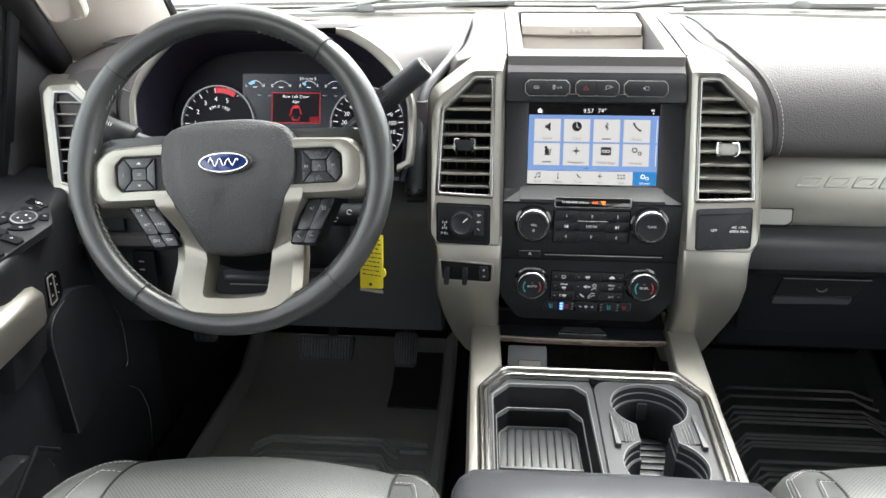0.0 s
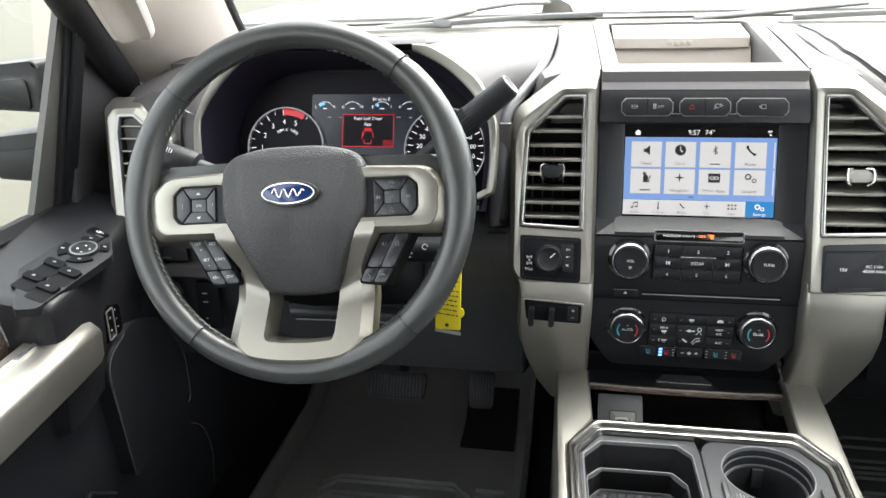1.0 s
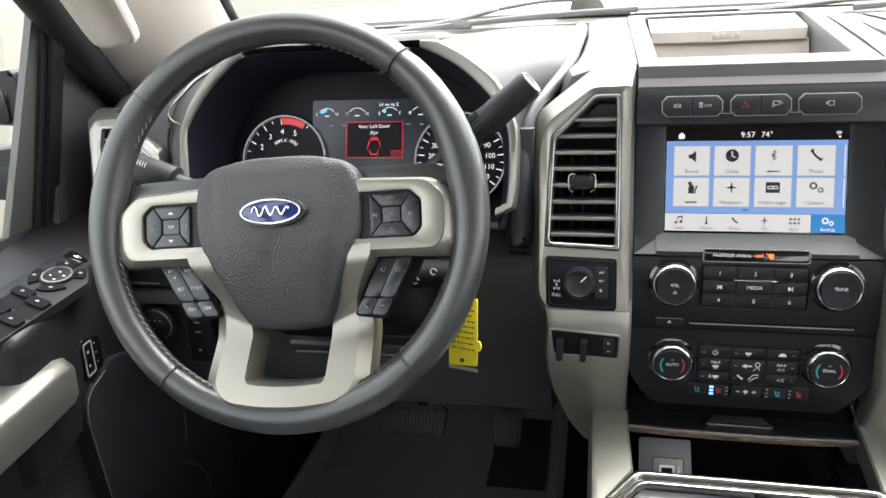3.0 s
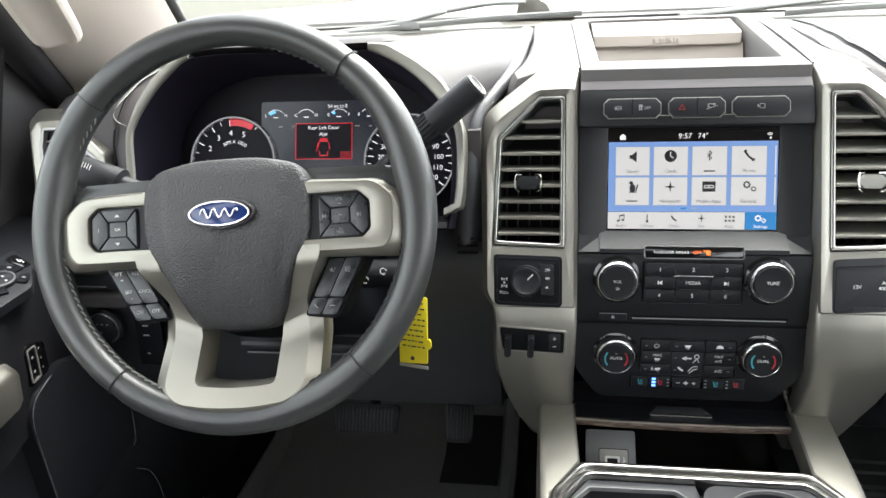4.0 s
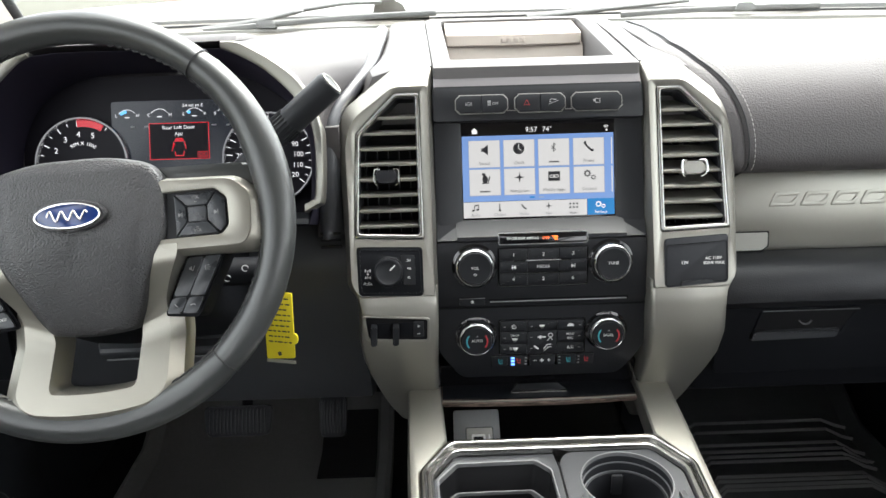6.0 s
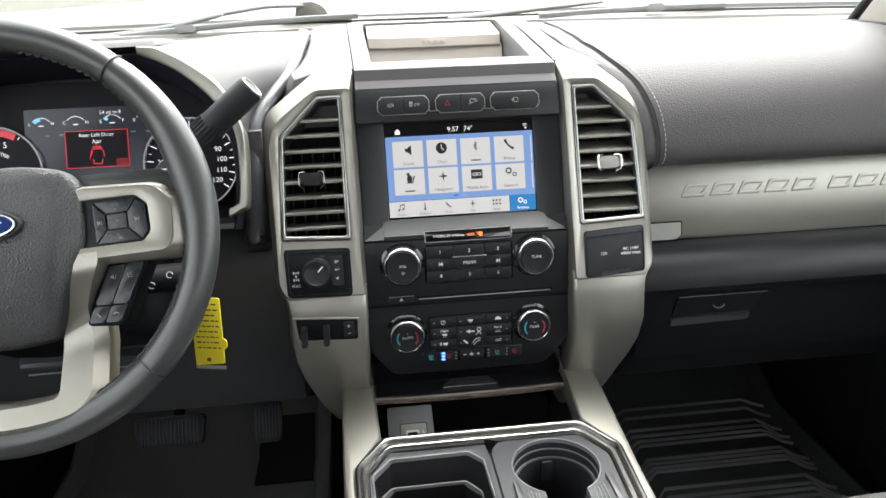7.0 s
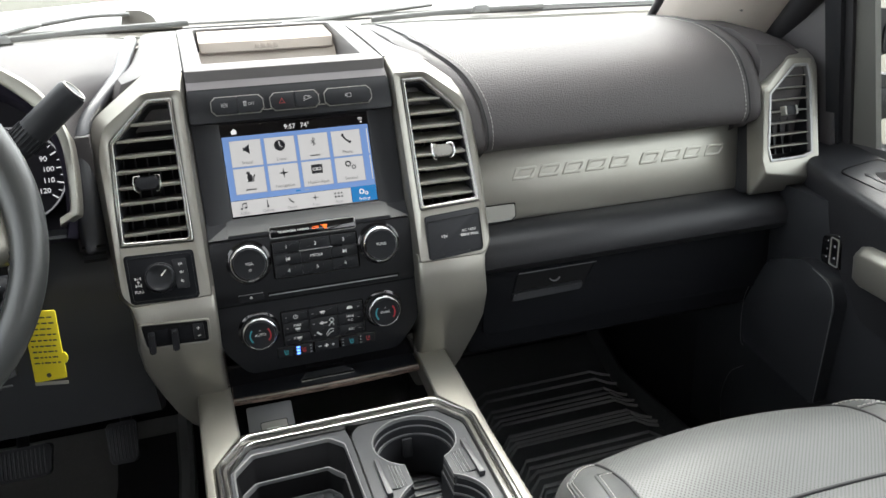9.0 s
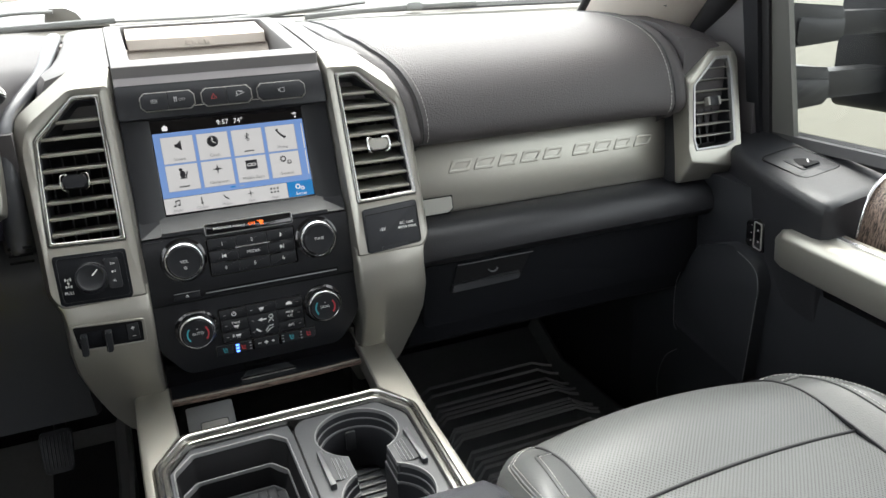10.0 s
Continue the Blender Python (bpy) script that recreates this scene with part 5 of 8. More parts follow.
def side_cowl():
    """Padded dash between the driver's corner vent and the instruments."""
    a = [(0.0, 0.600), (0.0, 0.640), (0.006, 0.690), (0.030, 0.725), (0.070, 0.752), (0.150, 0.770)]
    b = [(0.014, 0.600), (0.012, 0.640), (0.016, 0.690), (0.034, 0.722), (0.072, 0.749), (0.150, 0.768)]
    rows = []
    for x, t in ((-0.638, 0.0), (-0.650, 0.12), (-0.662, 0.5), (-0.672, 1.0)):
        rows.append([Vector((x, p[0] * (1 - t) + q[0] * t, p[1] * (1 - t) + q[1] * t)) for p, q in zip(a, b)] + [Vector((x, 0.16, 0.70)), Vector((x, 0.10, 0.60))])
    cowl = part("side_cowl", loft(rows), DASH_TOP, dash, "grained padded panel beside the instruments")
    hatch = smooth_line([Vector(q) for q in ((-0.667, 0.150, 0.7715), (-0.6715, 0.100, 0.7620), (-0.6715, 0.064, 0.7505), (-0.6740, 0.036, 0.7390), (-0.6735, 0.0255, 0.7300), (-0.6690, 0.0245, 0.7225), (-0.6600, 0.0255, 0.7180), (-0.6500, 0.0230, 0.7170), (-0.6400, 0.0215, 0.7175))], 5)
    part("hatch_line", sweep(hatch, 0.0011), SEAL, cowl, "dark joint round a small cover")
    part("hatch_edge", sweep([q + Vector((0.0016, -0.0010, -0.0008)) for q in hatch], 0.0006), SILVER_DARK, cowl)
    seam = smooth_line([Vector((-0.673, y - 0.002, z + 0.001)) for y, z in b], 5)
    part("seam", sweep(seam, lambda t: oval(0, 0, 0.0016, 0.0016, 8)), DEEP, cowl)


side_cowl()


def driver_top():
    """Dash top over and beside the instruments, and the knee panel below them."""
    rows = []
    for x in (-0.745, -0.70, -0.60, -0.45, -0.30, -0.22, -0.196):
        e = max(0.0, (-x - 0.30) / 0.45)
        yb = 0.43 - 0.13 * e ** 1.6
        rows.append([Vector((x, yb, 0.70)), Vector((x, yb, 0.780 - 0.010 * e)), Vector((x, yb - 0.06, 0.781 - 0.008 * e)), Vector((x, 0.22, 0.779 - 0.006 * e)), Vector((x, 0.14, 0.768)), Vector((x, 0.14, 0.70))])
    part("driver_top", loft(rows), DASH_TOP, dash, "dark dash top before the windscreen")
    edge = smooth_line([Vector(p) for p in ((-0.2425, 0.008, 0.578), (-0.243, 0.009, 0.600), (-0.244, 0.014, 0.660), (-0.2435, 0.026, 0.698), (-0.2355, 0.045, 0.720), (-0.2185, 0.072, 0.738), (-0.1985, 0.12, 0.759), (-0.1930, 0.19, 0.775), (-0.1910, 0.25, 0.783), (-0.1910, 0.32, 0.787))], 6)
    part("edge_roll", sweep(edge, lambda t: oval(0, 0, 0.0150 if t < 0.30 else 0.0150 - 0.0055 * min(1.0, (t - 0.30) / 0.25), 0.0085, 16)), LEATHER, dash, "black padded roll beside the stack")
    # sloping panel from the instruments' trim back to the roll
    brow = smooth_line([Vector(p) for p in ((-0.2445, -0.002, 0.690), (-0.2455, -0.003, 0.722), (-0.2545, 0.004, 0.743), (-0.2640, 0.011, 0.7595), (-0.2790, 0.016, 0.7725), (-0.2945, 0.020, 0.7840), (-0.3240, 0.026, 0.8000), (-0.3345, 0.027, 0.8030))], 4)
    side = [edge[round(q * (len(edge) - 1))] + Vector((0, 0, 0.004)) for q in [0.33 + 0.67 * k / (len(brow) - 1) for k in range(len(brow))]]
    rows = []
    for a, b in zip(brow, side):
        mid = [a.lerp(b, t) + Vector((0, 0, 0.006 * math.sin(math.pi * t))) for t in (0.0, 0.12, 0.3, 0.5, 0.7, 0.88, 1.0)]
        rows.append(mid + [b + Vector((0, 0.004, -0.02)), a + Vector((0, 0.008, -0.02))])
    part("slope_panel", loft(rows), DASH_TOP, dash, "sloping panel beside the instruments")
    # the wall between the instruments and the stack
    part("roll_seam", sweep([q + Vector((-0.006, -0.0062, 0.0045)) for q in edge[14:]], 0.0010), SEAL, dash)
    # paler dash-top colour stands in for light reaching this wall
    part("side_wall", loft([[Vector((x, y, z)) for x, y in ((-0.262, 0.012), (-0.2285, 0.012), (-0.2285, 0.16), (-0.262, 0.16))] for z in (0.53, 0.708)]), DASH_TOP, dash)
    # knee bolster below the wheel
    rows = []
    for x in (-0.785, -0.70, -0.45, -0.30, -0.213):
        pr = [(0.10, 0.60), (0.030, 0.595), (0.010, 0.575), (-0.004, 0.53), (0.000, 0.47), (0.015, 0.40), (0.045, 0.335), (0.10, 0.31), (0.16, 0.33)]
        rows.append([Vector((x, y, z)) for y, z in pr])
    # greyer than the passenger knee panel; the lift stands in for light
    part("knee_bolster", loft(rows), INSERT, dash, "black lower dash under the wheel")
    bm = bmesh.new()
    F = tilted((-0.243, 0.0085, 0.583), 16)
    for i in range(3):
        slab(rect(-0.014, 0.010, -0.0015 - i * 0.008, 0.0015 - i * 0.008, 0.0008), F, 0.006, 0.010, bm=bm)
    part("sensor_grille", bm, DEEP, dash)
    shelf = [[Vector((x, y + d, z)) for y, z in ((0.010, 0.452), (-0.012, 0.4495), (-0.015, 0.446), (-0.015, 0.4425), (0.010, 0.440))] for x, d in ((-0.545, 0.02), (-0.535, 0.0), (-0.37, 0.0), (-0.355, 0.012))]
    part("knee_ledge", loft(shelf), INSERT, dash, "grey ledge across the knee panel")
    part("knee_line", sweep([Vector((-0.53, -0.010, 0.433)), Vector((-0.36, -0.006, 0.433))], 0.0012), EDGE, dash)
    # light switch, and the small panel above it
    F = tilted((-0.7185, -0.006, 0.4650), -4)
    p = part("light_switch", lathe([(0.024, 0.0), (0.024, 0.006), (0.0215, 0.009), (0.0205, 0.008), (0.020, 0.015), (0.0175, 0.0165), (0.0, 0.016)], F), BUTTON, dash, "round headlamp switch with a bright rim")
    part("bright_rim", lathe([(0.0215, 0.008), (0.0213, 0.0110), (0.0200, 0.0118), (0.0195, 0.009)], F), STEEL, p)
    bars([(-0.012 + i * 0.007, -0.009 + i * 0.007, 0.008, 0.0095) for i in range(4)] + [(-0.001, 0.001, -0.004, -0.002)], F, 0.0165, MARK_DIM, p)
    F = tilted((-0.724, -0.008, 0.5300), 4)
    p = part("release_panel", slab(rect(-0.045, 0.045, -0.014, 0.014, 0.003), F, -0.004, 0.004, 0.001), BLACK, dash)
    bars([(-0.030, 0.020, -0.010, -0.0085)], F, 0.0045, SILVER_DARK, p, "bright_edge", 0.001)
    part("pocket_ledge", loft([[Vector((x, y, z)) for y, z in ((0.0, 0.513), (-0.018, 0.509), (-0.020, 0.496), (0.0, 0.492))] for x in (-0.78, -0.625)]), DASH_TOP, dash)
    part("dimmer_keys", slab(rect(0.05, 0.085, -0.115, -0.045, 0.003), F, -0.004, 0.004, 0.001), SWITCH, dash)
    bars([(0.060, 0.068, -0.062, -0.060), (0.060, 0.068, -0.075, -0.073), (0.062, 0.066, -0.100, -0.098)], F, 0.0042, MARK_DIM, dash)


driver_top()


# ---- instruments ----
FC = tilted((-0.433, 0.08, 0.69), 20)
cluster = thing("instrument_cluster", (-0.433, 0.08, 0.62), "hooded instrument cluster with two round dials and a lit message screen", "instrument cluster")


def instruments():
    part("backing", slab(rect(-0.188, 0.172, -0.10, 0.074, 0.02), FC, -0.02, -0.004), DIAL_BLACK, cluster)
    # silver trim along both sides, from its outer to its inner edge
    left = (((-0.131, 0.0835), (-0.145, 0.0785), (-0.171, 0.0585), (-0.191, 0.0305), (-0.2015, 0.0055), (-0.206, -0.012), (-0.2045, -0.050), (-0.201, -0.105)),
            ((-0.128, 0.0765), (-0.141, 0.0685), (-0.1665, 0.0430), (-0.1845, 0.0180), (-0.1930, 0.0020), (-0.197, -0.014), (-0.194, -0.054), (-0.190, -0.106)))
    right = (((0.082, 0.0885), (0.098, 0.0885), (0.108, 0.0855), (0.138, 0.0680), (0.1685, 0.0420), (0.187, 0.0020), (0.191, -0.031), (0.1885, -0.086), (0.182, -0.095), (0.168, -0.1025)),
             ((0.0815, 0.0800), (0.094, 0.0745), (0.104, 0.0700), (0.127, 0.0560), (0.1550, 0.0300), (0.1745, 0.0005), (0.1805, -0.0305), (0.1790, -0.081), (0.1745, -0.089), (0.168, -0.0925)))
    for edges in (left, right):
        a, b = (smooth_line([Vector((u, v, 0)) for u, v in e], 5) for e in edges)
        loops = [[FC @ Vector((p.x + (q.x - p.x) * t, p.y + (q.y - p.y) * t, n)) for t, n in ((0.0, 0.070), (0.0, 0.0905), (0.06, 0.0935), (0.20, 0.0950), (0.75, 0.0935), (0.94, 0.0915), (1.0, 0.0885), (1.0, 0.070))] for p, q in zip(a, b)]
        part("side_trim", loft(loops), SILVER, cluster, "satin silver edge trim")
    # hood: throat wall from the dials out to the trim
    def even(line, n=60):
        run = [0.0]
        for a, b in zip(line, line[1:]):
            run.append(run[-1] + (b - a).length)
        out, k = [], 0
        for i in range(n + 1):
            d = run[-1] * i / n
            while k < len(line) - 2 and run[k + 1] < d:
                k += 1
            out.append(line[k].lerp(line[k + 1], min(1.0, max(0.0, (d - run[k]) / max(1e-9, run[k + 1] - run[k])))))
        return out
    arch = even(smooth_line([Vector((u, v, 0)) for u, v in ((-0.186, -0.115), (-0.190, -0.04), (-0.181, 0.012), (-0.156, 0.049), (-0.114, 0.071), (-0.06, 0.077), (0.03, 0.077), (0.078, 0.071), (0.116, 0.052), (0.149, 0.022), (0.167, -0.03), (0.164, -0.115))], 6))
    lip = even(smooth_line([Vector((u, v, 0)) for u, v in left[1][::-1]] + [Vector((u, 0.0805, 0)) for u in (-0.09, -0.03, 0.04)] + [Vector((u, v, 0)) for u, v in right[1][:8]] + [Vector((0.172, -0.115, 0))], 5))
    loops = [[FC @ Vector((p.x + (q.x - p.x) * t, p.y + (q.y - p.y) * t, n)) for p, q in zip(arch, lip)] for t, n in ((0.0, -0.003), (0.0, 0.02), (0.25, 0.055), (0.62, 0.080), (0.80, 0.0835), (1.0, 0.0905), (1.06, 0.0905), (1.10, 0.080), (1.10, 0.0))]
    part("hood", loft(loops, cap=False), HOOD_INNER, cluster, "black hood over the dials")
    # hood top, sloping up to the dash
    front = [Vector((u, v, 0)) for u, v in left[0][6::-1]] + [Vector((u, 0.0875, 0)) for u in (-0.09, -0.03, 0.04)] + [Vector((u, v, 0)) for u, v in right[0][:2]]
    rows = []
    for q in smooth_line(front, 4):
        c = FC @ Vector((q.x, q.y + 0.0012, 0.0885))
        rows.append([c, c + Vector((0, 0.006, 0.0035)), c + Vector((0, 0.016, 0.0050)), c + Vector((0, 0.045, 0.0040)), Vector((c.x, 0.16, max(c.z - 0.014, 0.765))), Vector((c.x, 0.17, c.z - 0.030)), c + Vector((0, 0.010, -0.004))])
    top, far = rows[-1][0], Vector((-0.199, 0.320, 0.787))
    for k in (0.15, 0.35, 0.6, 0.85):
        c = top.lerp(far, k)
        back = max(0.16 + 0.18 * k, c.y + 0.02)
        rows.append([c, c + Vector((0, 0.004, 0.0018)), c + Vector((0, 0.008, 0.0020)), c.lerp(Vector((c.x, back, 0.785)), 0.5), Vector((c.x, back, 0.784)), Vector((c.x, back, 0.765)), c + Vector((0, 0.006, -0.006))])
    part("hood_top", loft(rows), DASH_TOP, cluster, "dark grained hood top")
    # dials
    for u, kind in ((-0.1148, "rev"), (0.1110, "speed")):
        v, r = -0.031, 0.0560
        d = part("dial", slab(oval(u, v, r * 0.97, r * 0.97, 48), FC, -0.004, 0.001), DIAL_BLACK, cluster, "round black dial in a chrome ring")
        part("chrome_ring", lathe([(r * 0.945, 0.0), (r * 0.965, 0.005), (r * 0.985, 0.0065), (r * 1.010, 0.005), (r * 1.02, 0.0)], FC, u, v, 56), RING, d)
        # thin glowing band added on the chrome ring to brighten it
        part("ring_glow", lathe([(r * 0.962, 0.0066), (r * 0.992, 0.0070), (r * 0.998, 0.0066)], FC, u, v, 56), DIAL_RING, d)
        if kind == "rev":
            a0, a1, N = 209, 55, 12
            nums = {2: "1", 4: "2", 6: "3", 8: "4", 10: "5"}
            arc_strip(FC, u, v, r * 0.80, r * 0.94, 97, 60, 0.0012, DIAL_RED, d, "red_zone")
            for j, ch in enumerate("RPM X 1000"):
                a = radians(120 - j * 7.4)
                if ch != " ":
                    letters(ch, FC @ Matrix.Translation((u + r * 0.44 * math.cos(a), v + r * 0.44 * math.sin(a), 0)) @ Matrix.Rotation(a - math.pi / 2, 4, "Z"), 0, 0, 0.0062, 0.0014, DIAL_WHITE, d, thick=0.0001)
        else:
            a0, a1, N = 216, -36, 25
            nums = {i: str(i * 5) for i in range(2, 25, 2)}
        polys = []
        for i in range(N):
            a = radians(a0 + (a1 - a0) * i / (N - 1))
            long = 0.80 if i % 2 == 0 else 0.86
            polys.append(stroke(u + r * long * math.cos(a), v + r * long * math.sin(a), u + r * 0.93 * math.cos(a), v + r * 0.93 * math.sin(a), 0.0013 if i % 2 == 0 else 0.0009))
            if i in nums:
                letters(nums[i], FC, u + r * 0.64 * math.cos(a), v + r * 0.64 * math.sin(a), 0.0098 if kind == "rev" else 0.0086, 0.0014, DIAL_WHITE, d, thick=0.0001)
        shapes(polys, FC, 0.0013, DIAL_WHITE, d, "scale_marks", 0.0002)
    # message screen
    p = part("message_screen", slab(rect(-0.0790, 0.0770, -0.040, 0.0430, 0.003), FC, -0.003, 0.0004), DIAL_PANEL, cluster, "slate message screen between the dials")
    part("alert_frame", ring(rect(-0.0340, 0.0388, -0.0290, 0.0156), rect(-0.0330, 0.0378, -0.0280, 0.0146), FC, 0.0004, 0.0010), DIAL_RED, p, "red alert frame")
    part("alert_ground", slab(rect(-0.0330, 0.0378, -0.0280, 0.0146), FC, 0.0002, 0.0006), DIAL_BLACK, p)
    letters("Rear Left Door", FC, 0.0022, 0.0098, 0.0064, 0.0009, DIAL_WHITE, p, thick=0.0001)
    letters("Ajar", FC, 0.0022, 0.0020, 0.0064, 0.0009, DIAL_WHITE, p, thick=0.0001)
    shapes([rounded([(-0.0040, -0.0075), (0.0085, -0.0075), (0.0065, -0.0030), (-0.0018, -0.0030)], 0.001), stroke(-0.0045, -0.0080, -0.0060, -0.0165, 0.0012), stroke(-0.0030, -0.0090, -0.0070, -0.0190, 0.0012), stroke(0.0085, -0.0080, 0.0105, -0.0165, 0.0012), stroke(-0.0030, -0.0190, -0.0025, -0.0245, 0.0012), stroke(0.0078, -0.0190, 0.0070, -0.0245, 0.0012), stroke(-0.0028, -0.0245, 0.0074, -0.0245, 0.0014)], FC, 0.0009, DIAL_RED, p, "car_symbol", 0.0002)
    part("ok_frame", ring(rect(0.0240, 0.0362, -0.0268, -0.0200), rect(0.0246, 0.0356, -0.0262, -0.0206), FC, 0.0006, 0.0010), DIAL_RED, p)
    letters("OK", FC, 0.0302, -0.0236, 0.0062, 0.0009, DIAL_RED, p, thick=0.0001)
    for u, a, b in ((-0.0600, "L", "H"), (-0.0205, "C", "H"), (0.0215, "E", "F"), (0.0600, "0", "")):
        arc_strip(FC, u, 0.0200, 0.0125, 0.0132, 140, 40, 0.0006, DIAL_WHITE, p, "gauge_arc", 0.0002, 12)
        letters(a, FC, u - 0.0130, 0.0256, 0.0056, 0.0008, DIAL_WHITE, p, thick=0.0001)
        if b:
            letters(b, FC, u + 0.0130, 0.0256, 0.0056, 0.0008, DIAL_WHITE, p, thick=0.0001)
        bars([(u - 0.003, u + 0.003, 0.0228, 0.0240)], FC, 0.0006, DIAL_WHITE, p, "gauge_symbol", 0.0002)
    arc_strip(FC, -0.0600, 0.0200, 0.0085, 0.0120, 138, 92, 0.0007, DIAL_BLUE, p, "gauge_fill", 0.0002, 8)
    arc_strip(FC, 0.0215, 0.0200, 0.0085, 0.0120, 138, 118, 0.0007, DIAL_BLUE, p, "gauge_fill", 0.0002, 5)
    letters("54 mi to E", FC, 0.0200, 0.0362, 0.0060, 0.0008, DIAL_WHITE, p, thick=0.0001)
    bars([(-0.056, -0.051, 0.0105, 0.0125), (-0.040, -0.035, 0.0105, 0.0125), (0.042, 0.048, 0.0110, 0.0125), (0.060, 0.064, 0.0105, 0.0125)], FC, 0.0006, MARK_DIM, p, "menu_mark", 0.0002)


instruments()


# ---- steering wheel and column ----
FW = tilted((-0.433, -0.201, 0.6745), 23.0, 1.0) @ Matrix.Rotation(radians(3.6), 4, "Z")     # turned a little off straight ahead
wheel = thing("steering_wheel", tuple(FW @ Vector((0, 0, -0.06))), "black leather steering wheel with silver spokes and keypads", "steering wheel")


def steering_wheel():
    N = 96
    R = 0.1745
    FR = FW @ Matrix.Translation((-0.0012, -0.0026, 0.0))     # the rim sits a little low on its hub
    bm = bmesh.new()
    rows = []
    for i in range(N):
        a = 2 * math.pi * i / N
        d = math.degrees(a) % 360
        swell = sum(math.exp(-((((d - c + 180) % 360) - 180) / 16.0) ** 2) for c in (168, 12))
        ra, rn = 0.0144 + 0.0026 * swell, 0.0147 + 0.001 * swell
        shift = 0.0022 * swell
        # narrow grooves at the four seams
        for c in (137, 49, 232, 312):
            if abs(((d - c + 180) % 360) - 180) < 1.2:
                ra, rn = ra - 0.0010, rn - 0.0010
        rows.append([bm.verts.new(FR @ Vector(((R - shift + ra * math.cos(q)) * math.cos(a), (R - shift + ra * math.cos(q)) * math.sin(a), rn * math.sin(q)))) for q in [2 * math.pi * j / 20 for j in range(20)]])
    for i in range(N):
        a, b = rows[i], rows[(i + 1) % N]
        for j in range(20):
            k = (j + 1) % 20
            bm.faces.new((a[j], a[k], b[k], b[j]))
    rim = part("rim", bm, RIM_LEATHER, wheel, "thick black leather rim")
    for c in (137, 49, 232, 312):
        a = radians(c)
        q = [FR @ Vector(((R + 0.0145 * math.cos(t)) * math.cos(a), (R + 0.0145 * math.cos(t)) * math.sin(a), 0.0151 * math.sin(t))) for t in [2 * math.pi * j / 24 for j in range(24)]]
        part("rim_seam", sweep(q, 0.0007, closed=True), SEAL, rim)
    for a0, a1, yarn in ((104, 136, SEAL), (140, 178, DARK_THREAD), (186, 252, DARK_THREAD), (-72, -6, SEAL), (2, 48, SEAL), (50, 76, SEAL)):
        count = max(8, round((a1 - a0) / 2.6))
        at = lambda a, r, h: FR @ Vector((r * math.cos(radians(a)), r * math.sin(radians(a)), h))
        bm = bmesh.new()
        for j in range(count):
            a, step = a0 + (a1 - a0) * j / count, (a1 - a0) / count
            sweep([at(a, R - 0.0143, 0.0046), at(a + 0.40 * step, R - 0.0152, 0.0032), at(a + 0.78 * step, R - 0.0150, 0.0016)], 0.00075, bm=bm)
        part("stitching", bm, yarn, rim)
        seam = [at(a0 + (a1 - a0) * j / 40, R - 0.0141, 0.0030) for j in range(41)]
        part("stitch_groove", sweep(seam, 0.0007), SEAL, rim)
    # airbag cover, domed
    o = rounded([(-0.0785, 0.030), (-0.066, 0.046), (-0.032, 0.0540), (0.032, 0.0540), (0.066, 0.046), (0.0785, 0.030), (0.0770, -0.018), (0.0585, -0.052), (0.0425, -0.088), (0.0360, -0.0985), (0.0, -0.1025), (-0.0360, -0.0985), (-0.0425, -0.088), (-0.0585, -0.052), (-0.0770, -0.018)], [0.014, 0.02, 0.02, 0.02, 0.02, 0.014, 0.01, 0.02, 0.008, 0.008, 0.03, 0.008, 0.008, 0.02, 0.01], 4)
    fine = []
    for a, b in zip(o, o[1:] + o[:1]):
        n = max(1, round((Vector(b) - Vector(a)).length / 0.005))
        fine += [(a[0] + (b[0] - a[0]) * q / n, a[1] + (b[1] - a[1]) * q / n) for q in range(n)]
    c = Vector((0, -0.018))
    def ease(t):
        t = min(1.0, max(0.0, t))
        return t * t * (3 - 2 * t)
    def dome(k, n):
        out = []
        for u, v in fine:
            p = c + (Vector((u, v)) - c) * k
            field = ease((0.059 - 0.22 * max(0.0, -p.y) - abs(p.x)) / 0.007) * ease((0.050 - p.y) / 0.010)
            out.append(FW @ Vector((p.x, p.y, n + 0.0022 * field + 0.003 * (1 - ((v + 0.02) / 0.09) ** 2) - 2.9 * max(0.0, -0.018 - p.y) ** 2)))
        return out
    levels = ((0.97, -0.040), (1.0, -0.006), (0.998, 0.0005), (0.990, 0.0050), (0.975, 0.0075), (0.955, 0.0088), (0.93, 0.0094), (0.90, 0.0098), (0.86, 0.0100), (0.82, 0.0102), (0.78, 0.0104), (0.74, 0.0106), (0.70, 0.0108), (0.64, 0.0112), (0.56, 0.0116), (0.46, 0.012), (0.35, 0.0122), (0.22, 0.0124), (0.1, 0.0125))
    pad = part("airbag_cover", loft([dome(k, n) for k, n in levels]), PAD, wheel, "grained black airbag cover with a raised middle field")
    bars([(-0.013 + q * 0.0056, -0.009 + q * 0.0056, -0.0352, -0.0336) for q in range(5)], FW, 0.0158, PAD, pad, "embossed_mark", 0.0006)
    part("badge_rim", ring(oval(0, 0.0035, 0.0315, 0.0135, 40), oval(0, 0.0035, 0.0285, 0.0112, 40), FW, 0.012, 0.0205, 0.001), PAD, pad)
    part("badge", slab(oval(0, 0.0035, 0.0278, 0.0108, 40), FW, 0.012, 0.0222, 0.001), BADGE_BLUE, pad, "blue oval badge with a silver edge")
    part("badge_edge", ring(oval(0, 0.0035, 0.0282, 0.0112, 40), oval(0, 0.0035, 0.0262, 0.0094, 40), FW, 0.014, 0.0228, 0.0004), CHROME, pad)
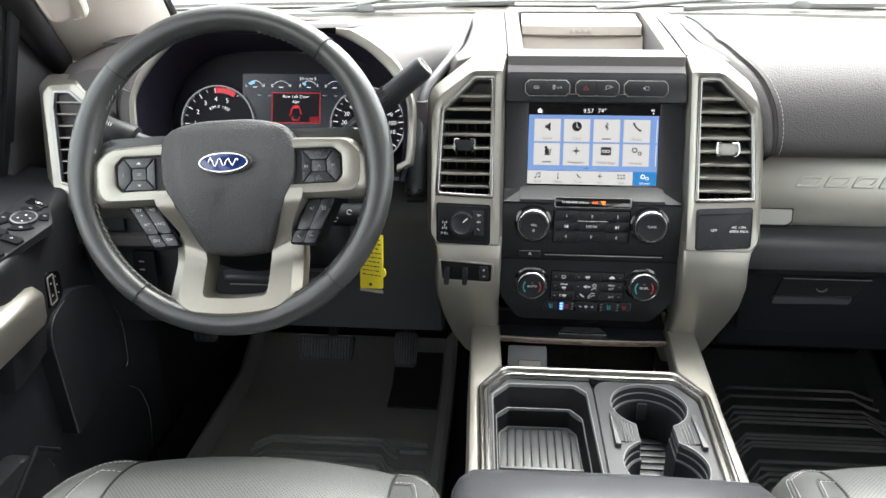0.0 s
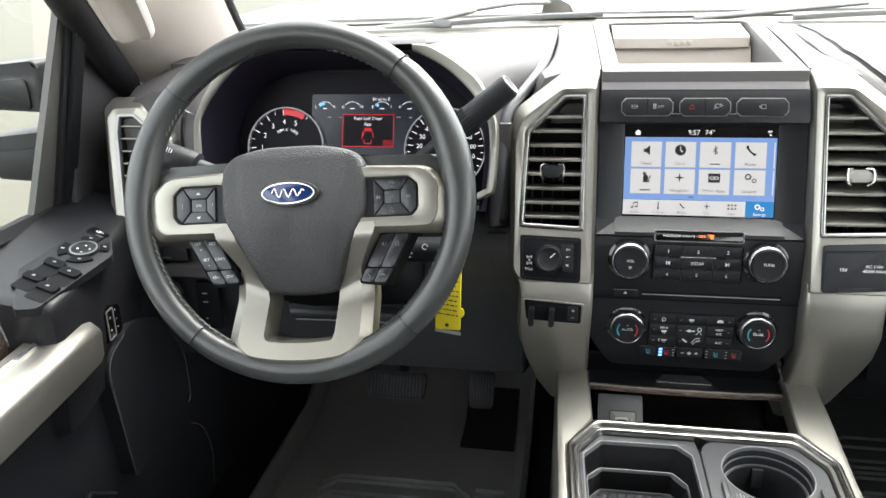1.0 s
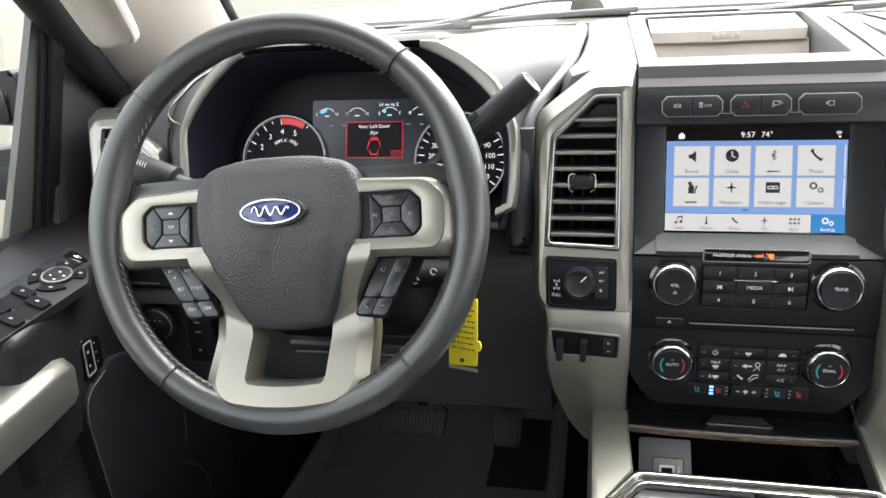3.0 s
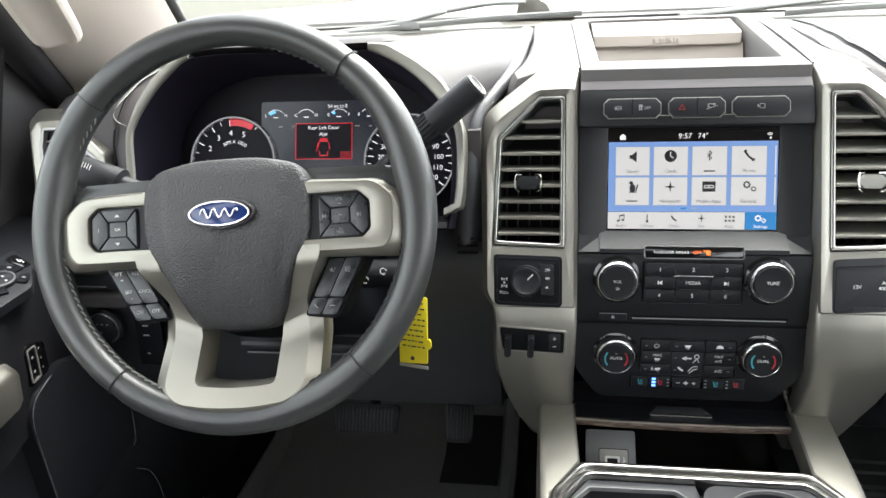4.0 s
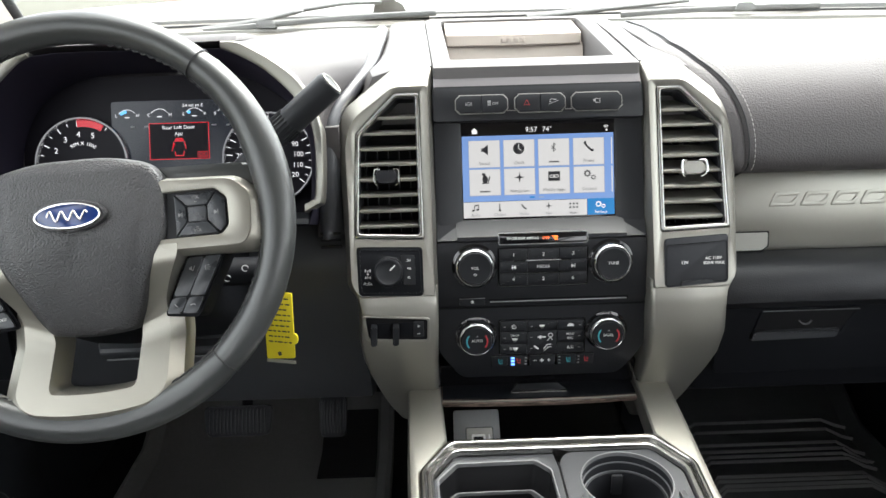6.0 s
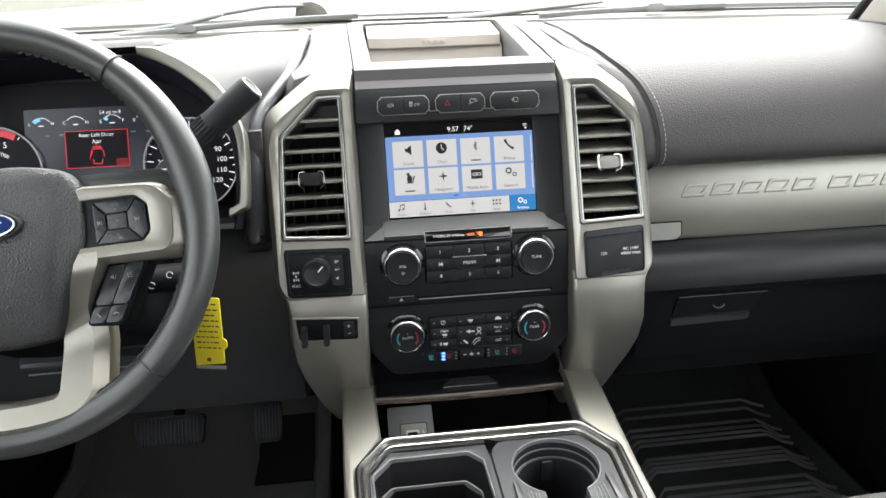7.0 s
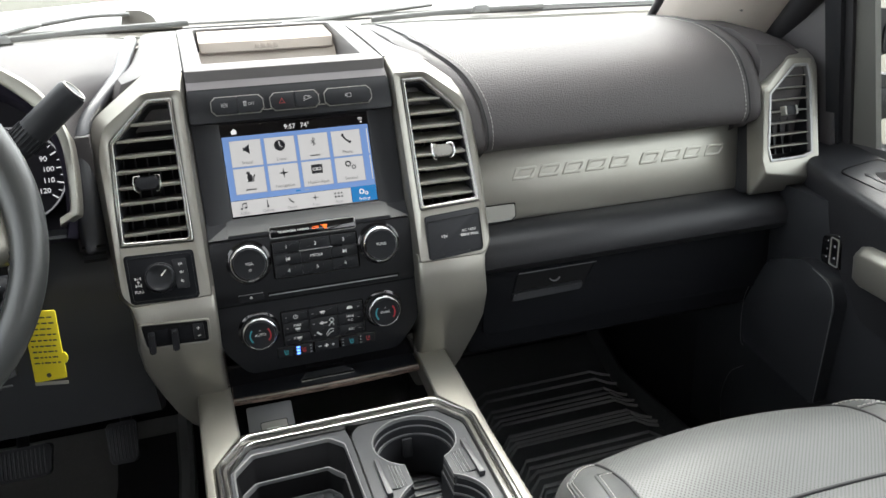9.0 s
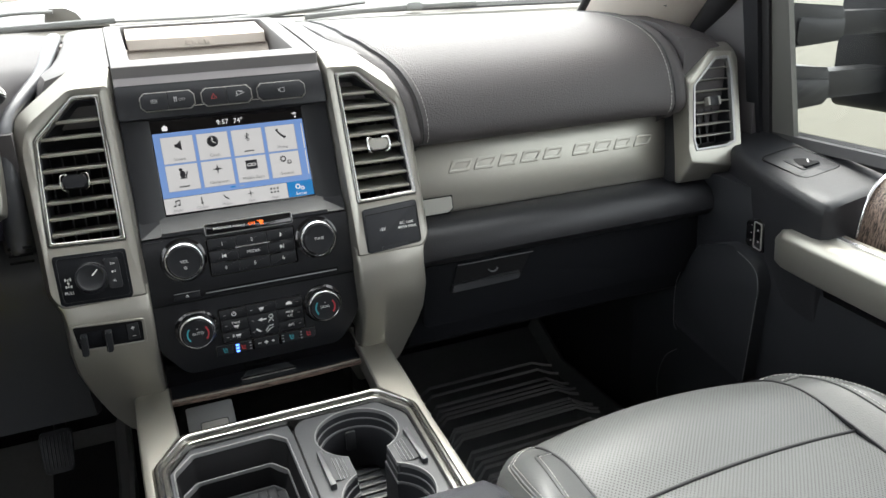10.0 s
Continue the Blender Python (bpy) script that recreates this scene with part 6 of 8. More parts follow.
    wave = [FW @ Vector((-0.017 + 0.034 * i / 30, 0.0035 + (0.0048 - 0.0016 * i / 30) * math.sin(i * 0.72), 0.0224)) for i in range(31)]
    part("badge_mark", sweep(wave, 0.0009), CHROME, pad, "plain pale wavy stroke")
    # silver spoke plates
    for s in (-1, 1):
        m = lambda pts: [(s * u, v) for u, v in pts]
        ro = [0.004, 0.008, 0.007, 0.007, 0.006, 0.006, 0.006]
        outer = rounded(m([(0.0735, 0.0305), (0.1405, 0.0275), (0.1625, 0.0085), (0.1620, -0.0285), (0.1520, -0.0405), (0.090, -0.0385), (0.0705, -0.0385)]), ro, 4)
        level = rounded(m([(0.0735, 0.0275), (0.1360, 0.0245), (0.1510, 0.0100), (0.1495, -0.0225), (0.1430, -0.0335), (0.090, -0.0330), (0.0705, -0.0330)]), ro, 4)
        inner = rounded(m([(0.0700, 0.0165), (0.1215, 0.0165), (0.1310, 0.008), (0.1310, -0.016), (0.1240, -0.0235), (0.100, -0.0235), (0.0700, -0.0235)]), 0.003, 4)
        sp = part("spoke_plate", ring(level, inner, FW, -0.012, 0.0110, 0.0010, 0.0100), SPOKE, wheel, "satin silver spoke plate")
        part("plate_edge", ring(outer, level, FW, -0.018, 0.0015, 0.0010, 0.0108), SPOKE, sp)
        part("spoke_back", slab(rounded(m([(0.05, 0.042), (0.150, 0.040), (0.166, 0.020), (0.166, -0.028), (0.150, -0.040), (0.05, -0.036)]), 0.008), FW, -0.030, -0.006, 0.004), RIM_LEATHER, wheel)
        part("keypad_well", slab(inner, FW, -0.010, 0.0045), FASCIA, sp)
        pad4 = (((0.0860, 0.0145), (0.1205, 0.0145), (0.1128, 0.0036), (0.0952, 0.0036)), ((0.1210, 0.0140), (0.1285, 0.007), (0.1285, -0.0145), (0.1228, -0.0210), (0.1130, -0.0098), (0.1130, 0.0028)),
                ((0.1215, -0.0218), (0.0858, -0.0218), (0.0950, -0.0107), (0.1122, -0.0107)), ((0.0850, -0.0210), (0.0850, 0.0138), (0.0944, 0.0030), (0.0944, -0.0100)))
        for poly in pad4:
            part("keypad_key", slab(m(list(poly)), FW, 0.0, 0.0078, 0.0010), KEY, sp)
        part("keypad_key", slab(rounded(m([(0.0958, 0.0028), (0.1116, 0.0028), (0.1116, -0.0098), (0.0958, -0.0098)]), 0.0008), FW, 0.0, 0.0068, 0.0008), KEY, sp)
        t = 0.0080
        for u, v in ((0.1035, 0.0090), (0.1035, -0.0165)):
            if s < 0:
                d = 1 if v > 0 else -1
                shapes([[(s * u - 0.0026, v - d * 0.0012), (s * u + 0.0026, v - d * 0.0012), (s * u, v + d * 0.0014)]], FW, t, MARK, sp, "arrow_symbol")
            else:
                letters("VOL", FW, u, v + (0.0016 if v > 0 else -0.0016), 0.0038, t, MARK_DIM, sp)
                shapes([rect(u - 0.0012, u + 0.0012, v - (0.0022 if v > 0 else -0.0014) - 0.0003, v - (0.0022 if v > 0 else -0.0014) + 0.0003)], FW, t, MARK_DIM, sp)
        for u, d in ((0.0895, -1), (0.1205, 1)):
            if s < 0:
                shapes([[(s * u - s * d * -0.0012, -0.0062), (s * u - s * d * -0.0012, -0.0010), (s * u + s * d * 0.0014, -0.0036)]], FW, t, MARK, sp, "arrow_symbol")
            else:
                shapes([[(u - 0.0018, -0.0056), (u - 0.0018, -0.0016), (u + 0.0010, -0.0036)], rect(u + 0.0012, u + 0.0018, -0.0056, -0.0016)], FW, t, MARK_DIM, sp, "seek_symbol")
        if s < 0:
            letters("OK", FW, s * 0.1037, -0.0036, 0.0042, 0.0070, MARK, sp)
        else:
            letters("M", FW, s * 0.1037, -0.0036, 0.0036, 0.0070, MARK_DIM, sp)
        # slanted lower keypad
        A, B, C, D = Vector((0.1200, -0.0388)), Vector((0.0885, -0.0388)), Vector((0.0630, -0.0888)), Vector((0.0920, -0.0905))
        FK = FW @ Matrix.Translation((-0.0055 if s < 0 else 0.0, 0.0025 if s < 0 else 0.0, -0.0155)) @ Matrix.Translation((s * 0.091, 0, 0)) @ Matrix.Rotation(radians(-7 * s), 4, "Y") @ Matrix.Translation((-s * 0.091, 0, 0))   # canted towards the hub
        low = part("lower_keypad", slab(rounded(m([tuple(A + Vector((0.003, 0.002))), tuple(B + Vector((-0.002, 0.002))), tuple(C + Vector((-0.003, -0.001))), tuple(D + Vector((0.001, -0.003)))]), 0.006), FK, -0.020, 0.003, 0.0005), SWITCH, wheel, "slanted black keypad")
        def at(a, b):
            return (A * (1 - a) + B * a) * (1 - b) + (D * (1 - a) + C * a) * b
        for a0, a1, b0, b1 in ((0.02, 0.48, 0.03, 0.68), (0.52, 0.98, 0.03, 0.68), (0.02, 0.48, 0.71, 0.98), (0.52, 0.98, 0.71, 0.98)):
            part("keypad_key", slab(rounded(m([tuple(at(a0, b0)), tuple(at(a1, b0)), tuple(at(a1, b1)), tuple(at(a0, b1))]), 0.002), FK, 0.002, 0.0066, 0.001), KEY, low)
        words = (("SET", 0.25, 0.14), ("+", 0.25, 0.26), ("RES", 0.75, 0.14), ("SET", 0.25, 0.47), ("-", 0.25, 0.58), ("CNCL", 0.75, 0.47), ("ON", 0.25, 0.84), ("OFF", 0.75, 0.84)) if s < 0 else ()
        for w, a, b in words:
            q = at(a, b)
            letters(w, FK, s * q.x, q.y, 0.0052 if w in "+-" else 0.0044, 0.0068, MARK, low)
        if s > 0:
            # muted speaker, voice, answer and hang-up keys
            p, q, e, g = at(0.75, 0.22), at(0.25, 0.22), at(0.75, 0.84), at(0.25, 0.84)
            shapes([[(p.x - 0.0022, p.y - 0.0010), (p.x - 0.0010, p.y - 0.0010), (p.x + 0.0004, p.y - 0.0022), (p.x + 0.0004, p.y + 0.0022), (p.x - 0.0010, p.y + 0.0010), (p.x - 0.0022, p.y + 0.0010)], stroke(p.x + 0.0010, p.y - 0.0022, p.x + 0.0032, p.y + 0.0022, 0.0006)], FK, 0.0068, MARK_DIM, low, "mute_symbol")
            shapes([stroke(q.x - 0.0024, q.y - 0.0024, q.x - 0.0024, q.y + 0.0022, 0.0010), stroke(q.x - 0.0010, q.y + 0.0014, q.x + 0.0014, q.y + 0.0024, 0.0007), stroke(q.x - 0.0010, q.y, q.x + 0.0020, q.y, 0.0007), stroke(q.x - 0.0010, q.y - 0.0014, q.x + 0.0014, q.y - 0.0024, 0.0007)], FK, 0.0068, MARK_DIM, low, "voice_symbol")
            shapes([arc_band(e.x + 0.0018, e.y + 0.0018, 0.0030, 0.0040, 190, 260, 8)], FK, 0.0068, MARK_DIM, low, "answer_symbol")
            shapes([arc_band(g.x, g.y - 0.0026, 0.0028, 0.0038, 45, 135, 8)], FK, 0.0068, MARK_DIM, low, "hang_up_symbol")
    # lower bow of the spokes, dished back towards the column
    def sunk(bm):
        back = FW.inverted()
        for q in bm.verts:
            p = back @ q.co
            k = min(1.0, max(0.0, (-0.036 - p.y) / 0.055))
            p.z -= 0.0284 * k * k * (3 - 2 * k) - 0.033 * min(1.0, max(0.0, (-0.105 - p.y) / 0.060))
            q.co = FW @ p
        return bm
    def bow(pts, radii):
        return rounded([(-u, v) for u, v in pts] + [(u, v) for u, v in pts[::-1]], radii + radii[::-1], 5)
    outer = bow([(0.0880, -0.0262), (0.0868, -0.0390), (0.0735, -0.0600), (0.0675, -0.0720), (0.0750, -0.0810), (0.0765, -0.1530), (0.0570, -0.1685), (0.022, -0.1735)], [0.0015, 0.008, 0.02, 0.004, 0.004, 0.012, 0.012, 0.02])
    level = bow([(0.0860, -0.0275), (0.0845, -0.0385), (0.0712, -0.0610), (0.0640, -0.0750), (0.0640, -0.0900), (0.0650, -0.1480), (0.0510, -0.1605), (0.020, -0.1650)], [0.0015, 0.008, 0.02, 0.006, 0.006, 0.010, 0.012, 0.02])
    inner = bow([(0.0660, -0.0275), (0.0640, -0.040), (0.0480, -0.072), (0.0410, -0.0900), (0.0385, -0.1000), (0.0378, -0.1425), (0.0345, -0.1468), (0.014, -0.1490)], [0.0015, 0.008, 0.02, 0.006, 0.006, 0.004, 0.004, 0.01])
    sill = bow([(0.0640, -0.0275), (0.0610, -0.040), (0.0450, -0.072), (0.0380, -0.0900), (0.0350, -0.1000), (0.0340, -0.1405), (0.0310, -0.1440), (0.014, -0.1462)], [0.0015, 0.008, 0.02, 0.006, 0.006, 0.004, 0.004, 0.01])
    outer, level, inner, sill = dense([outer, level, inner, sill])
    lb = part("lower_bow", sunk(ring(level, inner, FW, -0.020, 0.0114, 0, 0.0100)), SPOKE, wheel, "satin silver lower bow")
    part("bow_edge", sunk(ring(outer, level, FW, -0.024, 0.0040, 0, 0.0112)), SPOKE, lb)
    part("bow_inner_edge", sunk(ring(inner, sill, FW, -0.022, 0.0098, 0, -0.0030)), SPOKE, lb)


steering_wheel()
column = thing("steering_column", (-0.433, -0.06, 0.55), "black steering column shroud with stalks and shift lever", "steering column")


def steering_column():
    loops = []
    for n, a, b, dv in ((-0.035, 0.060, 0.060, -0.020), (-0.050, 0.075, 0.068, -0.022), (-0.10, 0.085, 0.072, -0.030), (-0.17, 0.090, 0.075, -0.040), (-0.24, 0.090, 0.072, -0.050)):
        loops.append([FW @ Vector((u, v + dv, n)) for u, v in rounded([(-a, -b), (a, -b), (a, b), (-a, b)], 0.03, 5)])
    part("shroud", loft(loops), SWITCH, column)
    a, b = FW @ Vector((-0.070, 0.020, -0.062)), FW @ Vector((-0.198, 0.072, -0.048))
    d = b - a
    st = part("stalk", sweep([a + d * t for t in (0, 0.25, 0.5, 0.52, 0.97, 1.0)], lambda t: oval(0, 0, *((0.0105, 0.0105) if t < 0.45 else (0.0165, 0.0165) if t < 0.99 else (0.0140, 0.0140)), 20)), BLACK, column, "black indicator stalk with white marks")
    G = tilted(tuple(a + d * 0.78), 30) @ Matrix.Rotation(radians(-20), 4, "Z")
    letters("0", G, -0.004, -0.004, 0.008, 0.0172, MARK, st)
    shapes([stroke(-0.020, 0.001, -0.013, 0.001, 0.0010)] + [stroke(0.003 + i * 0.003, 0.004, 0.003 + i * 0.003, 0.009, 0.0008) for i in range(4)], G, 0.0164, MARK, st)
    # shift lever
    a, b = Vector((-0.375, -0.040, 0.640)), Vector((-0.2252, -0.046, 0.765))
    d = b - a
    lv = part("shift_lever", sweep([a + d * t for t in (0, 0.2, 0.50, 0.56, 0.58, 0.74, 0.98, 1.0)], lambda t: oval(0, 0, *((0.0095,) * 2 if t < 0.3 else (0.0135,) * 2 if t < 0.5 else (0.0150,) * 2 if t < 0.95 else (0.0138,) * 2), 24)), BLACK, column, "black column shift lever with knurled collar")
    q = a + d * 0.62
    dn = d.normalized()
    side = dn.orthogonal().normalized()
    for i in range(22):
        w = Matrix.Rotation(2 * math.pi * i / 22, 3, dn) @ side
        part("knurl", sweep([q + w * 0.0152, q + dn * 0.016 + w * 0.0152], 0.0010), BUTTON, lv)
    part("end_cap", sweep([b, b + dn * 0.0012], 0.0118), BUTTON, lv)
    up = dn.cross(side)
    loop = [b + dn * 0.0012 + (side * math.cos(i * math.pi / 14) + up * math.sin(i * math.pi / 14)) * 0.0116 for i in range(28)]
    part("cap_rim", sweep(loop, 0.0010, closed=True), SILVER, lv)
    # wiper and tilt switch on the right
    a, b = FW @ Vector((0.060, -0.052, -0.095)), FW @ Vector((0.140, -0.055, -0.105))
    sw = part("ignition_barrel", sweep([a + (b - a) * t for t in (0, 0.45, 0.5, 1.0)], lambda t: oval(0, 0, 0.017, 0.014, 20)), SWITCH, column, "black ignition barrel with white symbols")
    G = FW @ Matrix.Translation((0.116, -0.052, -0.0800))
    for u, v in ((-0.012, 0.009), (0.004, 0.0), (-0.014, -0.008)):
        arc_strip(G, u, v, 0.0026, 0.0034, 0, 300, 0.0, MARK, sw, "symbol", 0.0004, 12)
    shapes([stroke(-0.026, 0.0, -0.022, 0.003, 0.0012), stroke(-0.026, 0.0, -0.022, -0.003, 0.0012)], G, 0.0, MARK, sw)


steering_column()


def key_tag():
    T = tilted((-0.2935, -0.100, 0.507), 6, -14)
    tag = thing("key_tag", (-0.2935, -0.1, 0.46), "yellow plastic dealer tag with printed lines hanging from the ignition", "key tag")
    o = [(-0.0190, -0.030), (0.0150, -0.024), (0.0175, 0.045), (0.004, 0.048), (-0.0170, 0.010)]
    o = [(-0.0175, -0.030), (0.0155, -0.0265), (0.0155, 0.048), (-0.0175, 0.048)]
    part("card", slab(rounded(o, 0.002, 2), T, -0.0008, 0.0008, 0.0003), TAG, tag)
    part("eyelet", slab(oval(-0.002, -0.0225, 0.0024, 0.0024, 16), T, 0.0006, 0.0012), INK, tag)
    part("side_clip", slab(oval(0.0165, -0.004, 0.0035, 0.0060, 16), T, -0.001, 0.0012), TAG, tag)
    part("sleeve_edge", slab(rect(-0.0178, 0.0158, -0.0335, -0.0300), T, -0.0006, 0.0006), SILVER_DARK, tag)
    rng = random.Random(4)
    cells = []
    for r in range(9):
        v = 0.040 - r * 0.0062
        u = -0.014
        while u < 0.010:
            w = rng.uniform(0.002, 0.006)
            cells.append((u, min(0.0125, u + w), v, v + 0.0016))
            u += w + rng.uniform(0.001, 0.002)
    bars(cells, T, 0.0008, INK, tag, "print_line", 0.0001)
    part("cord", sweep(smooth_line([T @ Vector(p) for p in ((0.0, 0.048, 0), (-0.004, 0.060, -0.003), (-0.012, 0.072, 0.0))], 5), 0.0012), SEAL, tag)


key_tag()


# ---- centre console ----
console = thing("center_console", (0, -0.25, 0.0), "silver and black centre console with cup holders and chrome rim", "center console")


def centre_console():
    z = 0.375
    c_out = [(-0.1355, -0.42), (-0.1475, -0.172), (-0.116, -0.121), (0.116, -0.121), (0.1475, -0.172), (0.1355, -0.42)]
    c_mid = [(-0.1285, -0.42), (-0.1405, -0.1735), (-0.1125, -0.1285), (0.1125, -0.1285), (0.1405, -0.1735), (0.1285, -0.42)]
    c_in = [(-0.1220, -0.42), (-0.1335, -0.1755), (-0.109, -0.1360), (0.109, -0.1360), (0.1335, -0.1755), (0.1220, -0.42)]
    r = [0.001, 0.008, 0.008, 0.008, 0.008, 0.001]
    O, Mi, I = rounded(c_out, r, 4), rounded(c_mid, r, 4), rounded(c_in, r, 4)
    part("chrome_rim", ring(O, Mi, FLAT, z - 0.02, z + 0.004, 0.0030, seg=4), SATIN_CHROME, console, "stepped satin chrome rim")
    part("chrome_step", ring(Mi, I, FLAT, z - 0.02, z - 0.0005, 0.0012), SATIN_CHROME, console)
    # silver side rails running up to the stack
    for s in (-1, 1):
        rows = []
        for y, zt, xi, xo in ((-0.44, z - 0.003, 0.1350, 0.150), (-0.20, z - 0.002, 0.1465, 0.1575), (-0.172, z - 0.001, 0.1475, 0.159), (-0.121, z + 0.003, 0.1170, 0.1605), (-0.08, z + 0.006, 0.1190, 0.1615), (0.0, z + 0.012, 0.1225, 0.1625), (0.04, z + 0.018, 0.1235, 0.162)):
            rows.append([Vector((s * xi, y, zt - 0.03)), Vector((s * xi, y, zt - 0.002)), Vector((s * (xi + 0.002), y, zt)), Vector((s * (xo - 0.006), y, zt)), Vector((s * (xo - 0.0015), y, zt - 0.002)), Vector((s * xo, y, zt - 0.007)), Vector((s * (xo + 0.003), y, zt - 0.06)), Vector((s * (xo + 0.003), y, zt - 0.10))])
        part("side_rail", loft(rows), SILVER, console, "satin silver side rail")
        seam = [Vector((s * x, y, zz)) for x, y, zz in ((0.1220, -0.0215, 0.3875), (0.1450, -0.0235, 0.3870), (0.1580, -0.0235, 0.3860), (0.1632, -0.0200, 0.3800), (0.1660, -0.0100, 0.3500))]
        part("trim_gap", sweep(smooth_line(seam, 4), 0.0013), SEAL, console)
        part("side_panel", loft([[Vector((s * 0.120, y, 0.30)), Vector((s * x, y, 0.31)), Vector((s * (x + 0.006), y, 0.0)), Vector((s * 0.120, y, 0.0))] for y, x in ((-0.80, 0.150), (-0.40, 0.154), (0.10, 0.166))]), BLACK, console)
    # moulded insert with bin and cup holders
    T = 0.3665
    rim = rounded([(-0.1230, -0.345), (-0.1290, -0.175), (-0.1090, -0.1485), (-0.0200, -0.1470), (-0.0050, -0.164), (-0.0010, -0.345)], 0.003, 3)
    part("insert_left", ring(rounded([(-0.1215, -0.45), (-0.1330, -0.176), (-0.1088, -0.1370), (0.0000, -0.1370), (0.0040, -0.176), (0.0040, -0.45)], 0.002, 3), rim, FLAT, 0.345, T, 0.0012), INSERT, console)
    step = rounded([(-0.1185, -0.335), (-0.1235, -0.180), (-0.1085, -0.1630), (-0.0255, -0.1620), (-0.0105, -0.182), (-0.0075, -0.335)], 0.003, 3)
    low = rounded([(-0.1150, -0.330), (-0.1190, -0.183), (-0.1075, -0.1680), (-0.0270, -0.1675), (-0.0165, -0.181), (-0.0125, -0.330)], 0.003, 3)
    shrink = lambda pts, k: [(p[0] + k * (1 if p[0] < -0.066 else -1), p[1] - k * (1 if p[1] > -0.25 else -1)) for p in pts]
    # pale rims and lips draw in the light that the bevels catch
    part("bin_rim", ring(rim, shrink(rim, 0.0016), FLAT, T - 0.006, T + 0.0008, 0.0005), EDGE, console)
    # near-black bin walls: the shade inside the bin is put into their colour
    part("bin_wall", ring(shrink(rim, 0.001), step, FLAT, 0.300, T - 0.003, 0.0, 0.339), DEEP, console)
    part("bin_step", ring(step, shrink(step, 0.0014), FLAT, 0.330, 0.3395, 0.0004), EDGE, console)
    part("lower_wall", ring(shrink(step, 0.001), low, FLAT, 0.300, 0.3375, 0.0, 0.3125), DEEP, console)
    part("floor_rim", ring(low, shrink(low, 0.0013), FLAT, 0.300, 0.3130, 0.0004), EDGE, console)
    floor_out = [p for p in shrink(low, 0.001)]
    part("bin_floor", slab(floor_out, FLAT, 0.285, 0.3085), BLACK, console)
    for i in range(10):
        x = -0.1175 + i * 0.0102
        part("mat_rib", slab(rect(x, x + 0.0093, -0.2500, -0.1705 - (0.008 if i in (0, 9) else 0.0), 0.0008, 2), FLAT, 0.306, 0.3112, 0.0008), INSERT, console)
    part("bin_lip", slab(rect(-0.1185, -0.0125, -0.2560, -0.2515, 0.001, 2), FLAT, 0.30, 0.3150, 0.0012), EDGE, console)
    # cup holder half: plate with two joined round wells
    CX, C1, C2 = 0.0695, -0.1880, -0.3040
    def well(k):
        pts, rr = [], 0.0475 + k
        for c, a0 in ((C1, -62), (C2, 118)):
            for i in range(41):
                a = radians(a0 + 304 * i / 40)
                pts.append((CX + rr * math.cos(a), c + rr * math.sin(a)))
        return pts
    W0 = well(0.0)
    ob = rounded([(0.1215, -0.45), (0.1325, -0.176), (0.1088, -0.137), (0.0150, -0.137), (0.0045, -0.152), (0.0045, -0.45)], [0.002, 0.006, 0.006, 0.01, 0.01, 0.002], 4)
    bm = bmesh.new()
    outer_v = [bm.verts.new((x, y, T + 0.0015)) for x, y in ob]
    inner_v = [bm.verts.new((x, y, T + 0.0015)) for x, y in W0]
    ring_e = [bm.edges.new((v[i], v[(i + 1) % len(v)])) for v in (outer_v, inner_v) for i in range(len(v))]
    bmesh.ops.triangle_fill(bm, use_beauty=True, use_dissolve=False, edges=ring_e)
    skirt = bmesh.ops.extrude_edge_only(bm, edges=ring_e)
    for v in skirt["geom"]:
        if isinstance(v, bmesh.types.BMVert):
            v.co.z -= 0.012
    cup = part("cup_holder", bm, INSERT, console, "grey moulded double cup holder")
    # pale and black steps colour in lit edges and shaded walls
    for k0, k1, za, zb, mt in ((0.0006, -0.0008, 0.358, T + 0.0022, EDGE), (0.0, -0.0014, 0.346, 0.3640, BLACK), (-0.0006, -0.0022, 0.350, 0.3570, EDGE), (-0.001, -0.0026, 0.340, 0.3555, BLACK), (-0.002, -0.0038, 0.340, 0.3465, EDGE), (-0.0026, -0.006, 0.292, 0.3455, BLACK)):
        part("well_step", ring(well(k0), well(k1), FLAT, za, zb, 0.0003), mt, cup)
    part("well_floor", slab(well(-0.003), FLAT, 0.280, 0.288), BLACK, cup)
    for j in range(15):
        y = -0.345 + j * 0.0130
        k = 0.030 if abs(y - C1) < 0.036 or abs(y - C2) < 0.036 else 0.016
        part("floor_rib", slab(rect(CX - k, CX + k, y, y + 0.0095, 0.001, 2), FLAT, 0.286, 0.2905, 0.0008), INSERT, cup)
    for s in (-1, 1):
        g = part("grip_wing", loft([[Vector((CX + s * a, y, zz)) for a, zz in ((0.0475, T + 0.0040), (0.0225, T - 0.0008), (0.0225, 0.350), (0.0475, 0.352))] for y in (-0.2270, -0.2325, -0.2595, -0.2650)]), INSERT, cup, "ribbed grip between the wells")
        for i in range(5):
            a = 0.0255 + i * 0.0036
            zz = T - 0.0008 + (a - 0.0225) * 0.192
            part("grip_rib", loft([[Vector((CX + s * (a - 0.0011), y, zz)), Vector((CX + s * a, y, zz + 0.0016)), Vector((CX + s * (a + 0.0011), y, zz + 0.0004))] for y in (-0.2300 + 0.0010 * i, -0.2620 - 0.0010 * i)]), EDGE, g)
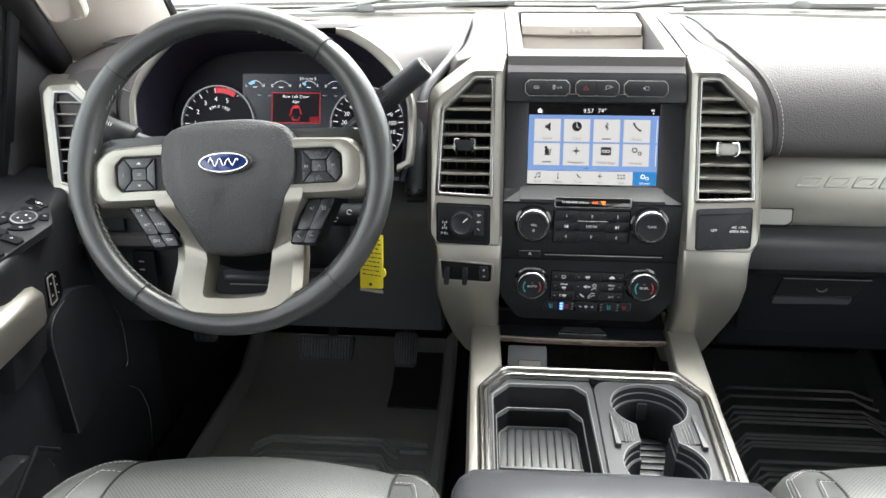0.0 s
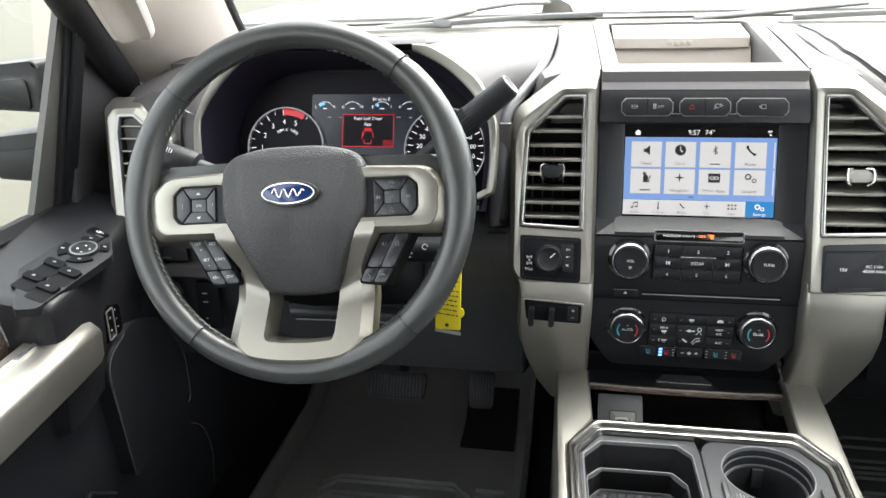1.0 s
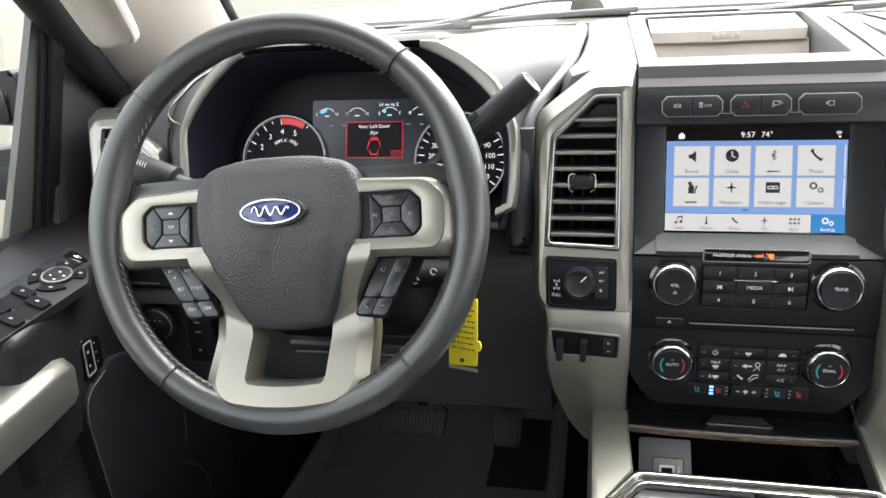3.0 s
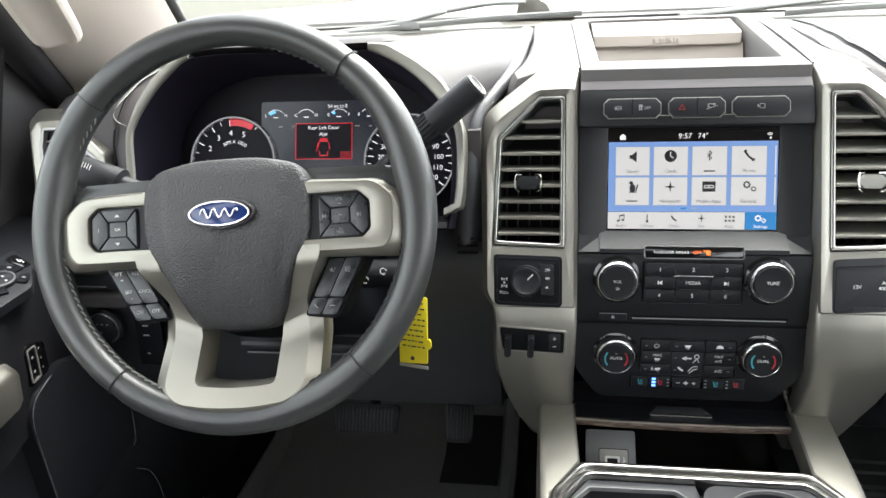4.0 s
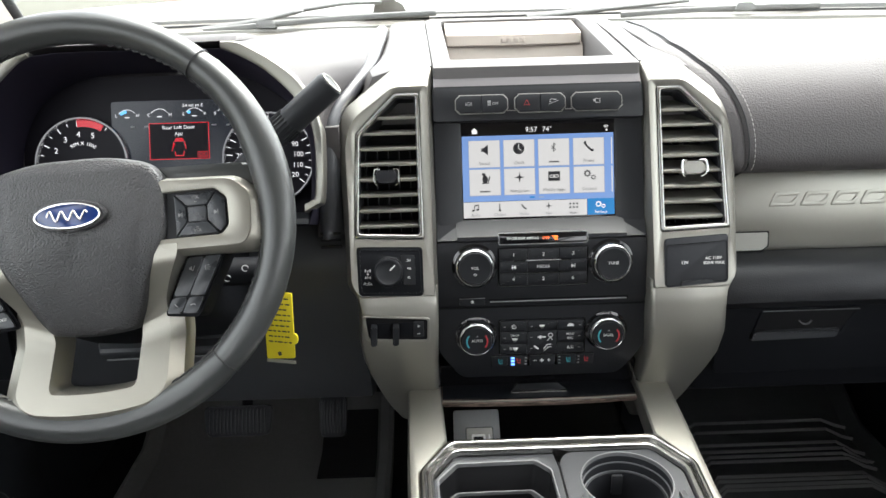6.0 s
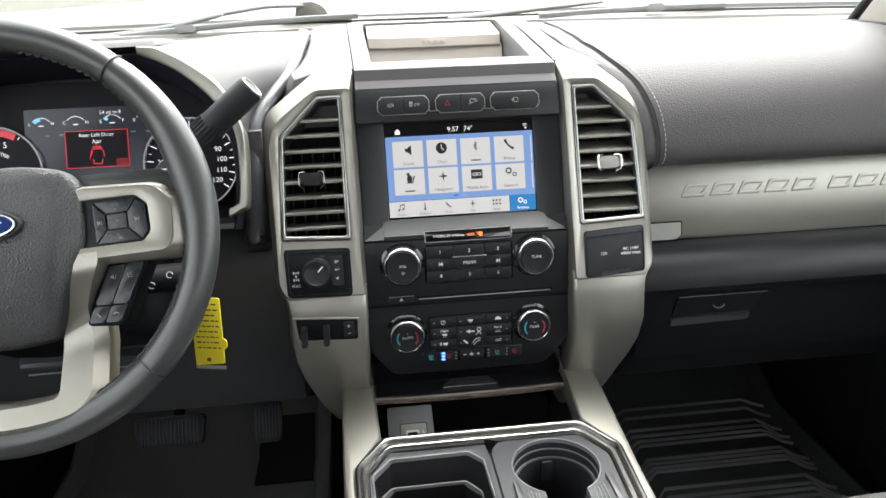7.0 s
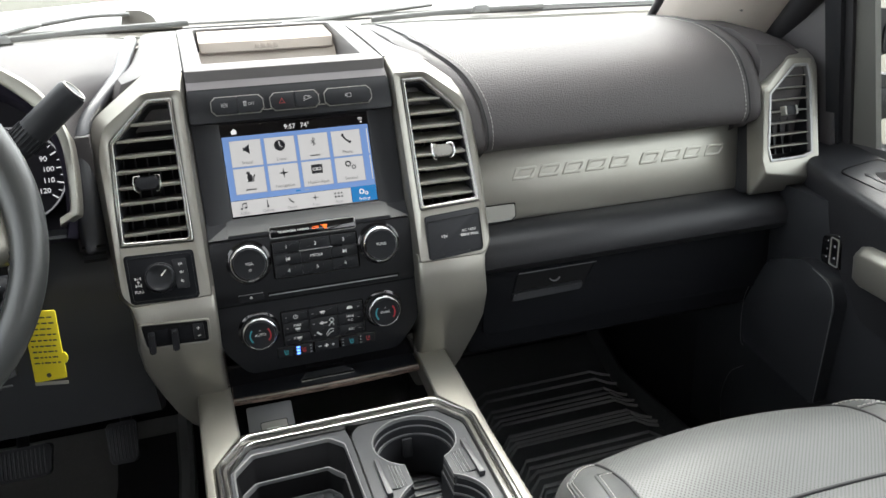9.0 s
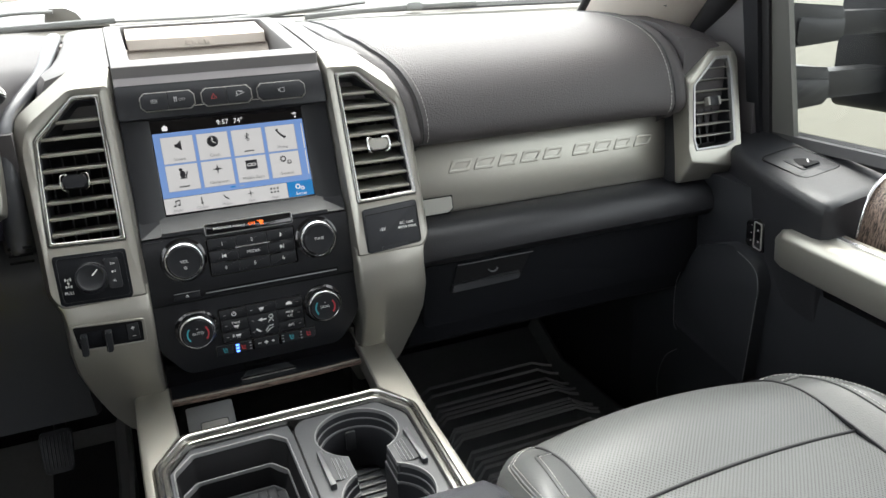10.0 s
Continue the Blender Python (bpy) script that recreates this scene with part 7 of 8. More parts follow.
        part("wing_clip", slab(rounded([(CX + s * 0.0495 - 0.0032, -0.2760), (CX + s * 0.0495 + 0.0032, -0.2760), (CX + s * 0.0495 + 0.0032, -0.2130), (CX + s * 0.0495 - 0.0032, -0.2130)], 0.0012), FLAT, 0.360, T + 0.0075, 0.0010), INSERT, g)
    part("spring_finger", slab(rounded([(0.0645, 0.318), (0.0765, 0.318), (0.0765, 0.343), (0.0645, 0.343)], 0.0015), FRONT, 0.140, 0.1500, 0.001), INSERT, cup, "grey spring finger")
    part("centre_rib", slab(rect(0.0022, 0.0048, -0.45, -0.152), FLAT, 0.34, 0.3670, 0.0006), DEEP, console)
    # open bin before the stack, socket plate and sliding wood lid
    part("front_bin", loft([[Vector((x, y, zz)) for y, zz in ((-0.124, 0.372), (-0.120, 0.372), (-0.112, 0.300), (0.03, 0.300), (0.03, 0.296), (-0.124, 0.296))] for x in (-0.1215, 0.1215)]), PIANO, console)
    part("front_bin_back", slab(rect(-0.1215, 0.1215, 0.296, 0.372), FRONT, -0.032, -0.028), PIANO, console)
    U = tilted((-0.079, -0.045, 0.335), 35)
    up = part("socket_plate", slab(rounded([(-0.028, -0.040), (0.030, -0.040), (0.028, 0.026), (-0.028, 0.026)], 0.003), U, -0.01, 0.002, 0.0015), EDGE, console, "grey plate with a data socket")
    part("socket_gap", ring(rounded([(-0.0135, -0.034), (0.0205, -0.034), (0.0205, 0.0050), (-0.0135, 0.0050)], 0.003), rounded([(-0.0127, -0.0332), (0.0197, -0.0332), (0.0197, 0.0042), (-0.0127, 0.0042)], 0.0025), U, 0.001, 0.0024), DEEP, up)
    part("socket_frame", slab(rounded([(-0.0127, -0.0332), (0.0197, -0.0332), (0.0197, 0.0042), (-0.0127, 0.0042)], 0.0025), U, 0.001, 0.0030, 0.0006), SILVER_DARK, up)
    part("socket_rim", ring(rounded([(-0.0065, -0.0180), (0.0105, -0.0180), (0.0105, -0.0035), (-0.0065, -0.0035)], 0.002), rounded([(-0.0040, -0.0155), (0.0080, -0.0155), (0.0080, -0.0062), (-0.0040, -0.0062)], 0.001), U, 0.002, 0.0042, 0.0008), MARK, up, "pale rim of the data socket")
    part("socket", slab(rect(-0.0045, 0.0085, -0.0160, -0.0058), U, 0.002, 0.0034), DEEP, up)
    shapes([stroke(0.0152, -0.0140, 0.0152, -0.0040, 0.0010), stroke(0.0132, -0.0090, 0.0152, -0.0115, 0.0009), stroke(0.0172, -0.0075, 0.0152, -0.0100, 0.0009), oval(0.0152, -0.0140, 0.0014, 0.0014, 8)], U, 0.0031, MARK, up, "data_symbol")
    rows = []
    for i in range(9):
        x = -0.1205 + 0.241 * i / 8
        dip = 0.004 * (1 - (x / 0.1205) ** 2)
        rows.append([Vector((x, -0.036 - dip, 0.3665)), Vector((x, -0.0375 - dip, 0.3715)), Vector((x, -0.034 - dip, 0.3745)), Vector((x, 0.03, 0.379)), Vector((x, 0.03, 0.369))])
    lid = part("wood_lid", loft(rows), WOOD, console, "dark ash wood sliding lid")
    part("lid_edge", sweep([Vector((-0.1195 + 0.239 * i / 16, -0.0362 - 0.004 * (1 - ((-0.1195 + 0.239 * i / 16) / 0.1205) ** 2), 0.3742)) for i in range(17)], 0.0009), SILVER, lid, "pale bright edge of the lid")
    part("lid_face", loft([[Vector((x, -0.0330 - 0.004 * (1 - (x / 0.1205) ** 2), 0.3762)), Vector((x, 0.028, 0.3806)), Vector((x, 0.028, 0.374)), Vector((x, -0.0330 - 0.004 * (1 - (x / 0.1205) ** 2), 0.374))] for x in (-0.1195, -0.06, 0.0, 0.06, 0.1195)]), SWITCH, lid)
    tab = part("lid_pull", slab([(-0.034, -0.030), (0.034, -0.030), (0.024, -0.0120), (-0.024, -0.0120)], FLAT, 0.374, 0.3815, 0.0015), INSERT, lid)
    for s in (-1, 1):
        part("pull_edge", slab(stroke(s * 0.0345, -0.0305, s * 0.0245, -0.0125, 0.0012), FLAT, 0.376, 0.3826), CHROME, tab)
    part("pull_edge", slab(stroke(-0.034, -0.0305, 0.034, -0.0305, 0.0012), FLAT, 0.376, 0.3822), CHROME, tab)
    # padded armrest lid behind the cup holders
    rows = []
    for x, dz, dy in ((-0.168, -0.035, 0.012), (-0.160, -0.012, 0.004), (-0.145, -0.002, 0.001), (-0.05, 0.0, 0.0), (0.05, 0.0, 0.0), (0.145, -0.002, 0.001), (0.160, -0.012, 0.004), (0.168, -0.035, 0.012)):
        pr = [(-0.357, 0.370), (-0.356, 0.390), (-0.363, 0.401), (-0.379, 0.4080), (-0.42, 0.411), (-0.75, 0.413), (-0.80, 0.405), (-0.80, 0.36)]
        rows.append([Vector((x, y - dy, max(0.372, zz + dz))) if zz > 0.371 else Vector((x, y - dy, 0.369)) for y, zz in pr])
    part("armrest", loft(rows), LEATHER, console, "black padded armrest lid")


centre_console()


# ---- seats ----
def front_seat(cx, lift, label):
    seat = thing("front_seat", (cx, -0.55, 0.0), label, "car seat", "front seats")
    half = 0.158
    def front(u):
        return -0.250 - 0.25 * u * u - 0.055 * max(0.0, (abs(u) - 0.15) / 0.072) ** 2.2
    def section(u):
        a, y0 = abs(u), front(u)
        t = min(1.0, max(0.0, (a - half) / 0.068))
        z = 0.372 + lift + 0.012 * max(0.0, 1 - (u / half) ** 2) + 0.012 * math.sin(t * math.pi * 0.7) - 0.03 * max(0.0, t - 0.75)
        return [Vector((cx + u, y0 + dy, zz)) for dy, zz in ((-0.05, 0.18), (-0.012, 0.20), (-0.002, z - 0.112), (0.000, z - 0.080), (-0.006, z - 0.058), (-0.020, z - 0.037), (-0.042, z - 0.020), (-0.070, z - 0.0075), (-0.105, z), (-0.15, z - 0.003), (-0.22, z - 0.014), (-0.34, z - 0.036), (-0.56, z - 0.07))]
    def height(u, y):
        line = smooth_line(section(u)[4:], 6)
        for p, q in zip(line, line[1:]):
            if p.y >= y >= q.y:
                return p.z + (q.z - p.z) * (p.y - y) / max(1e-6, p.y - q.y)
        return line[0].z
    def panel(us, name, material, lab="", seam=None):
        rows = [smooth_line(section(u), 5) for u in us]
        bm = bmesh.new()
        grid = [[bm.verts.new(p) for p in r] for r in rows]
        for a, b in zip(grid, grid[1:]):
            for i in range(len(a) - 1):
                bm.faces.new((a[i], a[i + 1], b[i + 1], b[i]))
        if seam:
            for v in bm.verts:
                v.co.z += 0.005 * (1 - math.exp(-((v.co.y - seam) / 0.030) ** 2)) - 0.005 if v.co.z > 0.3 else 0.0
        for end, dx in ((grid[0], 0.001), (grid[-1], -0.001)):
            lowv = [bm.verts.new(v.co + Vector((dx, 0.0, -0.006))) for v in end]
            for i in range(len(end) - 1):
                bm.faces.new((end[i], end[i + 1], lowv[i + 1], lowv[i]))
        return part(name, bm, material, seat, lab)
    cross = -0.431
    panel([-half + 0.001 + (2 * half - 0.002) * i / 14 for i in range(15)], "centre_cushion", PERF, "perforated grey-black leather centre", cross)
    for s in (-1, 1):
        us = [s * (half + 0.001 + 0.070 * i / 12) for i in range(13)]
        panel(us if s > 0 else us[::-1], "bolster", SEAT, "smooth leather side bolster")
        line = smooth_line([p + Vector((0, 0.0005, 0.0004)) for p in section(s * half)[3:]], 6)
        part("welt", sweep(line, 0.0017), SEAL, seat)
        turn_in = [(u, front(u) - 0.072) for u in (0.161, 0.168, 0.175, 0.182)] + [(0.190, -0.385), (0.193, -0.44), (0.194, -0.53)]
        turn_out = [(u, front(u) - 0.038) for u in (0.161, 0.172, 0.184, 0.196, 0.205)] + [(0.2135, -0.375), (0.2155, -0.43), (0.2160, -0.53)]
        for plan, gaps in ((turn_in, (0.0035,)), (turn_out, (-0.0022, 0.0028))):
            flat = smooth_line([Vector((s * u, y, 0)) for u, y in plan], 6)
            line = [Vector((cx + p.x, p.y, height(p.x, p.y) + 0.0004)) for p in flat]
            part("welt", sweep(line, 0.0014), SEAT, seat)
            for d in gaps:
                off = []
                for i, p in enumerate(flat):
                    t = (flat[min(i + 1, len(flat) - 1)] - flat[max(i - 1, 0)]).normalized()
                    q = p + Vector((-t.y, t.x, 0)) * d
                    off.append(Vector((cx + q.x, q.y, height(q.x, q.y) + 0.0012)))
                stitches(off, FLAT, 0, seat, 0.0034, 0.0022, 0.0008)
    line = [Vector((cx + u, cross, height(u, cross) - 0.0046)) for u in [-half + 2 * half * i / 20 for i in range(21)]]
    part("cross_seam", sweep(line, 0.0020), SEAL, seat)
    part("base", slab(rounded([(cx - 0.19, -0.82), (cx + 0.19, -0.82), (cx + 0.19, -0.37), (cx - 0.19, -0.37)], 0.03), FLAT, 0.06, 0.28), BLACK, seat)
    part("rail", slab(rect(cx - 0.17, cx + 0.17, -0.80, -0.42), FLAT, -0.02, 0.07), BLACK, seat)
    return seat


front_seat(0.398, 0.011, "black perforated leather passenger seat cushion with pale stitching")
front_seat(-0.397, -0.024, "black perforated leather driver seat cushion with pale stitching")


# ---- floor mats and pedals ----
def rubber_mat(cx, wide, label, mid, reach, lines, rubber=RUBBER):
    """A tray with raised sides; lines are the ridges' places along it, reach half their length about mid."""
    mat = thing("floor_mat", (cx, 0.15, -0.02), label, "floor mat", "front floor mats")
    w = wide / 2
    def lie(y):
        return 0.0 if y < 0.38 else (y - 0.38) * 0.5
    ys = [-0.42, -0.1, 0.1, 0.30, 0.38, 0.43, 0.50]
    rows = [[Vector((cx - w, y, lie(y) - 0.02)), Vector((cx + w, y, lie(y) - 0.02)), Vector((cx + w, y, lie(y) + 0.026)), Vector((cx + w - 0.008, y, lie(y) + 0.028)), Vector((cx + w - 0.026, y, lie(y))), Vector((cx - w + 0.026, y, lie(y))), Vector((cx - w + 0.008, y, lie(y) + 0.028)), Vector((cx - w, y, lie(y) + 0.026))] for y in ys]
    part("tray", loft(rows), rubber, mat, "black rubber tray with a raised edge")
    for i, y in enumerate(lines):
        k = reach * (0.93 + 0.022 * (i % 4))
        b = -0.020 - 0.006 * (i % 4)
        z = lie(y) + 0.001
        line = [Vector((mid - k - 0.034, y + b - 0.012, z)), Vector((mid - k - 0.026, y + b, z)), Vector((mid - k, y, z)), Vector((mid, y, z)), Vector((mid + k, y, z)), Vector((mid + k + 0.018, y + b, z)), Vector((mid + k + 0.034, y + b - 0.010, z))]
        # the ridge's highlight is painted by its pale colour
        part("ridge", sweep(line, [(-0.0030, -0.001), (0.0030, -0.001), (0.0018, 0.0040), (0.0008, 0.0048), (-0.0008, 0.0048), (-0.0018, 0.0040)]), RUBBER_GLEAM, mat)
    return mat


rear_lines = [0.105 - 0.0155 * i - 0.018 * (i // 4) for i in range(20)]
rubber_mat(0.455, 0.48, "ribbed black rubber passenger floor mat", 0.505, 0.135, [0.410, 0.392, 0.359, 0.339, 0.323, 0.308, 0.266, 0.254, 0.241, 0.230, 0.183, 0.161, 0.147, 0.130] + rear_lines)
driver_mat = rubber_mat(-0.455, 0.48, "dusty black rubber driver floor mat with ribs, lightened to stand in for light", -0.452, 0.115, [0.191, 0.176, 0.145, 0.131, 0.113] + [0.085 - 0.0165 * i - 0.02 * (i // 4) for i in range(16)], RUBBER_DUSTY_LIT)
part("heel_cutout", loft([[Vector((x, 0.304, -0.01)), Vector((x, 0.304, 0.005)), Vector((x, 0.380, 0.005)), Vector((x, 0.46, 0.045)), Vector((x, 0.46, 0.02)), Vector((x, 0.380, -0.01))] for x in (-0.352, -0.246)]), CARPET, driver_mat, "dark carpet showing in the mat's cut-out")
for y in (0.160, 0.103, 0.182):
    # pale colour again stands for the highlight along the ridge
    part("short_ridge", sweep([Vector((-0.305, y, 0.001)), Vector((-0.252, y, 0.001))], [(-0.0042, -0.001), (0.0042, -0.001), (0.0026, 0.0050), (0.0012, 0.0060), (-0.0012, 0.0060), (-0.0026, 0.0050)]), RUBBER_GLEAM, driver_mat)


def pedal(x, y, z, wide, high, tilt, label, ribs):
    p = thing("pedal", (x, y + 0.12, z), label, "pedal", "foot pedals")
    F = tilted((x, y, z), tilt)
    part("pad", slab(rounded([(-wide / 2 * 0.9, -high / 2), (wide / 2 * 0.9, -high / 2), (wide / 2, high / 2), (-wide / 2, high / 2)], 0.008), F, -0.010, 0.004, 0.003), BLACK, p)
    for i in range(ribs):
        u = -wide * 0.40 + wide * 0.80 * i / (ribs - 1)
        part("rib", slab(rect(u - wide * 0.012, u + wide * 0.012, -high * 0.40, high * 0.40, 0.0008, 2), F, 0.002, 0.0062, 0.0008), INSERT, p)
    part("arm", sweep(smooth_line([F @ Vector((0, high * 0.3, -0.008)), F @ Vector((0, high, -0.06)), Vector((x, y + 0.22, z + 0.30)), Vector((x, 0.605, z + 0.33))], 6), 0.009), BLACK, p)


pedal(-0.438, 0.17, 0.220, 0.106, 0.046, 30, "wide ribbed black rubber brake pedal", 16)
pedal(-0.290, 0.17, 0.222, 0.043, 0.062, 30, "narrow ribbed black accelerator pedal", 8)
pedal(-0.665, 0.18, 0.235, 0.050, 0.030, 30, "small black parking brake pedal", 5)


# ---- doors ----
def side_door(s, name, label):
    door = thing(name, (s * 0.80, -0.40, 0.05), label, "car door", "front doors")
    # main panel with the speaker field
    part("lower_panel", slab(rounded([(-0.90, 0.04), (0.16, 0.04), (0.16, 0.30), (0.12, 0.52), (0.0, 0.545), (-0.225, 0.535), (-0.235, 0.425), (-0.90, 0.375)], 0.01), facing(s, s * 0.79), -0.06, 0.035, 0.006), BLACK, door, "black moulded door panel")
    spk = part("speaker_grille", slab(rounded([(-0.145, 0.240), (0.018, 0.272), (0.020, 0.345), (-0.020, 0.430), (-0.090, 0.455), (-0.142, 0.440), (-0.157, 0.412)], 0.012), facing(s, s * 0.755), -0.01, 0.022, 0.004), BLACK, door, "black speaker field with a bright edge line")
    line = smooth_line([Vector((s * 0.731, y, z)) for y, z in ((0.008, 0.268), (0.017, 0.280), (0.019, 0.345), (0.004, 0.385))], 6)
    part("bright_line", sweep(line, 0.0005), EDGE, spk)
    line = smooth_line([Vector((s * 0.731, y, z)) for y, z in ((-0.146, 0.250), (-0.153, 0.36), (-0.154, 0.412), (-0.142, 0.436), (-0.110, 0.449))], 6)
    part("bright_line", sweep(line, 0.0005), EDGE, spk)
    line = smooth_line([Vector((s * 0.728, y, z)) for y, z in ((0.035, 0.09), (0.045, 0.15), (0.03, 0.205), (0.00, 0.235))], 6)
    part("kick_line", sweep(line, 0.0005), EDGE, door)
    # arm pod with the switch shelf
    xin = 0.722 if s < 0 else 0.740
    rows = []
    for y, dx, zt in ((0.030, 0.040, 0.592), (0.0, 0.030, 0.588), (-0.10, 0.014, 0.574), (-0.190, 0.002, 0.560), (-0.226, 0.000, 0.554), (-0.236, 0.003, 0.552), (-0.241, 0.012, 0.549)):
        xi = xin + dx + (0.018 if s > 0 and y > -0.05 else 0.0)
        rows.append([Vector((s * 0.87, y, zt + 0.016)), Vector((s * (xi + 0.030), y, zt + 0.003)), Vector((s * (xi + 0.010), y, zt)), Vector((s * (xi + 0.004), y, zt - 0.003)), Vector((s * (xi + 0.001), y, zt - 0.008)), Vector((s * xi, y, zt - 0.016)), Vector((s * (xi + 0.003), y, zt - 0.10)), Vector((s * (xi + 0.012), y, zt - 0.17)), Vector((s * 0.87, y, zt - 0.17))])
    part("arm_pod", loft(rows), BLACK_SOFT, door, "soft black door pod")
    xw = xin + 0.062
    wood = [(0.0, 0.425), (0.002, 0.500), (0.010, 0.545), (0.026, 0.570), (0.060, 0.588)]
    rows = [[Vector((s * (xw + a), y, z)) for a, z in wood] + [Vector((s * (xw + 0.070), y, 0.585)), Vector((s * (xw + 0.070), y, 0.42))] for y in (-0.2405, -0.40, -0.90)]
    part("wood_inlay", loft(rows), WOOD_UPRIGHT, door, "dark ash wood inlay")
    part("inlay_trim", sweep(smooth_line([Vector((s * (xw + a - 0.001), -0.2425, z + 0.001)) for a, z in wood[1:]], 5), 0.0030), CHROME, door, "chrome edge of the inlay")
    part("sill_top", loft([[Vector((s * 0.872, y, 0.600)), Vector((s * (xw + 0.058), y, 0.592)), Vector((s * (xw + 0.058), y, 0.50)), Vector((s * 0.872, y, 0.50))] for y in (-0.2405, -0.90)]), BLACK_SOFT, door)
    # silver pull handle
    rows = []
    xh = xin - 0.015
    for y, dx, zt, hgt in ((-0.168, 0.016, 0.492, 0.034), (-0.175, 0.006, 0.502, 0.048), (-0.190, 0.0, 0.5065, 0.055), (-0.24, -0.001, 0.5045, 0.058), (-0.32, -0.002, 0.4995, 0.058), (-0.45, -0.004, 0.491, 0.058), (-0.70, -0.006, 0.475, 0.058)):
        x = xh + dx
        rows.append([Vector((s * (x + 0.060), y, zt + 0.001)), Vector((s * (x + 0.024), y, zt)), Vector((s * (x + 0.012), y, zt - 0.001)), Vector((s * (x + 0.0025), y, zt - 0.0085)), Vector((s * x, y, zt - 0.013)), Vector((s * (x + 0.003), y, zt - hgt + 0.004)), Vector((s * (x + 0.008), y, zt - hgt)), Vector((s * (x + 0.060), y, zt - hgt))])
    part("pull_handle", loft(rows), SILVER, door, "satin silver pull handle")
    part("handle_strip", loft([[Vector((s * (xh + a), y, z + b)) for a, b in ((0.036, 0.003), (0.042, 0.004), (0.042, -0.006), (0.036, -0.006))] for y, z in ((-0.245, 0.505), (-0.45, 0.4915), (-0.70, 0.4755))]), CHROME, door)
    part("inner_lever", loft([[Vector((s * (xw - 0.004), y, z)), Vector((s * (xw - 0.018), y, z + 0.006)), Vector((s * (xw - 0.022), y, z - 0.004)), Vector((s * (xw - 0.006), y, z - 0.012))] for y, z in ((-0.330, 0.500), (-0.34, 0.501), (-0.48, 0.478))]), CHROME, door, "chrome inner door lever")
    part("lever_cap", loft([[Vector((s * (xw + 0.004), y, z)), Vector((s * (xw - 0.018), y, z + 0.008)), Vector((s * (xw - 0.022), y, z - 0.006)), Vector((s * (xw + 0.002), y, z - 0.016))] for y, z in ((-0.305, 0.502), (-0.332, 0.500))]), BUTTON, door)
    # lock switch
    K = facing(s, s * (xin + 0.012)) @ Matrix.Translation((0.0 if s < 0 else 0.004, -0.004, 0))
    lk = part("lock_switch", slab(rounded([(-0.142, 0.455), (-0.108, 0.460), (-0.106, 0.497), (-0.132, 0.506), (-0.140, 0.500)], 0.004), K, -0.02, 0.0015, 0.0010), PIANO, door, "black door lock rocker")
    part("lock_rim", ring(rounded([(-0.139, 0.458), (-0.123, 0.460), (-0.121, 0.500), (-0.136, 0.499)], 0.003), rounded([(-0.1375, 0.4595), (-0.1245, 0.4615), (-0.1225, 0.4985), (-0.1345, 0.4975)], 0.003), K, 0.0005, 0.0028), SILVER_DARK, lk)
    bars([(-0.1325, -0.1295, 0.469, 0.4720), (-0.1310, -0.1280, 0.486, 0.4890)], K, 0.0018, MARK_DIM, lk, "lock_symbol")
    bars([(-0.1180, -0.1160, z, z + 0.002) for z in (0.468, 0.480, 0.492)], K, 0.0018, MARK_DIM, lk, "memory_mark")
    # pocket and sill plate low down
    part("map_pocket", slab(rounded([(-0.88, 0.10), (-0.20, 0.10), (-0.215, 0.26), (-0.26, 0.30), (-0.88, 0.30)], 0.015), facing(s, s * 0.745), -0.01, 0.02, 0.006), BLACK, door)
    part("pocket_edge", sweep([Vector((s * 0.724, -0.205, 0.265)), Vector((s * 0.724, -0.245, 0.300)), Vector((s * 0.722, -0.34, 0.245))], 0.004), FASCIA, door)
    # window frame and glass
    lean = lambda x, z: x - 0.204 * (z - 0.595)
    slanted = (((-0.072, -0.030), (-0.006, 0.008), (0.018, 0.028)), ((-0.031, -0.021), (0.007, 0.017), (0.027, 0.037)), ((-0.022, 0.000), (0.016, 0.036), (0.036, 0.056)))
    upright = (((-0.070, -0.026), (-0.067, -0.038), (-0.065, -0.040)), ((-0.027, -0.012), (-0.039, -0.025), (-0.041, -0.027)), ((-0.013, 0.010), (-0.026, 0.004), (-0.028, 0.004)))
    for (x, t, name), edges in zip(((0.864, CHANNEL, "run_channel"), (0.858, SEAL, "window_frame"), (0.850, FASCIA, "window_frame")), slanted if s < 0 else upright):
        part(name, loft([[Vector((s * (lean(x, z) + a), y, z)) for a, y in ((-0.005, y0), (0.005, y0), (0.005, y1), (-0.005, y1))] for (y0, y1), z in zip(edges, (0.585, 0.842, 0.95))]), t, door)
    part("window_frame", loft([[Vector((s * x, y, z + dz)) for x, dz in ((0.852, -0.016), (0.872, -0.016), (0.872, -0.003), (0.858, -0.002))] for y, z in ((-0.00, 0.602), (-0.90, 0.596))]), SEAL, door)
    part("sail_panel", loft([[Vector((s * 0.835, y, z)), Vector((s * 0.850, y, z)), Vector((s * 0.850, yy, z)), Vector((s * 0.835, yy, z))] for y, yy, z in (((-0.014, 0.20, 0.575), (0.004, 0.18, 0.66), (0.018, 0.150, 0.72), (0.030, 0.118, 0.77), (0.036, 0.098, 0.80), (0.039, 0.078, 0.818), (0.041, 0.060, 0.824)) if s < 0 else ((-0.008, 0.20, 0.575), (-0.008, 0.18, 0.66), (-0.010, 0.15, 0.74), (-0.014, 0.11, 0.82), (-0.016, 0.05, 0.93)))]), SAIL, door, "black corner sail panel")
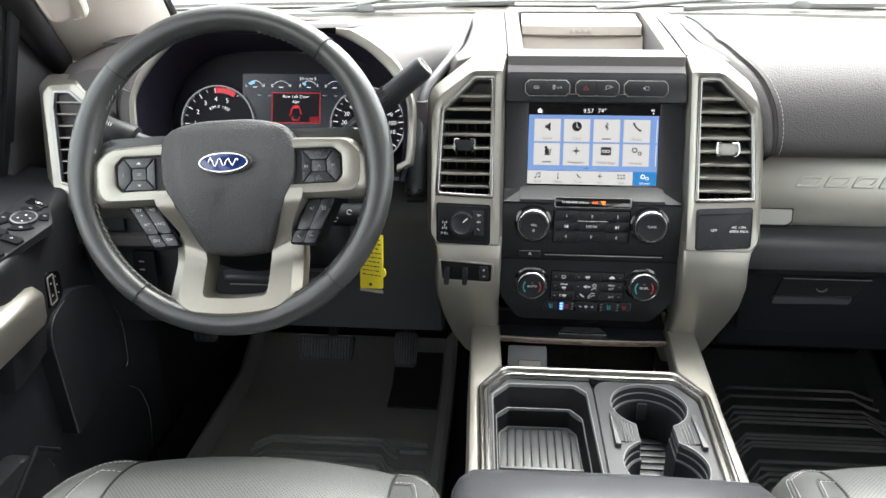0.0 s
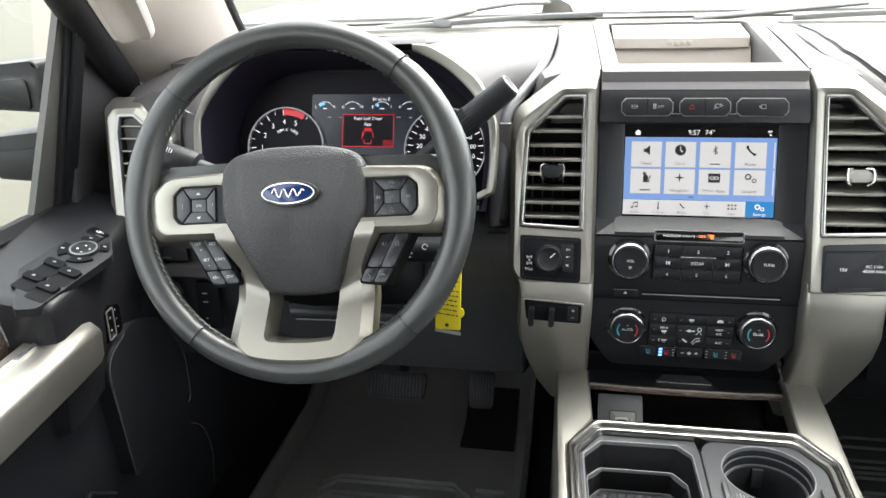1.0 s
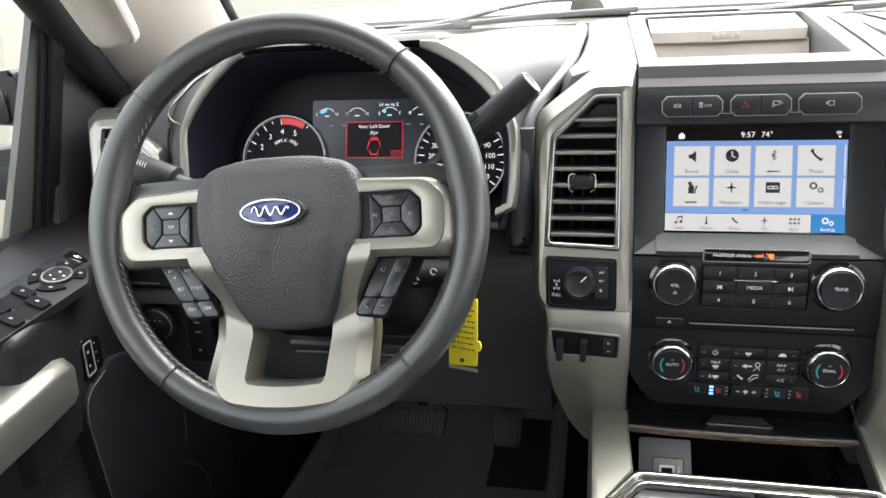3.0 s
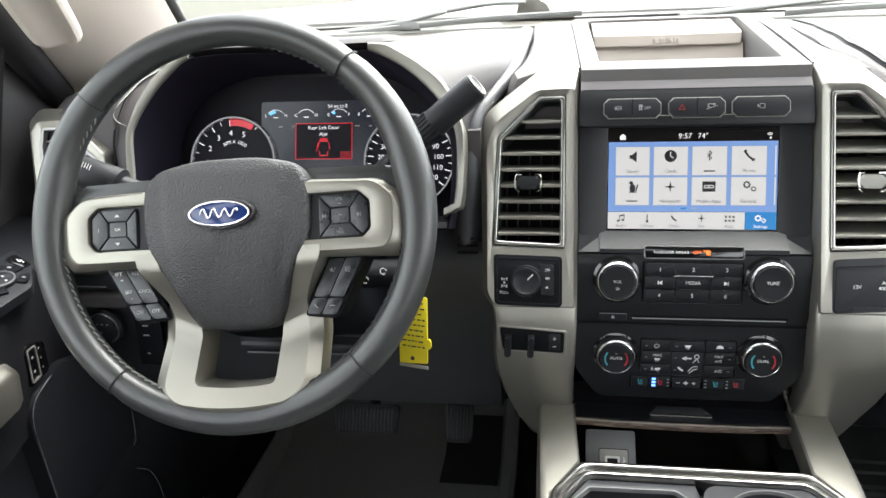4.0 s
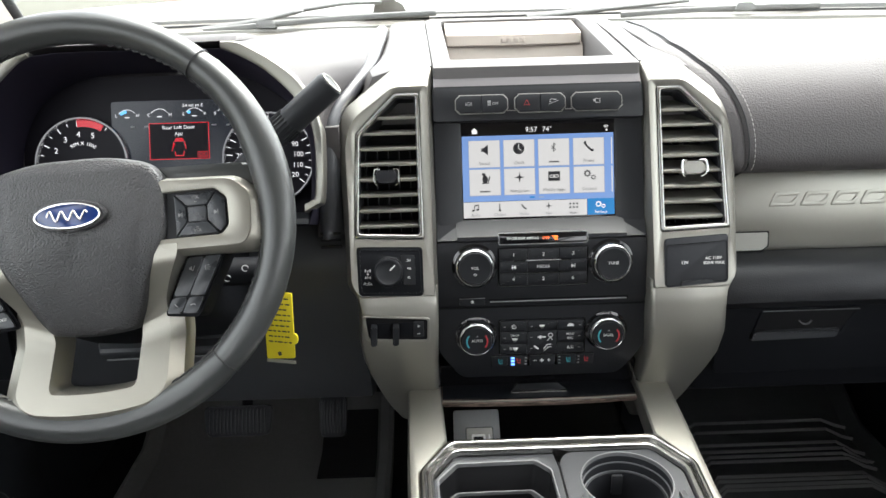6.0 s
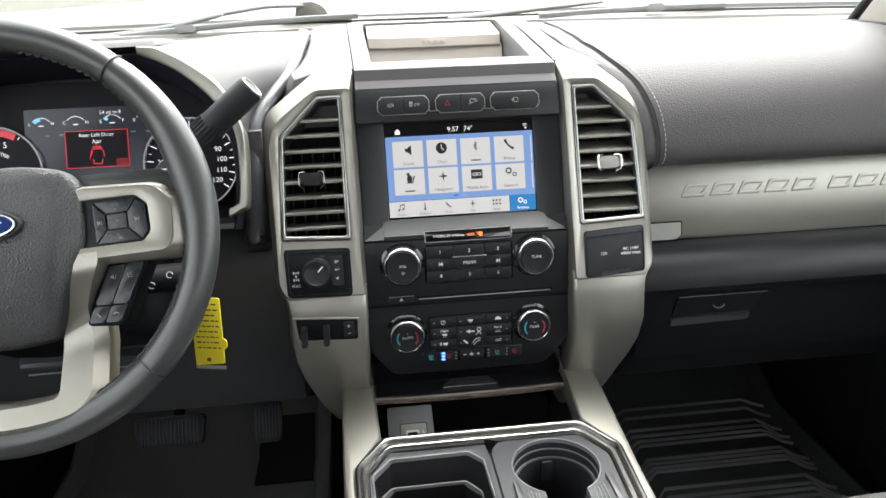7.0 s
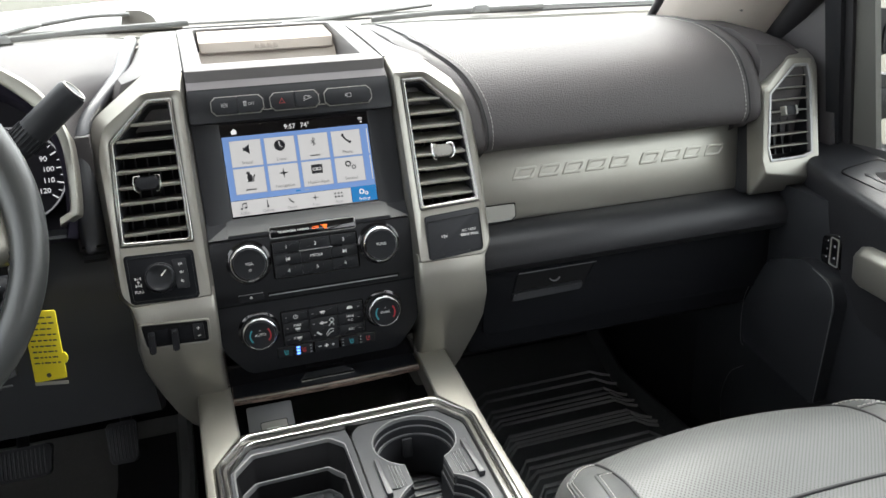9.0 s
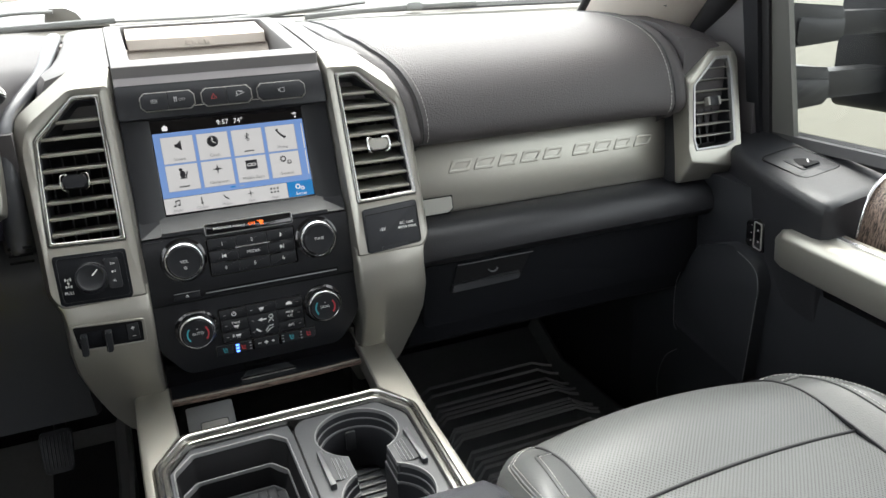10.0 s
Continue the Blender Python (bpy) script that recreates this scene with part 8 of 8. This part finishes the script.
    g = part("window_glass", loft([[Vector((s * (0.862 - 0.0), y, 0.59)), Vector((s * 0.865, y, 0.59)), Vector((s * 0.765, y, 1.08)), Vector((s * 0.762, y, 1.08))] for y in (-0.05, -0.90)]), GLASS, door, "clear side glass")
    g.visible_shadow = False
    if s < 0:
        # window and mirror switches
        pl = Matrix.Translation((s * 0.785, -0.14, 0.5750)) @ Matrix.Rotation(radians(8.4), 4, "Y") @ Matrix.Rotation(radians(9), 4, "X") @ Matrix.Rotation(radians(-8), 4, "Z")
        sw = part("switch_plate", slab(rounded([(0.048, -0.110), (0.0690, -0.098), (0.0690, 0.026), (0.036, 0.062), (-0.006, 0.078), (-0.006, -0.046)], 0.006), pl, -0.008, 0.0030, 0.0010), BLACK, door, "black window switch plate")
        mu, mv = 0.0310, 0.0200
        part("mirror_pad", lathe([(0.0185, 0.002), (0.0180, 0.0058), (0.0150, 0.0058), (0.0135, 0.0046), (0.0, 0.0044)], pl, mu, mv, 32), BUTTON, sw)
        part("bright_rim", lathe([(0.0165, 0.004), (0.0163, 0.0068), (0.0148, 0.0070), (0.0146, 0.0050)], pl, mu, mv, 32), STEEL, sw)
        for a in (0, 90, 180, 270):
            shapes([oval(mu + 0.0075 * math.cos(radians(a + 20)), mv + 0.0075 * math.sin(radians(a + 20)), 0.0017, 0.0012, 8)], pl, 0.0047, MARK, sw, "pad_mark")
        for a, w in ((110, 28), (35, 22), (205, 32), (300, 32)):
            arc = lambda r0, r1: [(mu + r0 * math.cos(radians(q)), mv + r0 * math.sin(radians(q))) for q in range(a - w, a + w + 1, 7)] + [(mu + r1 * math.cos(radians(q)), mv + r1 * math.sin(radians(q))) for q in range(a + w, a - w - 1, -7)]
            part("ring_key", slab(arc(0.0192, 0.0300), pl, 0.002, 0.0052, 0.0008), SWITCH, sw)
            shapes([rect(mu + 0.0245 * math.cos(radians(a)) - 0.0022, mu + 0.0245 * math.cos(radians(a)) + 0.0022, mv + 0.0245 * math.sin(radians(a)) - 0.0013, mv + 0.0245 * math.sin(radians(a)) + 0.0013)], pl, 0.0057, MARK_DIM, sw, "key_mark")
        part("child_lock", slab(rounded([(0.004, 0.0545), (0.0340, 0.0500), (0.0370, 0.0600), (0.006, 0.0690)], 0.002), pl, 0.002, 0.0050, 0.0008), PIANO, sw)
        shapes([rect(0.0200, 0.0240, 0.0575, 0.0615), [(0.0160, 0.0600), (0.0180, 0.0585), (0.0180, 0.0615)], [(0.0285, 0.0590), (0.0265, 0.0575), (0.0265, 0.0605)]], pl, 0.0052, MARK, sw, "lock_mark")
        for u, v in ((0.0235, -0.0520), (0.0525, -0.0620), (0.0240, -0.0200), (0.0525, -0.0280)):
            # flat near-black slab draws the shade of the finger well
            part("finger_well_shade", slab(rounded([(u - 0.0130, v - 0.024), (u + 0.0150, v - 0.026), (u + 0.0150, v + 0.004), (u - 0.0130, v + 0.006)], 0.003), pl, 0.001, 0.0034), DEEP, sw)
            part("window_switch", slab(rounded([(u - 0.0135, v - 0.0060), (u + 0.0145, v - 0.0080), (u + 0.0145, v + 0.0050), (u - 0.0135, v + 0.0070)], 0.0025), pl, 0.0, 0.0068, 0.0028), SWITCH, sw)
            shapes([rect(u - 0.0022, u + 0.0022, v - 0.0014, v + 0.0004), rect(u - 0.0014, u + 0.0014, v + 0.0004, v + 0.0012)], pl, 0.0070, MARK_DIM, sw, "window_mark")
    else:
        pl = Matrix.Translation((s * 0.814, -0.130, 0.5768)) @ Matrix.Rotation(radians(-8.4), 4, "Y") @ Matrix.Rotation(radians(9), 4, "X")
        sw = part("switch_plate", ring(rounded([(-0.036, -0.040), (0.036, -0.040), (0.036, 0.046), (-0.036, 0.046)], 0.014), rounded([(-0.0345, -0.0385), (0.0345, -0.0385), (0.0345, 0.0445), (-0.0345, 0.0445)], 0.013), pl, -0.004, 0.0016), DEEP, door, "black passenger window switch plate")
        part("plate", slab(rounded([(-0.034, -0.038), (0.034, -0.038), (0.034, 0.044), (-0.034, 0.044)], 0.013), pl, -0.006, 0.0012, 0.0004), BLACK_SOFT, sw)
        part("window_switch", slab(rounded([(-0.017, -0.020), (0.017, -0.020), (0.017, 0.020), (-0.017, 0.020)], 0.004), pl, 0.0, 0.0022, 0.0008), BLACK, sw)
        # the dip's shade is a flat near-black shape
        part("finger_dip_shade", slab(rounded([(-0.013, -0.008), (0.013, -0.014), (0.010, 0.006), (-0.004, 0.014)], 0.004), pl, 0.0, 0.0027), DEEP, sw)
        part("switch_lip", slab(rounded([(-0.012, -0.018), (0.015, -0.018), (0.013, -0.010), (-0.010, -0.010)], 0.002), pl, 0.0, 0.0050, 0.0015), SWITCH, sw)
        # small steel strip added as a painted glint
        part("switch_glint", slab(stroke(0.002, -0.010, 0.009, 0.000, 0.0016), pl, 0.0, 0.0042), STEEL, sw)
    if s > 0:
        door.location.x -= 0.045
    return door


side_door(-1, "door_1", "closed black driver door with silver pull and switches")
side_door(1, "door_2", "closed black passenger door with silver pull and wood inlay")


# ---- pillars, windscreen, outside ----
def pillars():
    for s in (-1, 1):
        p = thing("pillar_trim", (s * 0.74, 0.15, 0.76), "pale grey windscreen pillar trim" + (" with a grab handle" if s < 0 else ""), "pillar trim", "windscreen pillars", "structure")
        rows = []
        for t in (0.0, 0.15, 0.4, 0.7, 1.0):
            y, z = 0.26 - 0.48 * t, 0.755 + 0.40 * t
            xo, xi = 0.815 - 0.12 * t, 0.700 - 0.09 * t
            rows.append([Vector((s * xi, y + 0.055, z + 0.01)), Vector((s * (xi + 0.004), y + 0.015, z)), Vector((s * (xi + 0.05), y - 0.045, z - 0.01)), Vector((s * xo, y - 0.085, z - 0.02)), Vector((s * (xo + 0.02), y - 0.08, z - 0.02)), Vector((s * (xo + 0.02), y + 0.06, z + 0.02))])
        part("cover", loft(rows), BEIGE, p)
        seal = [Vector((s * (0.833 - 0.115 * t), 0.155 - 0.46 * t, 0.735 + 0.385 * t)) for t in (0.0, 0.3, 0.6, 1.0)]
        part("door_seal", sweep(seal, 0.022), SEAL, p)
        edge = [Vector((s * (0.700 - 0.09 * t), 0.322 - 0.48 * t, 0.772 + 0.40 * t)) for t in (-0.03, 0.3, 0.6, 1.0)]
        part("glass_seal", sweep(edge, 0.008), SEAL, p)
        if s > 0:
            p.location.x -= 0.022
        if s < 0:
            # a broad flat handle with a raised inner edge
            line = smooth_line([Vector(q) for q in ((-0.738, 0.050, 0.812), (-0.733, 0.040, 0.820), (-0.724, 0.014, 0.842), (-0.700, -0.06, 0.905), (-0.680, -0.13, 0.965))], 6)
            across, out = Vector((-0.62, -0.77, -0.16)).normalized(), Vector((0.62, -0.64, -0.45)).normalized()
            rows = []
            for i, q in enumerate(line):
                round_off = math.sqrt(1 - max(0.0, 1 - (i + 0.15) / 7.0) ** 2)
                w = 0.026 * round_off + 0.010 * i / len(line)
                rows.append([q + across * (w * k) + out * (h * round_off) for k, h in ((-1.0, -0.020), (-1.0, 0.004), (-0.86, 0.011), (-0.66, 0.013), (-0.50, 0.007), (-0.2, 0.004), (0.4, 0.007), (0.80, 0.006), (1.0, -0.002), (1.0, -0.020))])
            part("grab_handle", loft(rows), BEIGE, p, "pale grey grab handle with a raised edge")
        else:
            part("cap_mark", slab(rounded([(-0.012, -0.018), (0.012, -0.018), (0.008, 0.018), (-0.012, 0.018)], 0.003), tilted((0.735, 0.165, 0.800), 55, 35), -0.004, 0.006), SILVER_DARK, p)


pillars()


def outside():
    g = part("windshield", loft([[Vector((x, 0.46 - 0.32 * abs(x) ** 2.2, 0.775)), Vector((x * 0.86, -0.16 - 0.14 * abs(x) ** 2, 1.15)), Vector((x * 0.86, -0.155 - 0.14 * abs(x) ** 2, 1.153)), Vector((x, 0.465 - 0.32 * abs(x) ** 2.2, 0.778))] for x in (-0.73, -0.5, -0.25, 0, 0.25, 0.5, 0.73)]), GLASS)
    g.visible_shadow = False
    tagged(g, "clear raked windscreen over the dash", "windshield", kind="structure")
    cowl = thing("cowl", (0, 0.6, 0.70), "grey plastic cowl panel below the windscreen", "cowl panel")
    rows = []
    for x in (-0.86, -0.5, 0.0, 0.5, 0.86):
        yb = 0.47 - 0.20 * abs(x) ** 2.2
        rows.append([Vector((x, yb, 0.768)), Vector((x, yb + 0.03, 0.772)), Vector((x, yb + 0.10, 0.786)), Vector((x, 0.66, 0.796)), Vector((x, 0.66, 0.70)), Vector((x, yb, 0.70))])
    part("panel", loft(rows), COWL, cowl)
    for dy, zz, high, wide, mt in ((0.010, 0.768, 0.006, 0.008, SEAL), (0.050, 0.775, 0.007, 0.016, SILVER_DARK), (0.100, 0.785, 0.005, 0.006, SEAL), (0.150, 0.7905, 0.005, 0.010, WIPER)):
        rows = []
        for q in [-0.82 + 1.64 * i / 16 for i in range(17)]:
            yb = 0.47 + dy - 0.20 * abs(q) ** 2.2
            rows.append([Vector((q, yb, zz - 0.004)), Vector((q, yb + 0.002, zz + high)), Vector((q, yb + wide, zz + high)), Vector((q, yb + wide + 0.003, zz - 0.004))])
        part("seal_strip", loft(rows), mt, cowl)
    part("sensor_dome", lathe([(0.020, 0.0), (0.018, 0.005), (0.010, 0.008), (0.0, 0.009)], Matrix.Translation((-0.065, 0.40, 0.786))), HUMP, cowl)
    hood = thing("hood", (0, 1.2, 0.6), "white painted truck hood seen through the windscreen", "truck hood")
    rows = []
    for y, z in ((0.662, 0.770), (0.68, 0.802), (0.80, 0.812), (1.1, 0.820), (1.6, 0.80), (1.85, 0.75), (1.95, 0.55)):
        rows.append([Vector((-1.02, y - 0.30, z - 0.06)), Vector((-0.86, y - 0.20, z - 0.012)), Vector((-0.5, y, z)), Vector((-0.30, y, z + 0.012)), Vector((0.30, y, z + 0.012)), Vector((0.5, y, z)), Vector((0.86, y - 0.20, z - 0.012)), Vector((1.02, y - 0.30, z - 0.06)), Vector((0.95, y, 0.5)), Vector((-0.95, y, 0.5))])
    part("panel", loft(rows), PAINT_WHITE, hood)
    def wiper(arm, blade, grip):
        """An arm from its spindle cover to the blade that it holds."""
        w = thing("wiper", tuple(arm[0]), "weathered grey windscreen wiper arm and blade", "wiper", "windscreen wipers")
        part("arm", sweep(smooth_line(arm, 4), lambda t: oval(0, 0, 0.006 + 0.004 * grip * t, 0.0035 + 0.002 * grip * t, 10)), WIPER, w)
        part("blade", sweep(smooth_line(blade, 4), oval(0, 0, 0.004, 0.005, 8)), WIPER, w)
        m = blade[len(blade) // 2]
        part("blade_clip", slab(rounded([(-0.018, -0.006), (0.018, -0.006), (0.014, 0.007), (-0.014, 0.007)], 0.003), tilted(tuple(m), 10), -0.008, 0.008, 0.002), WIPER, w)
        return w

    left_arm = [Vector((-0.203, 0.560, 0.818)), Vector((-0.263, 0.560, 0.818)), Vector((-0.316, 0.560, 0.812)), Vector((-0.360, 0.560, 0.806)), Vector((-0.343, 0.520, 0.809)), Vector((-0.400, 0.520, 0.797)), Vector((-0.465, 0.520, 0.788)), Vector((-0.547, 0.520, 0.780))]
    w = wiper(left_arm, [Vector((-0.108, 0.500, 0.801)), Vector((-0.259, 0.500, 0.797)), Vector((-0.397, 0.500, 0.789)), Vector((-0.505, 0.500, 0.781))], 0.6)
    x, y, z = -0.192, 0.580, 0.808
    cover = part("spindle_cover", slab(rounded([(-0.028, -0.014), (0.034, -0.014), (0.026, 0.002), (0.008, 0.013), (-0.022, 0.013)], 0.005), tilted((x, y, z), 15), -0.03, 0.012, 0.004), COWL, w, "grey cap over the wiper spindle")
    part("cap_nut", lathe([(0.005, 0.0), (0.005, 0.003), (0.0, 0.004)], tilted((x, y, z), 15), -0.006, 0.005, 12), WIPER, cover)
    part("cover_foot", slab(rounded([(-0.055, -0.022), (0.075, -0.022), (0.066, -0.012), (-0.046, -0.012)], 0.004), tilted((x, y, z), 15), -0.03, 0.016, 0.003), COWL, w)
    wiper([Vector((0.337, 0.540, 0.808)), Vector((0.209, 0.540, 0.799)), Vector((0.135, 0.540, 0.793)), Vector((0.052, 0.540, 0.787))], [Vector((0.214, 0.520, 0.788)), Vector((0.299, 0.520, 0.792)), Vector((0.429, 0.520, 0.795)), Vector((0.562, 0.520, 0.795))], 1.6)
    for s in (-1, 1):
        t = thing("tow_mirror", (s * 1.05, 0.02, 0.62), "black telescoping tow mirror on two arms", "side mirror", "tow mirrors")
        for z0, z1, x1 in ((0.612, 0.690, 0.995), (0.716, 0.788, 1.012)):
            root = part("arm_root", slab(rounded([(s * 0.885, z0), (s * x1, z0 + 0.006), (s * x1, z1 - 0.012), (s * 0.885, z1)], 0.010), FRONT, -0.110, -0.034, 0.008), MIRROR_GREY, t)
            part("root_face", slab(rounded([(s * 0.905, z0 + 0.004), (s * (x1 - 0.004), z0 + 0.010), (s * (x1 - 0.004), z1 - 0.030), (s * 0.905, z1 - 0.024)], 0.008), FRONT, -0.040, -0.030, 0.003), MIRROR_GREY, root)
            part("arm_bar", slab(rounded([(s * (x1 - 0.01), z0 + 0.012), (s * 1.16, z0 + 0.010), (s * 1.16, z1 - 0.024), (s * (x1 - 0.01), z1 - 0.020)], 0.006), FRONT, -0.095, -0.045, 0.006), MIRROR_GREY, t)
        part("head", slab(rounded([(s * 1.150, 0.58), (s * 1.32, 0.58), (s * 1.32, 0.96), (s * 1.150, 0.96)], 0.03), FRONT, -0.16, -0.02, 0.012), BLACK, t)
        part("mirror_glass", slab(rounded([(s * 1.165, 0.60), (s * 1.305, 0.60), (s * 1.305, 0.94), (s * 1.165, 0.94)], 0.02), FRONT, -0.03, -0.017), CHROME, t, "mirror glass")


outside()
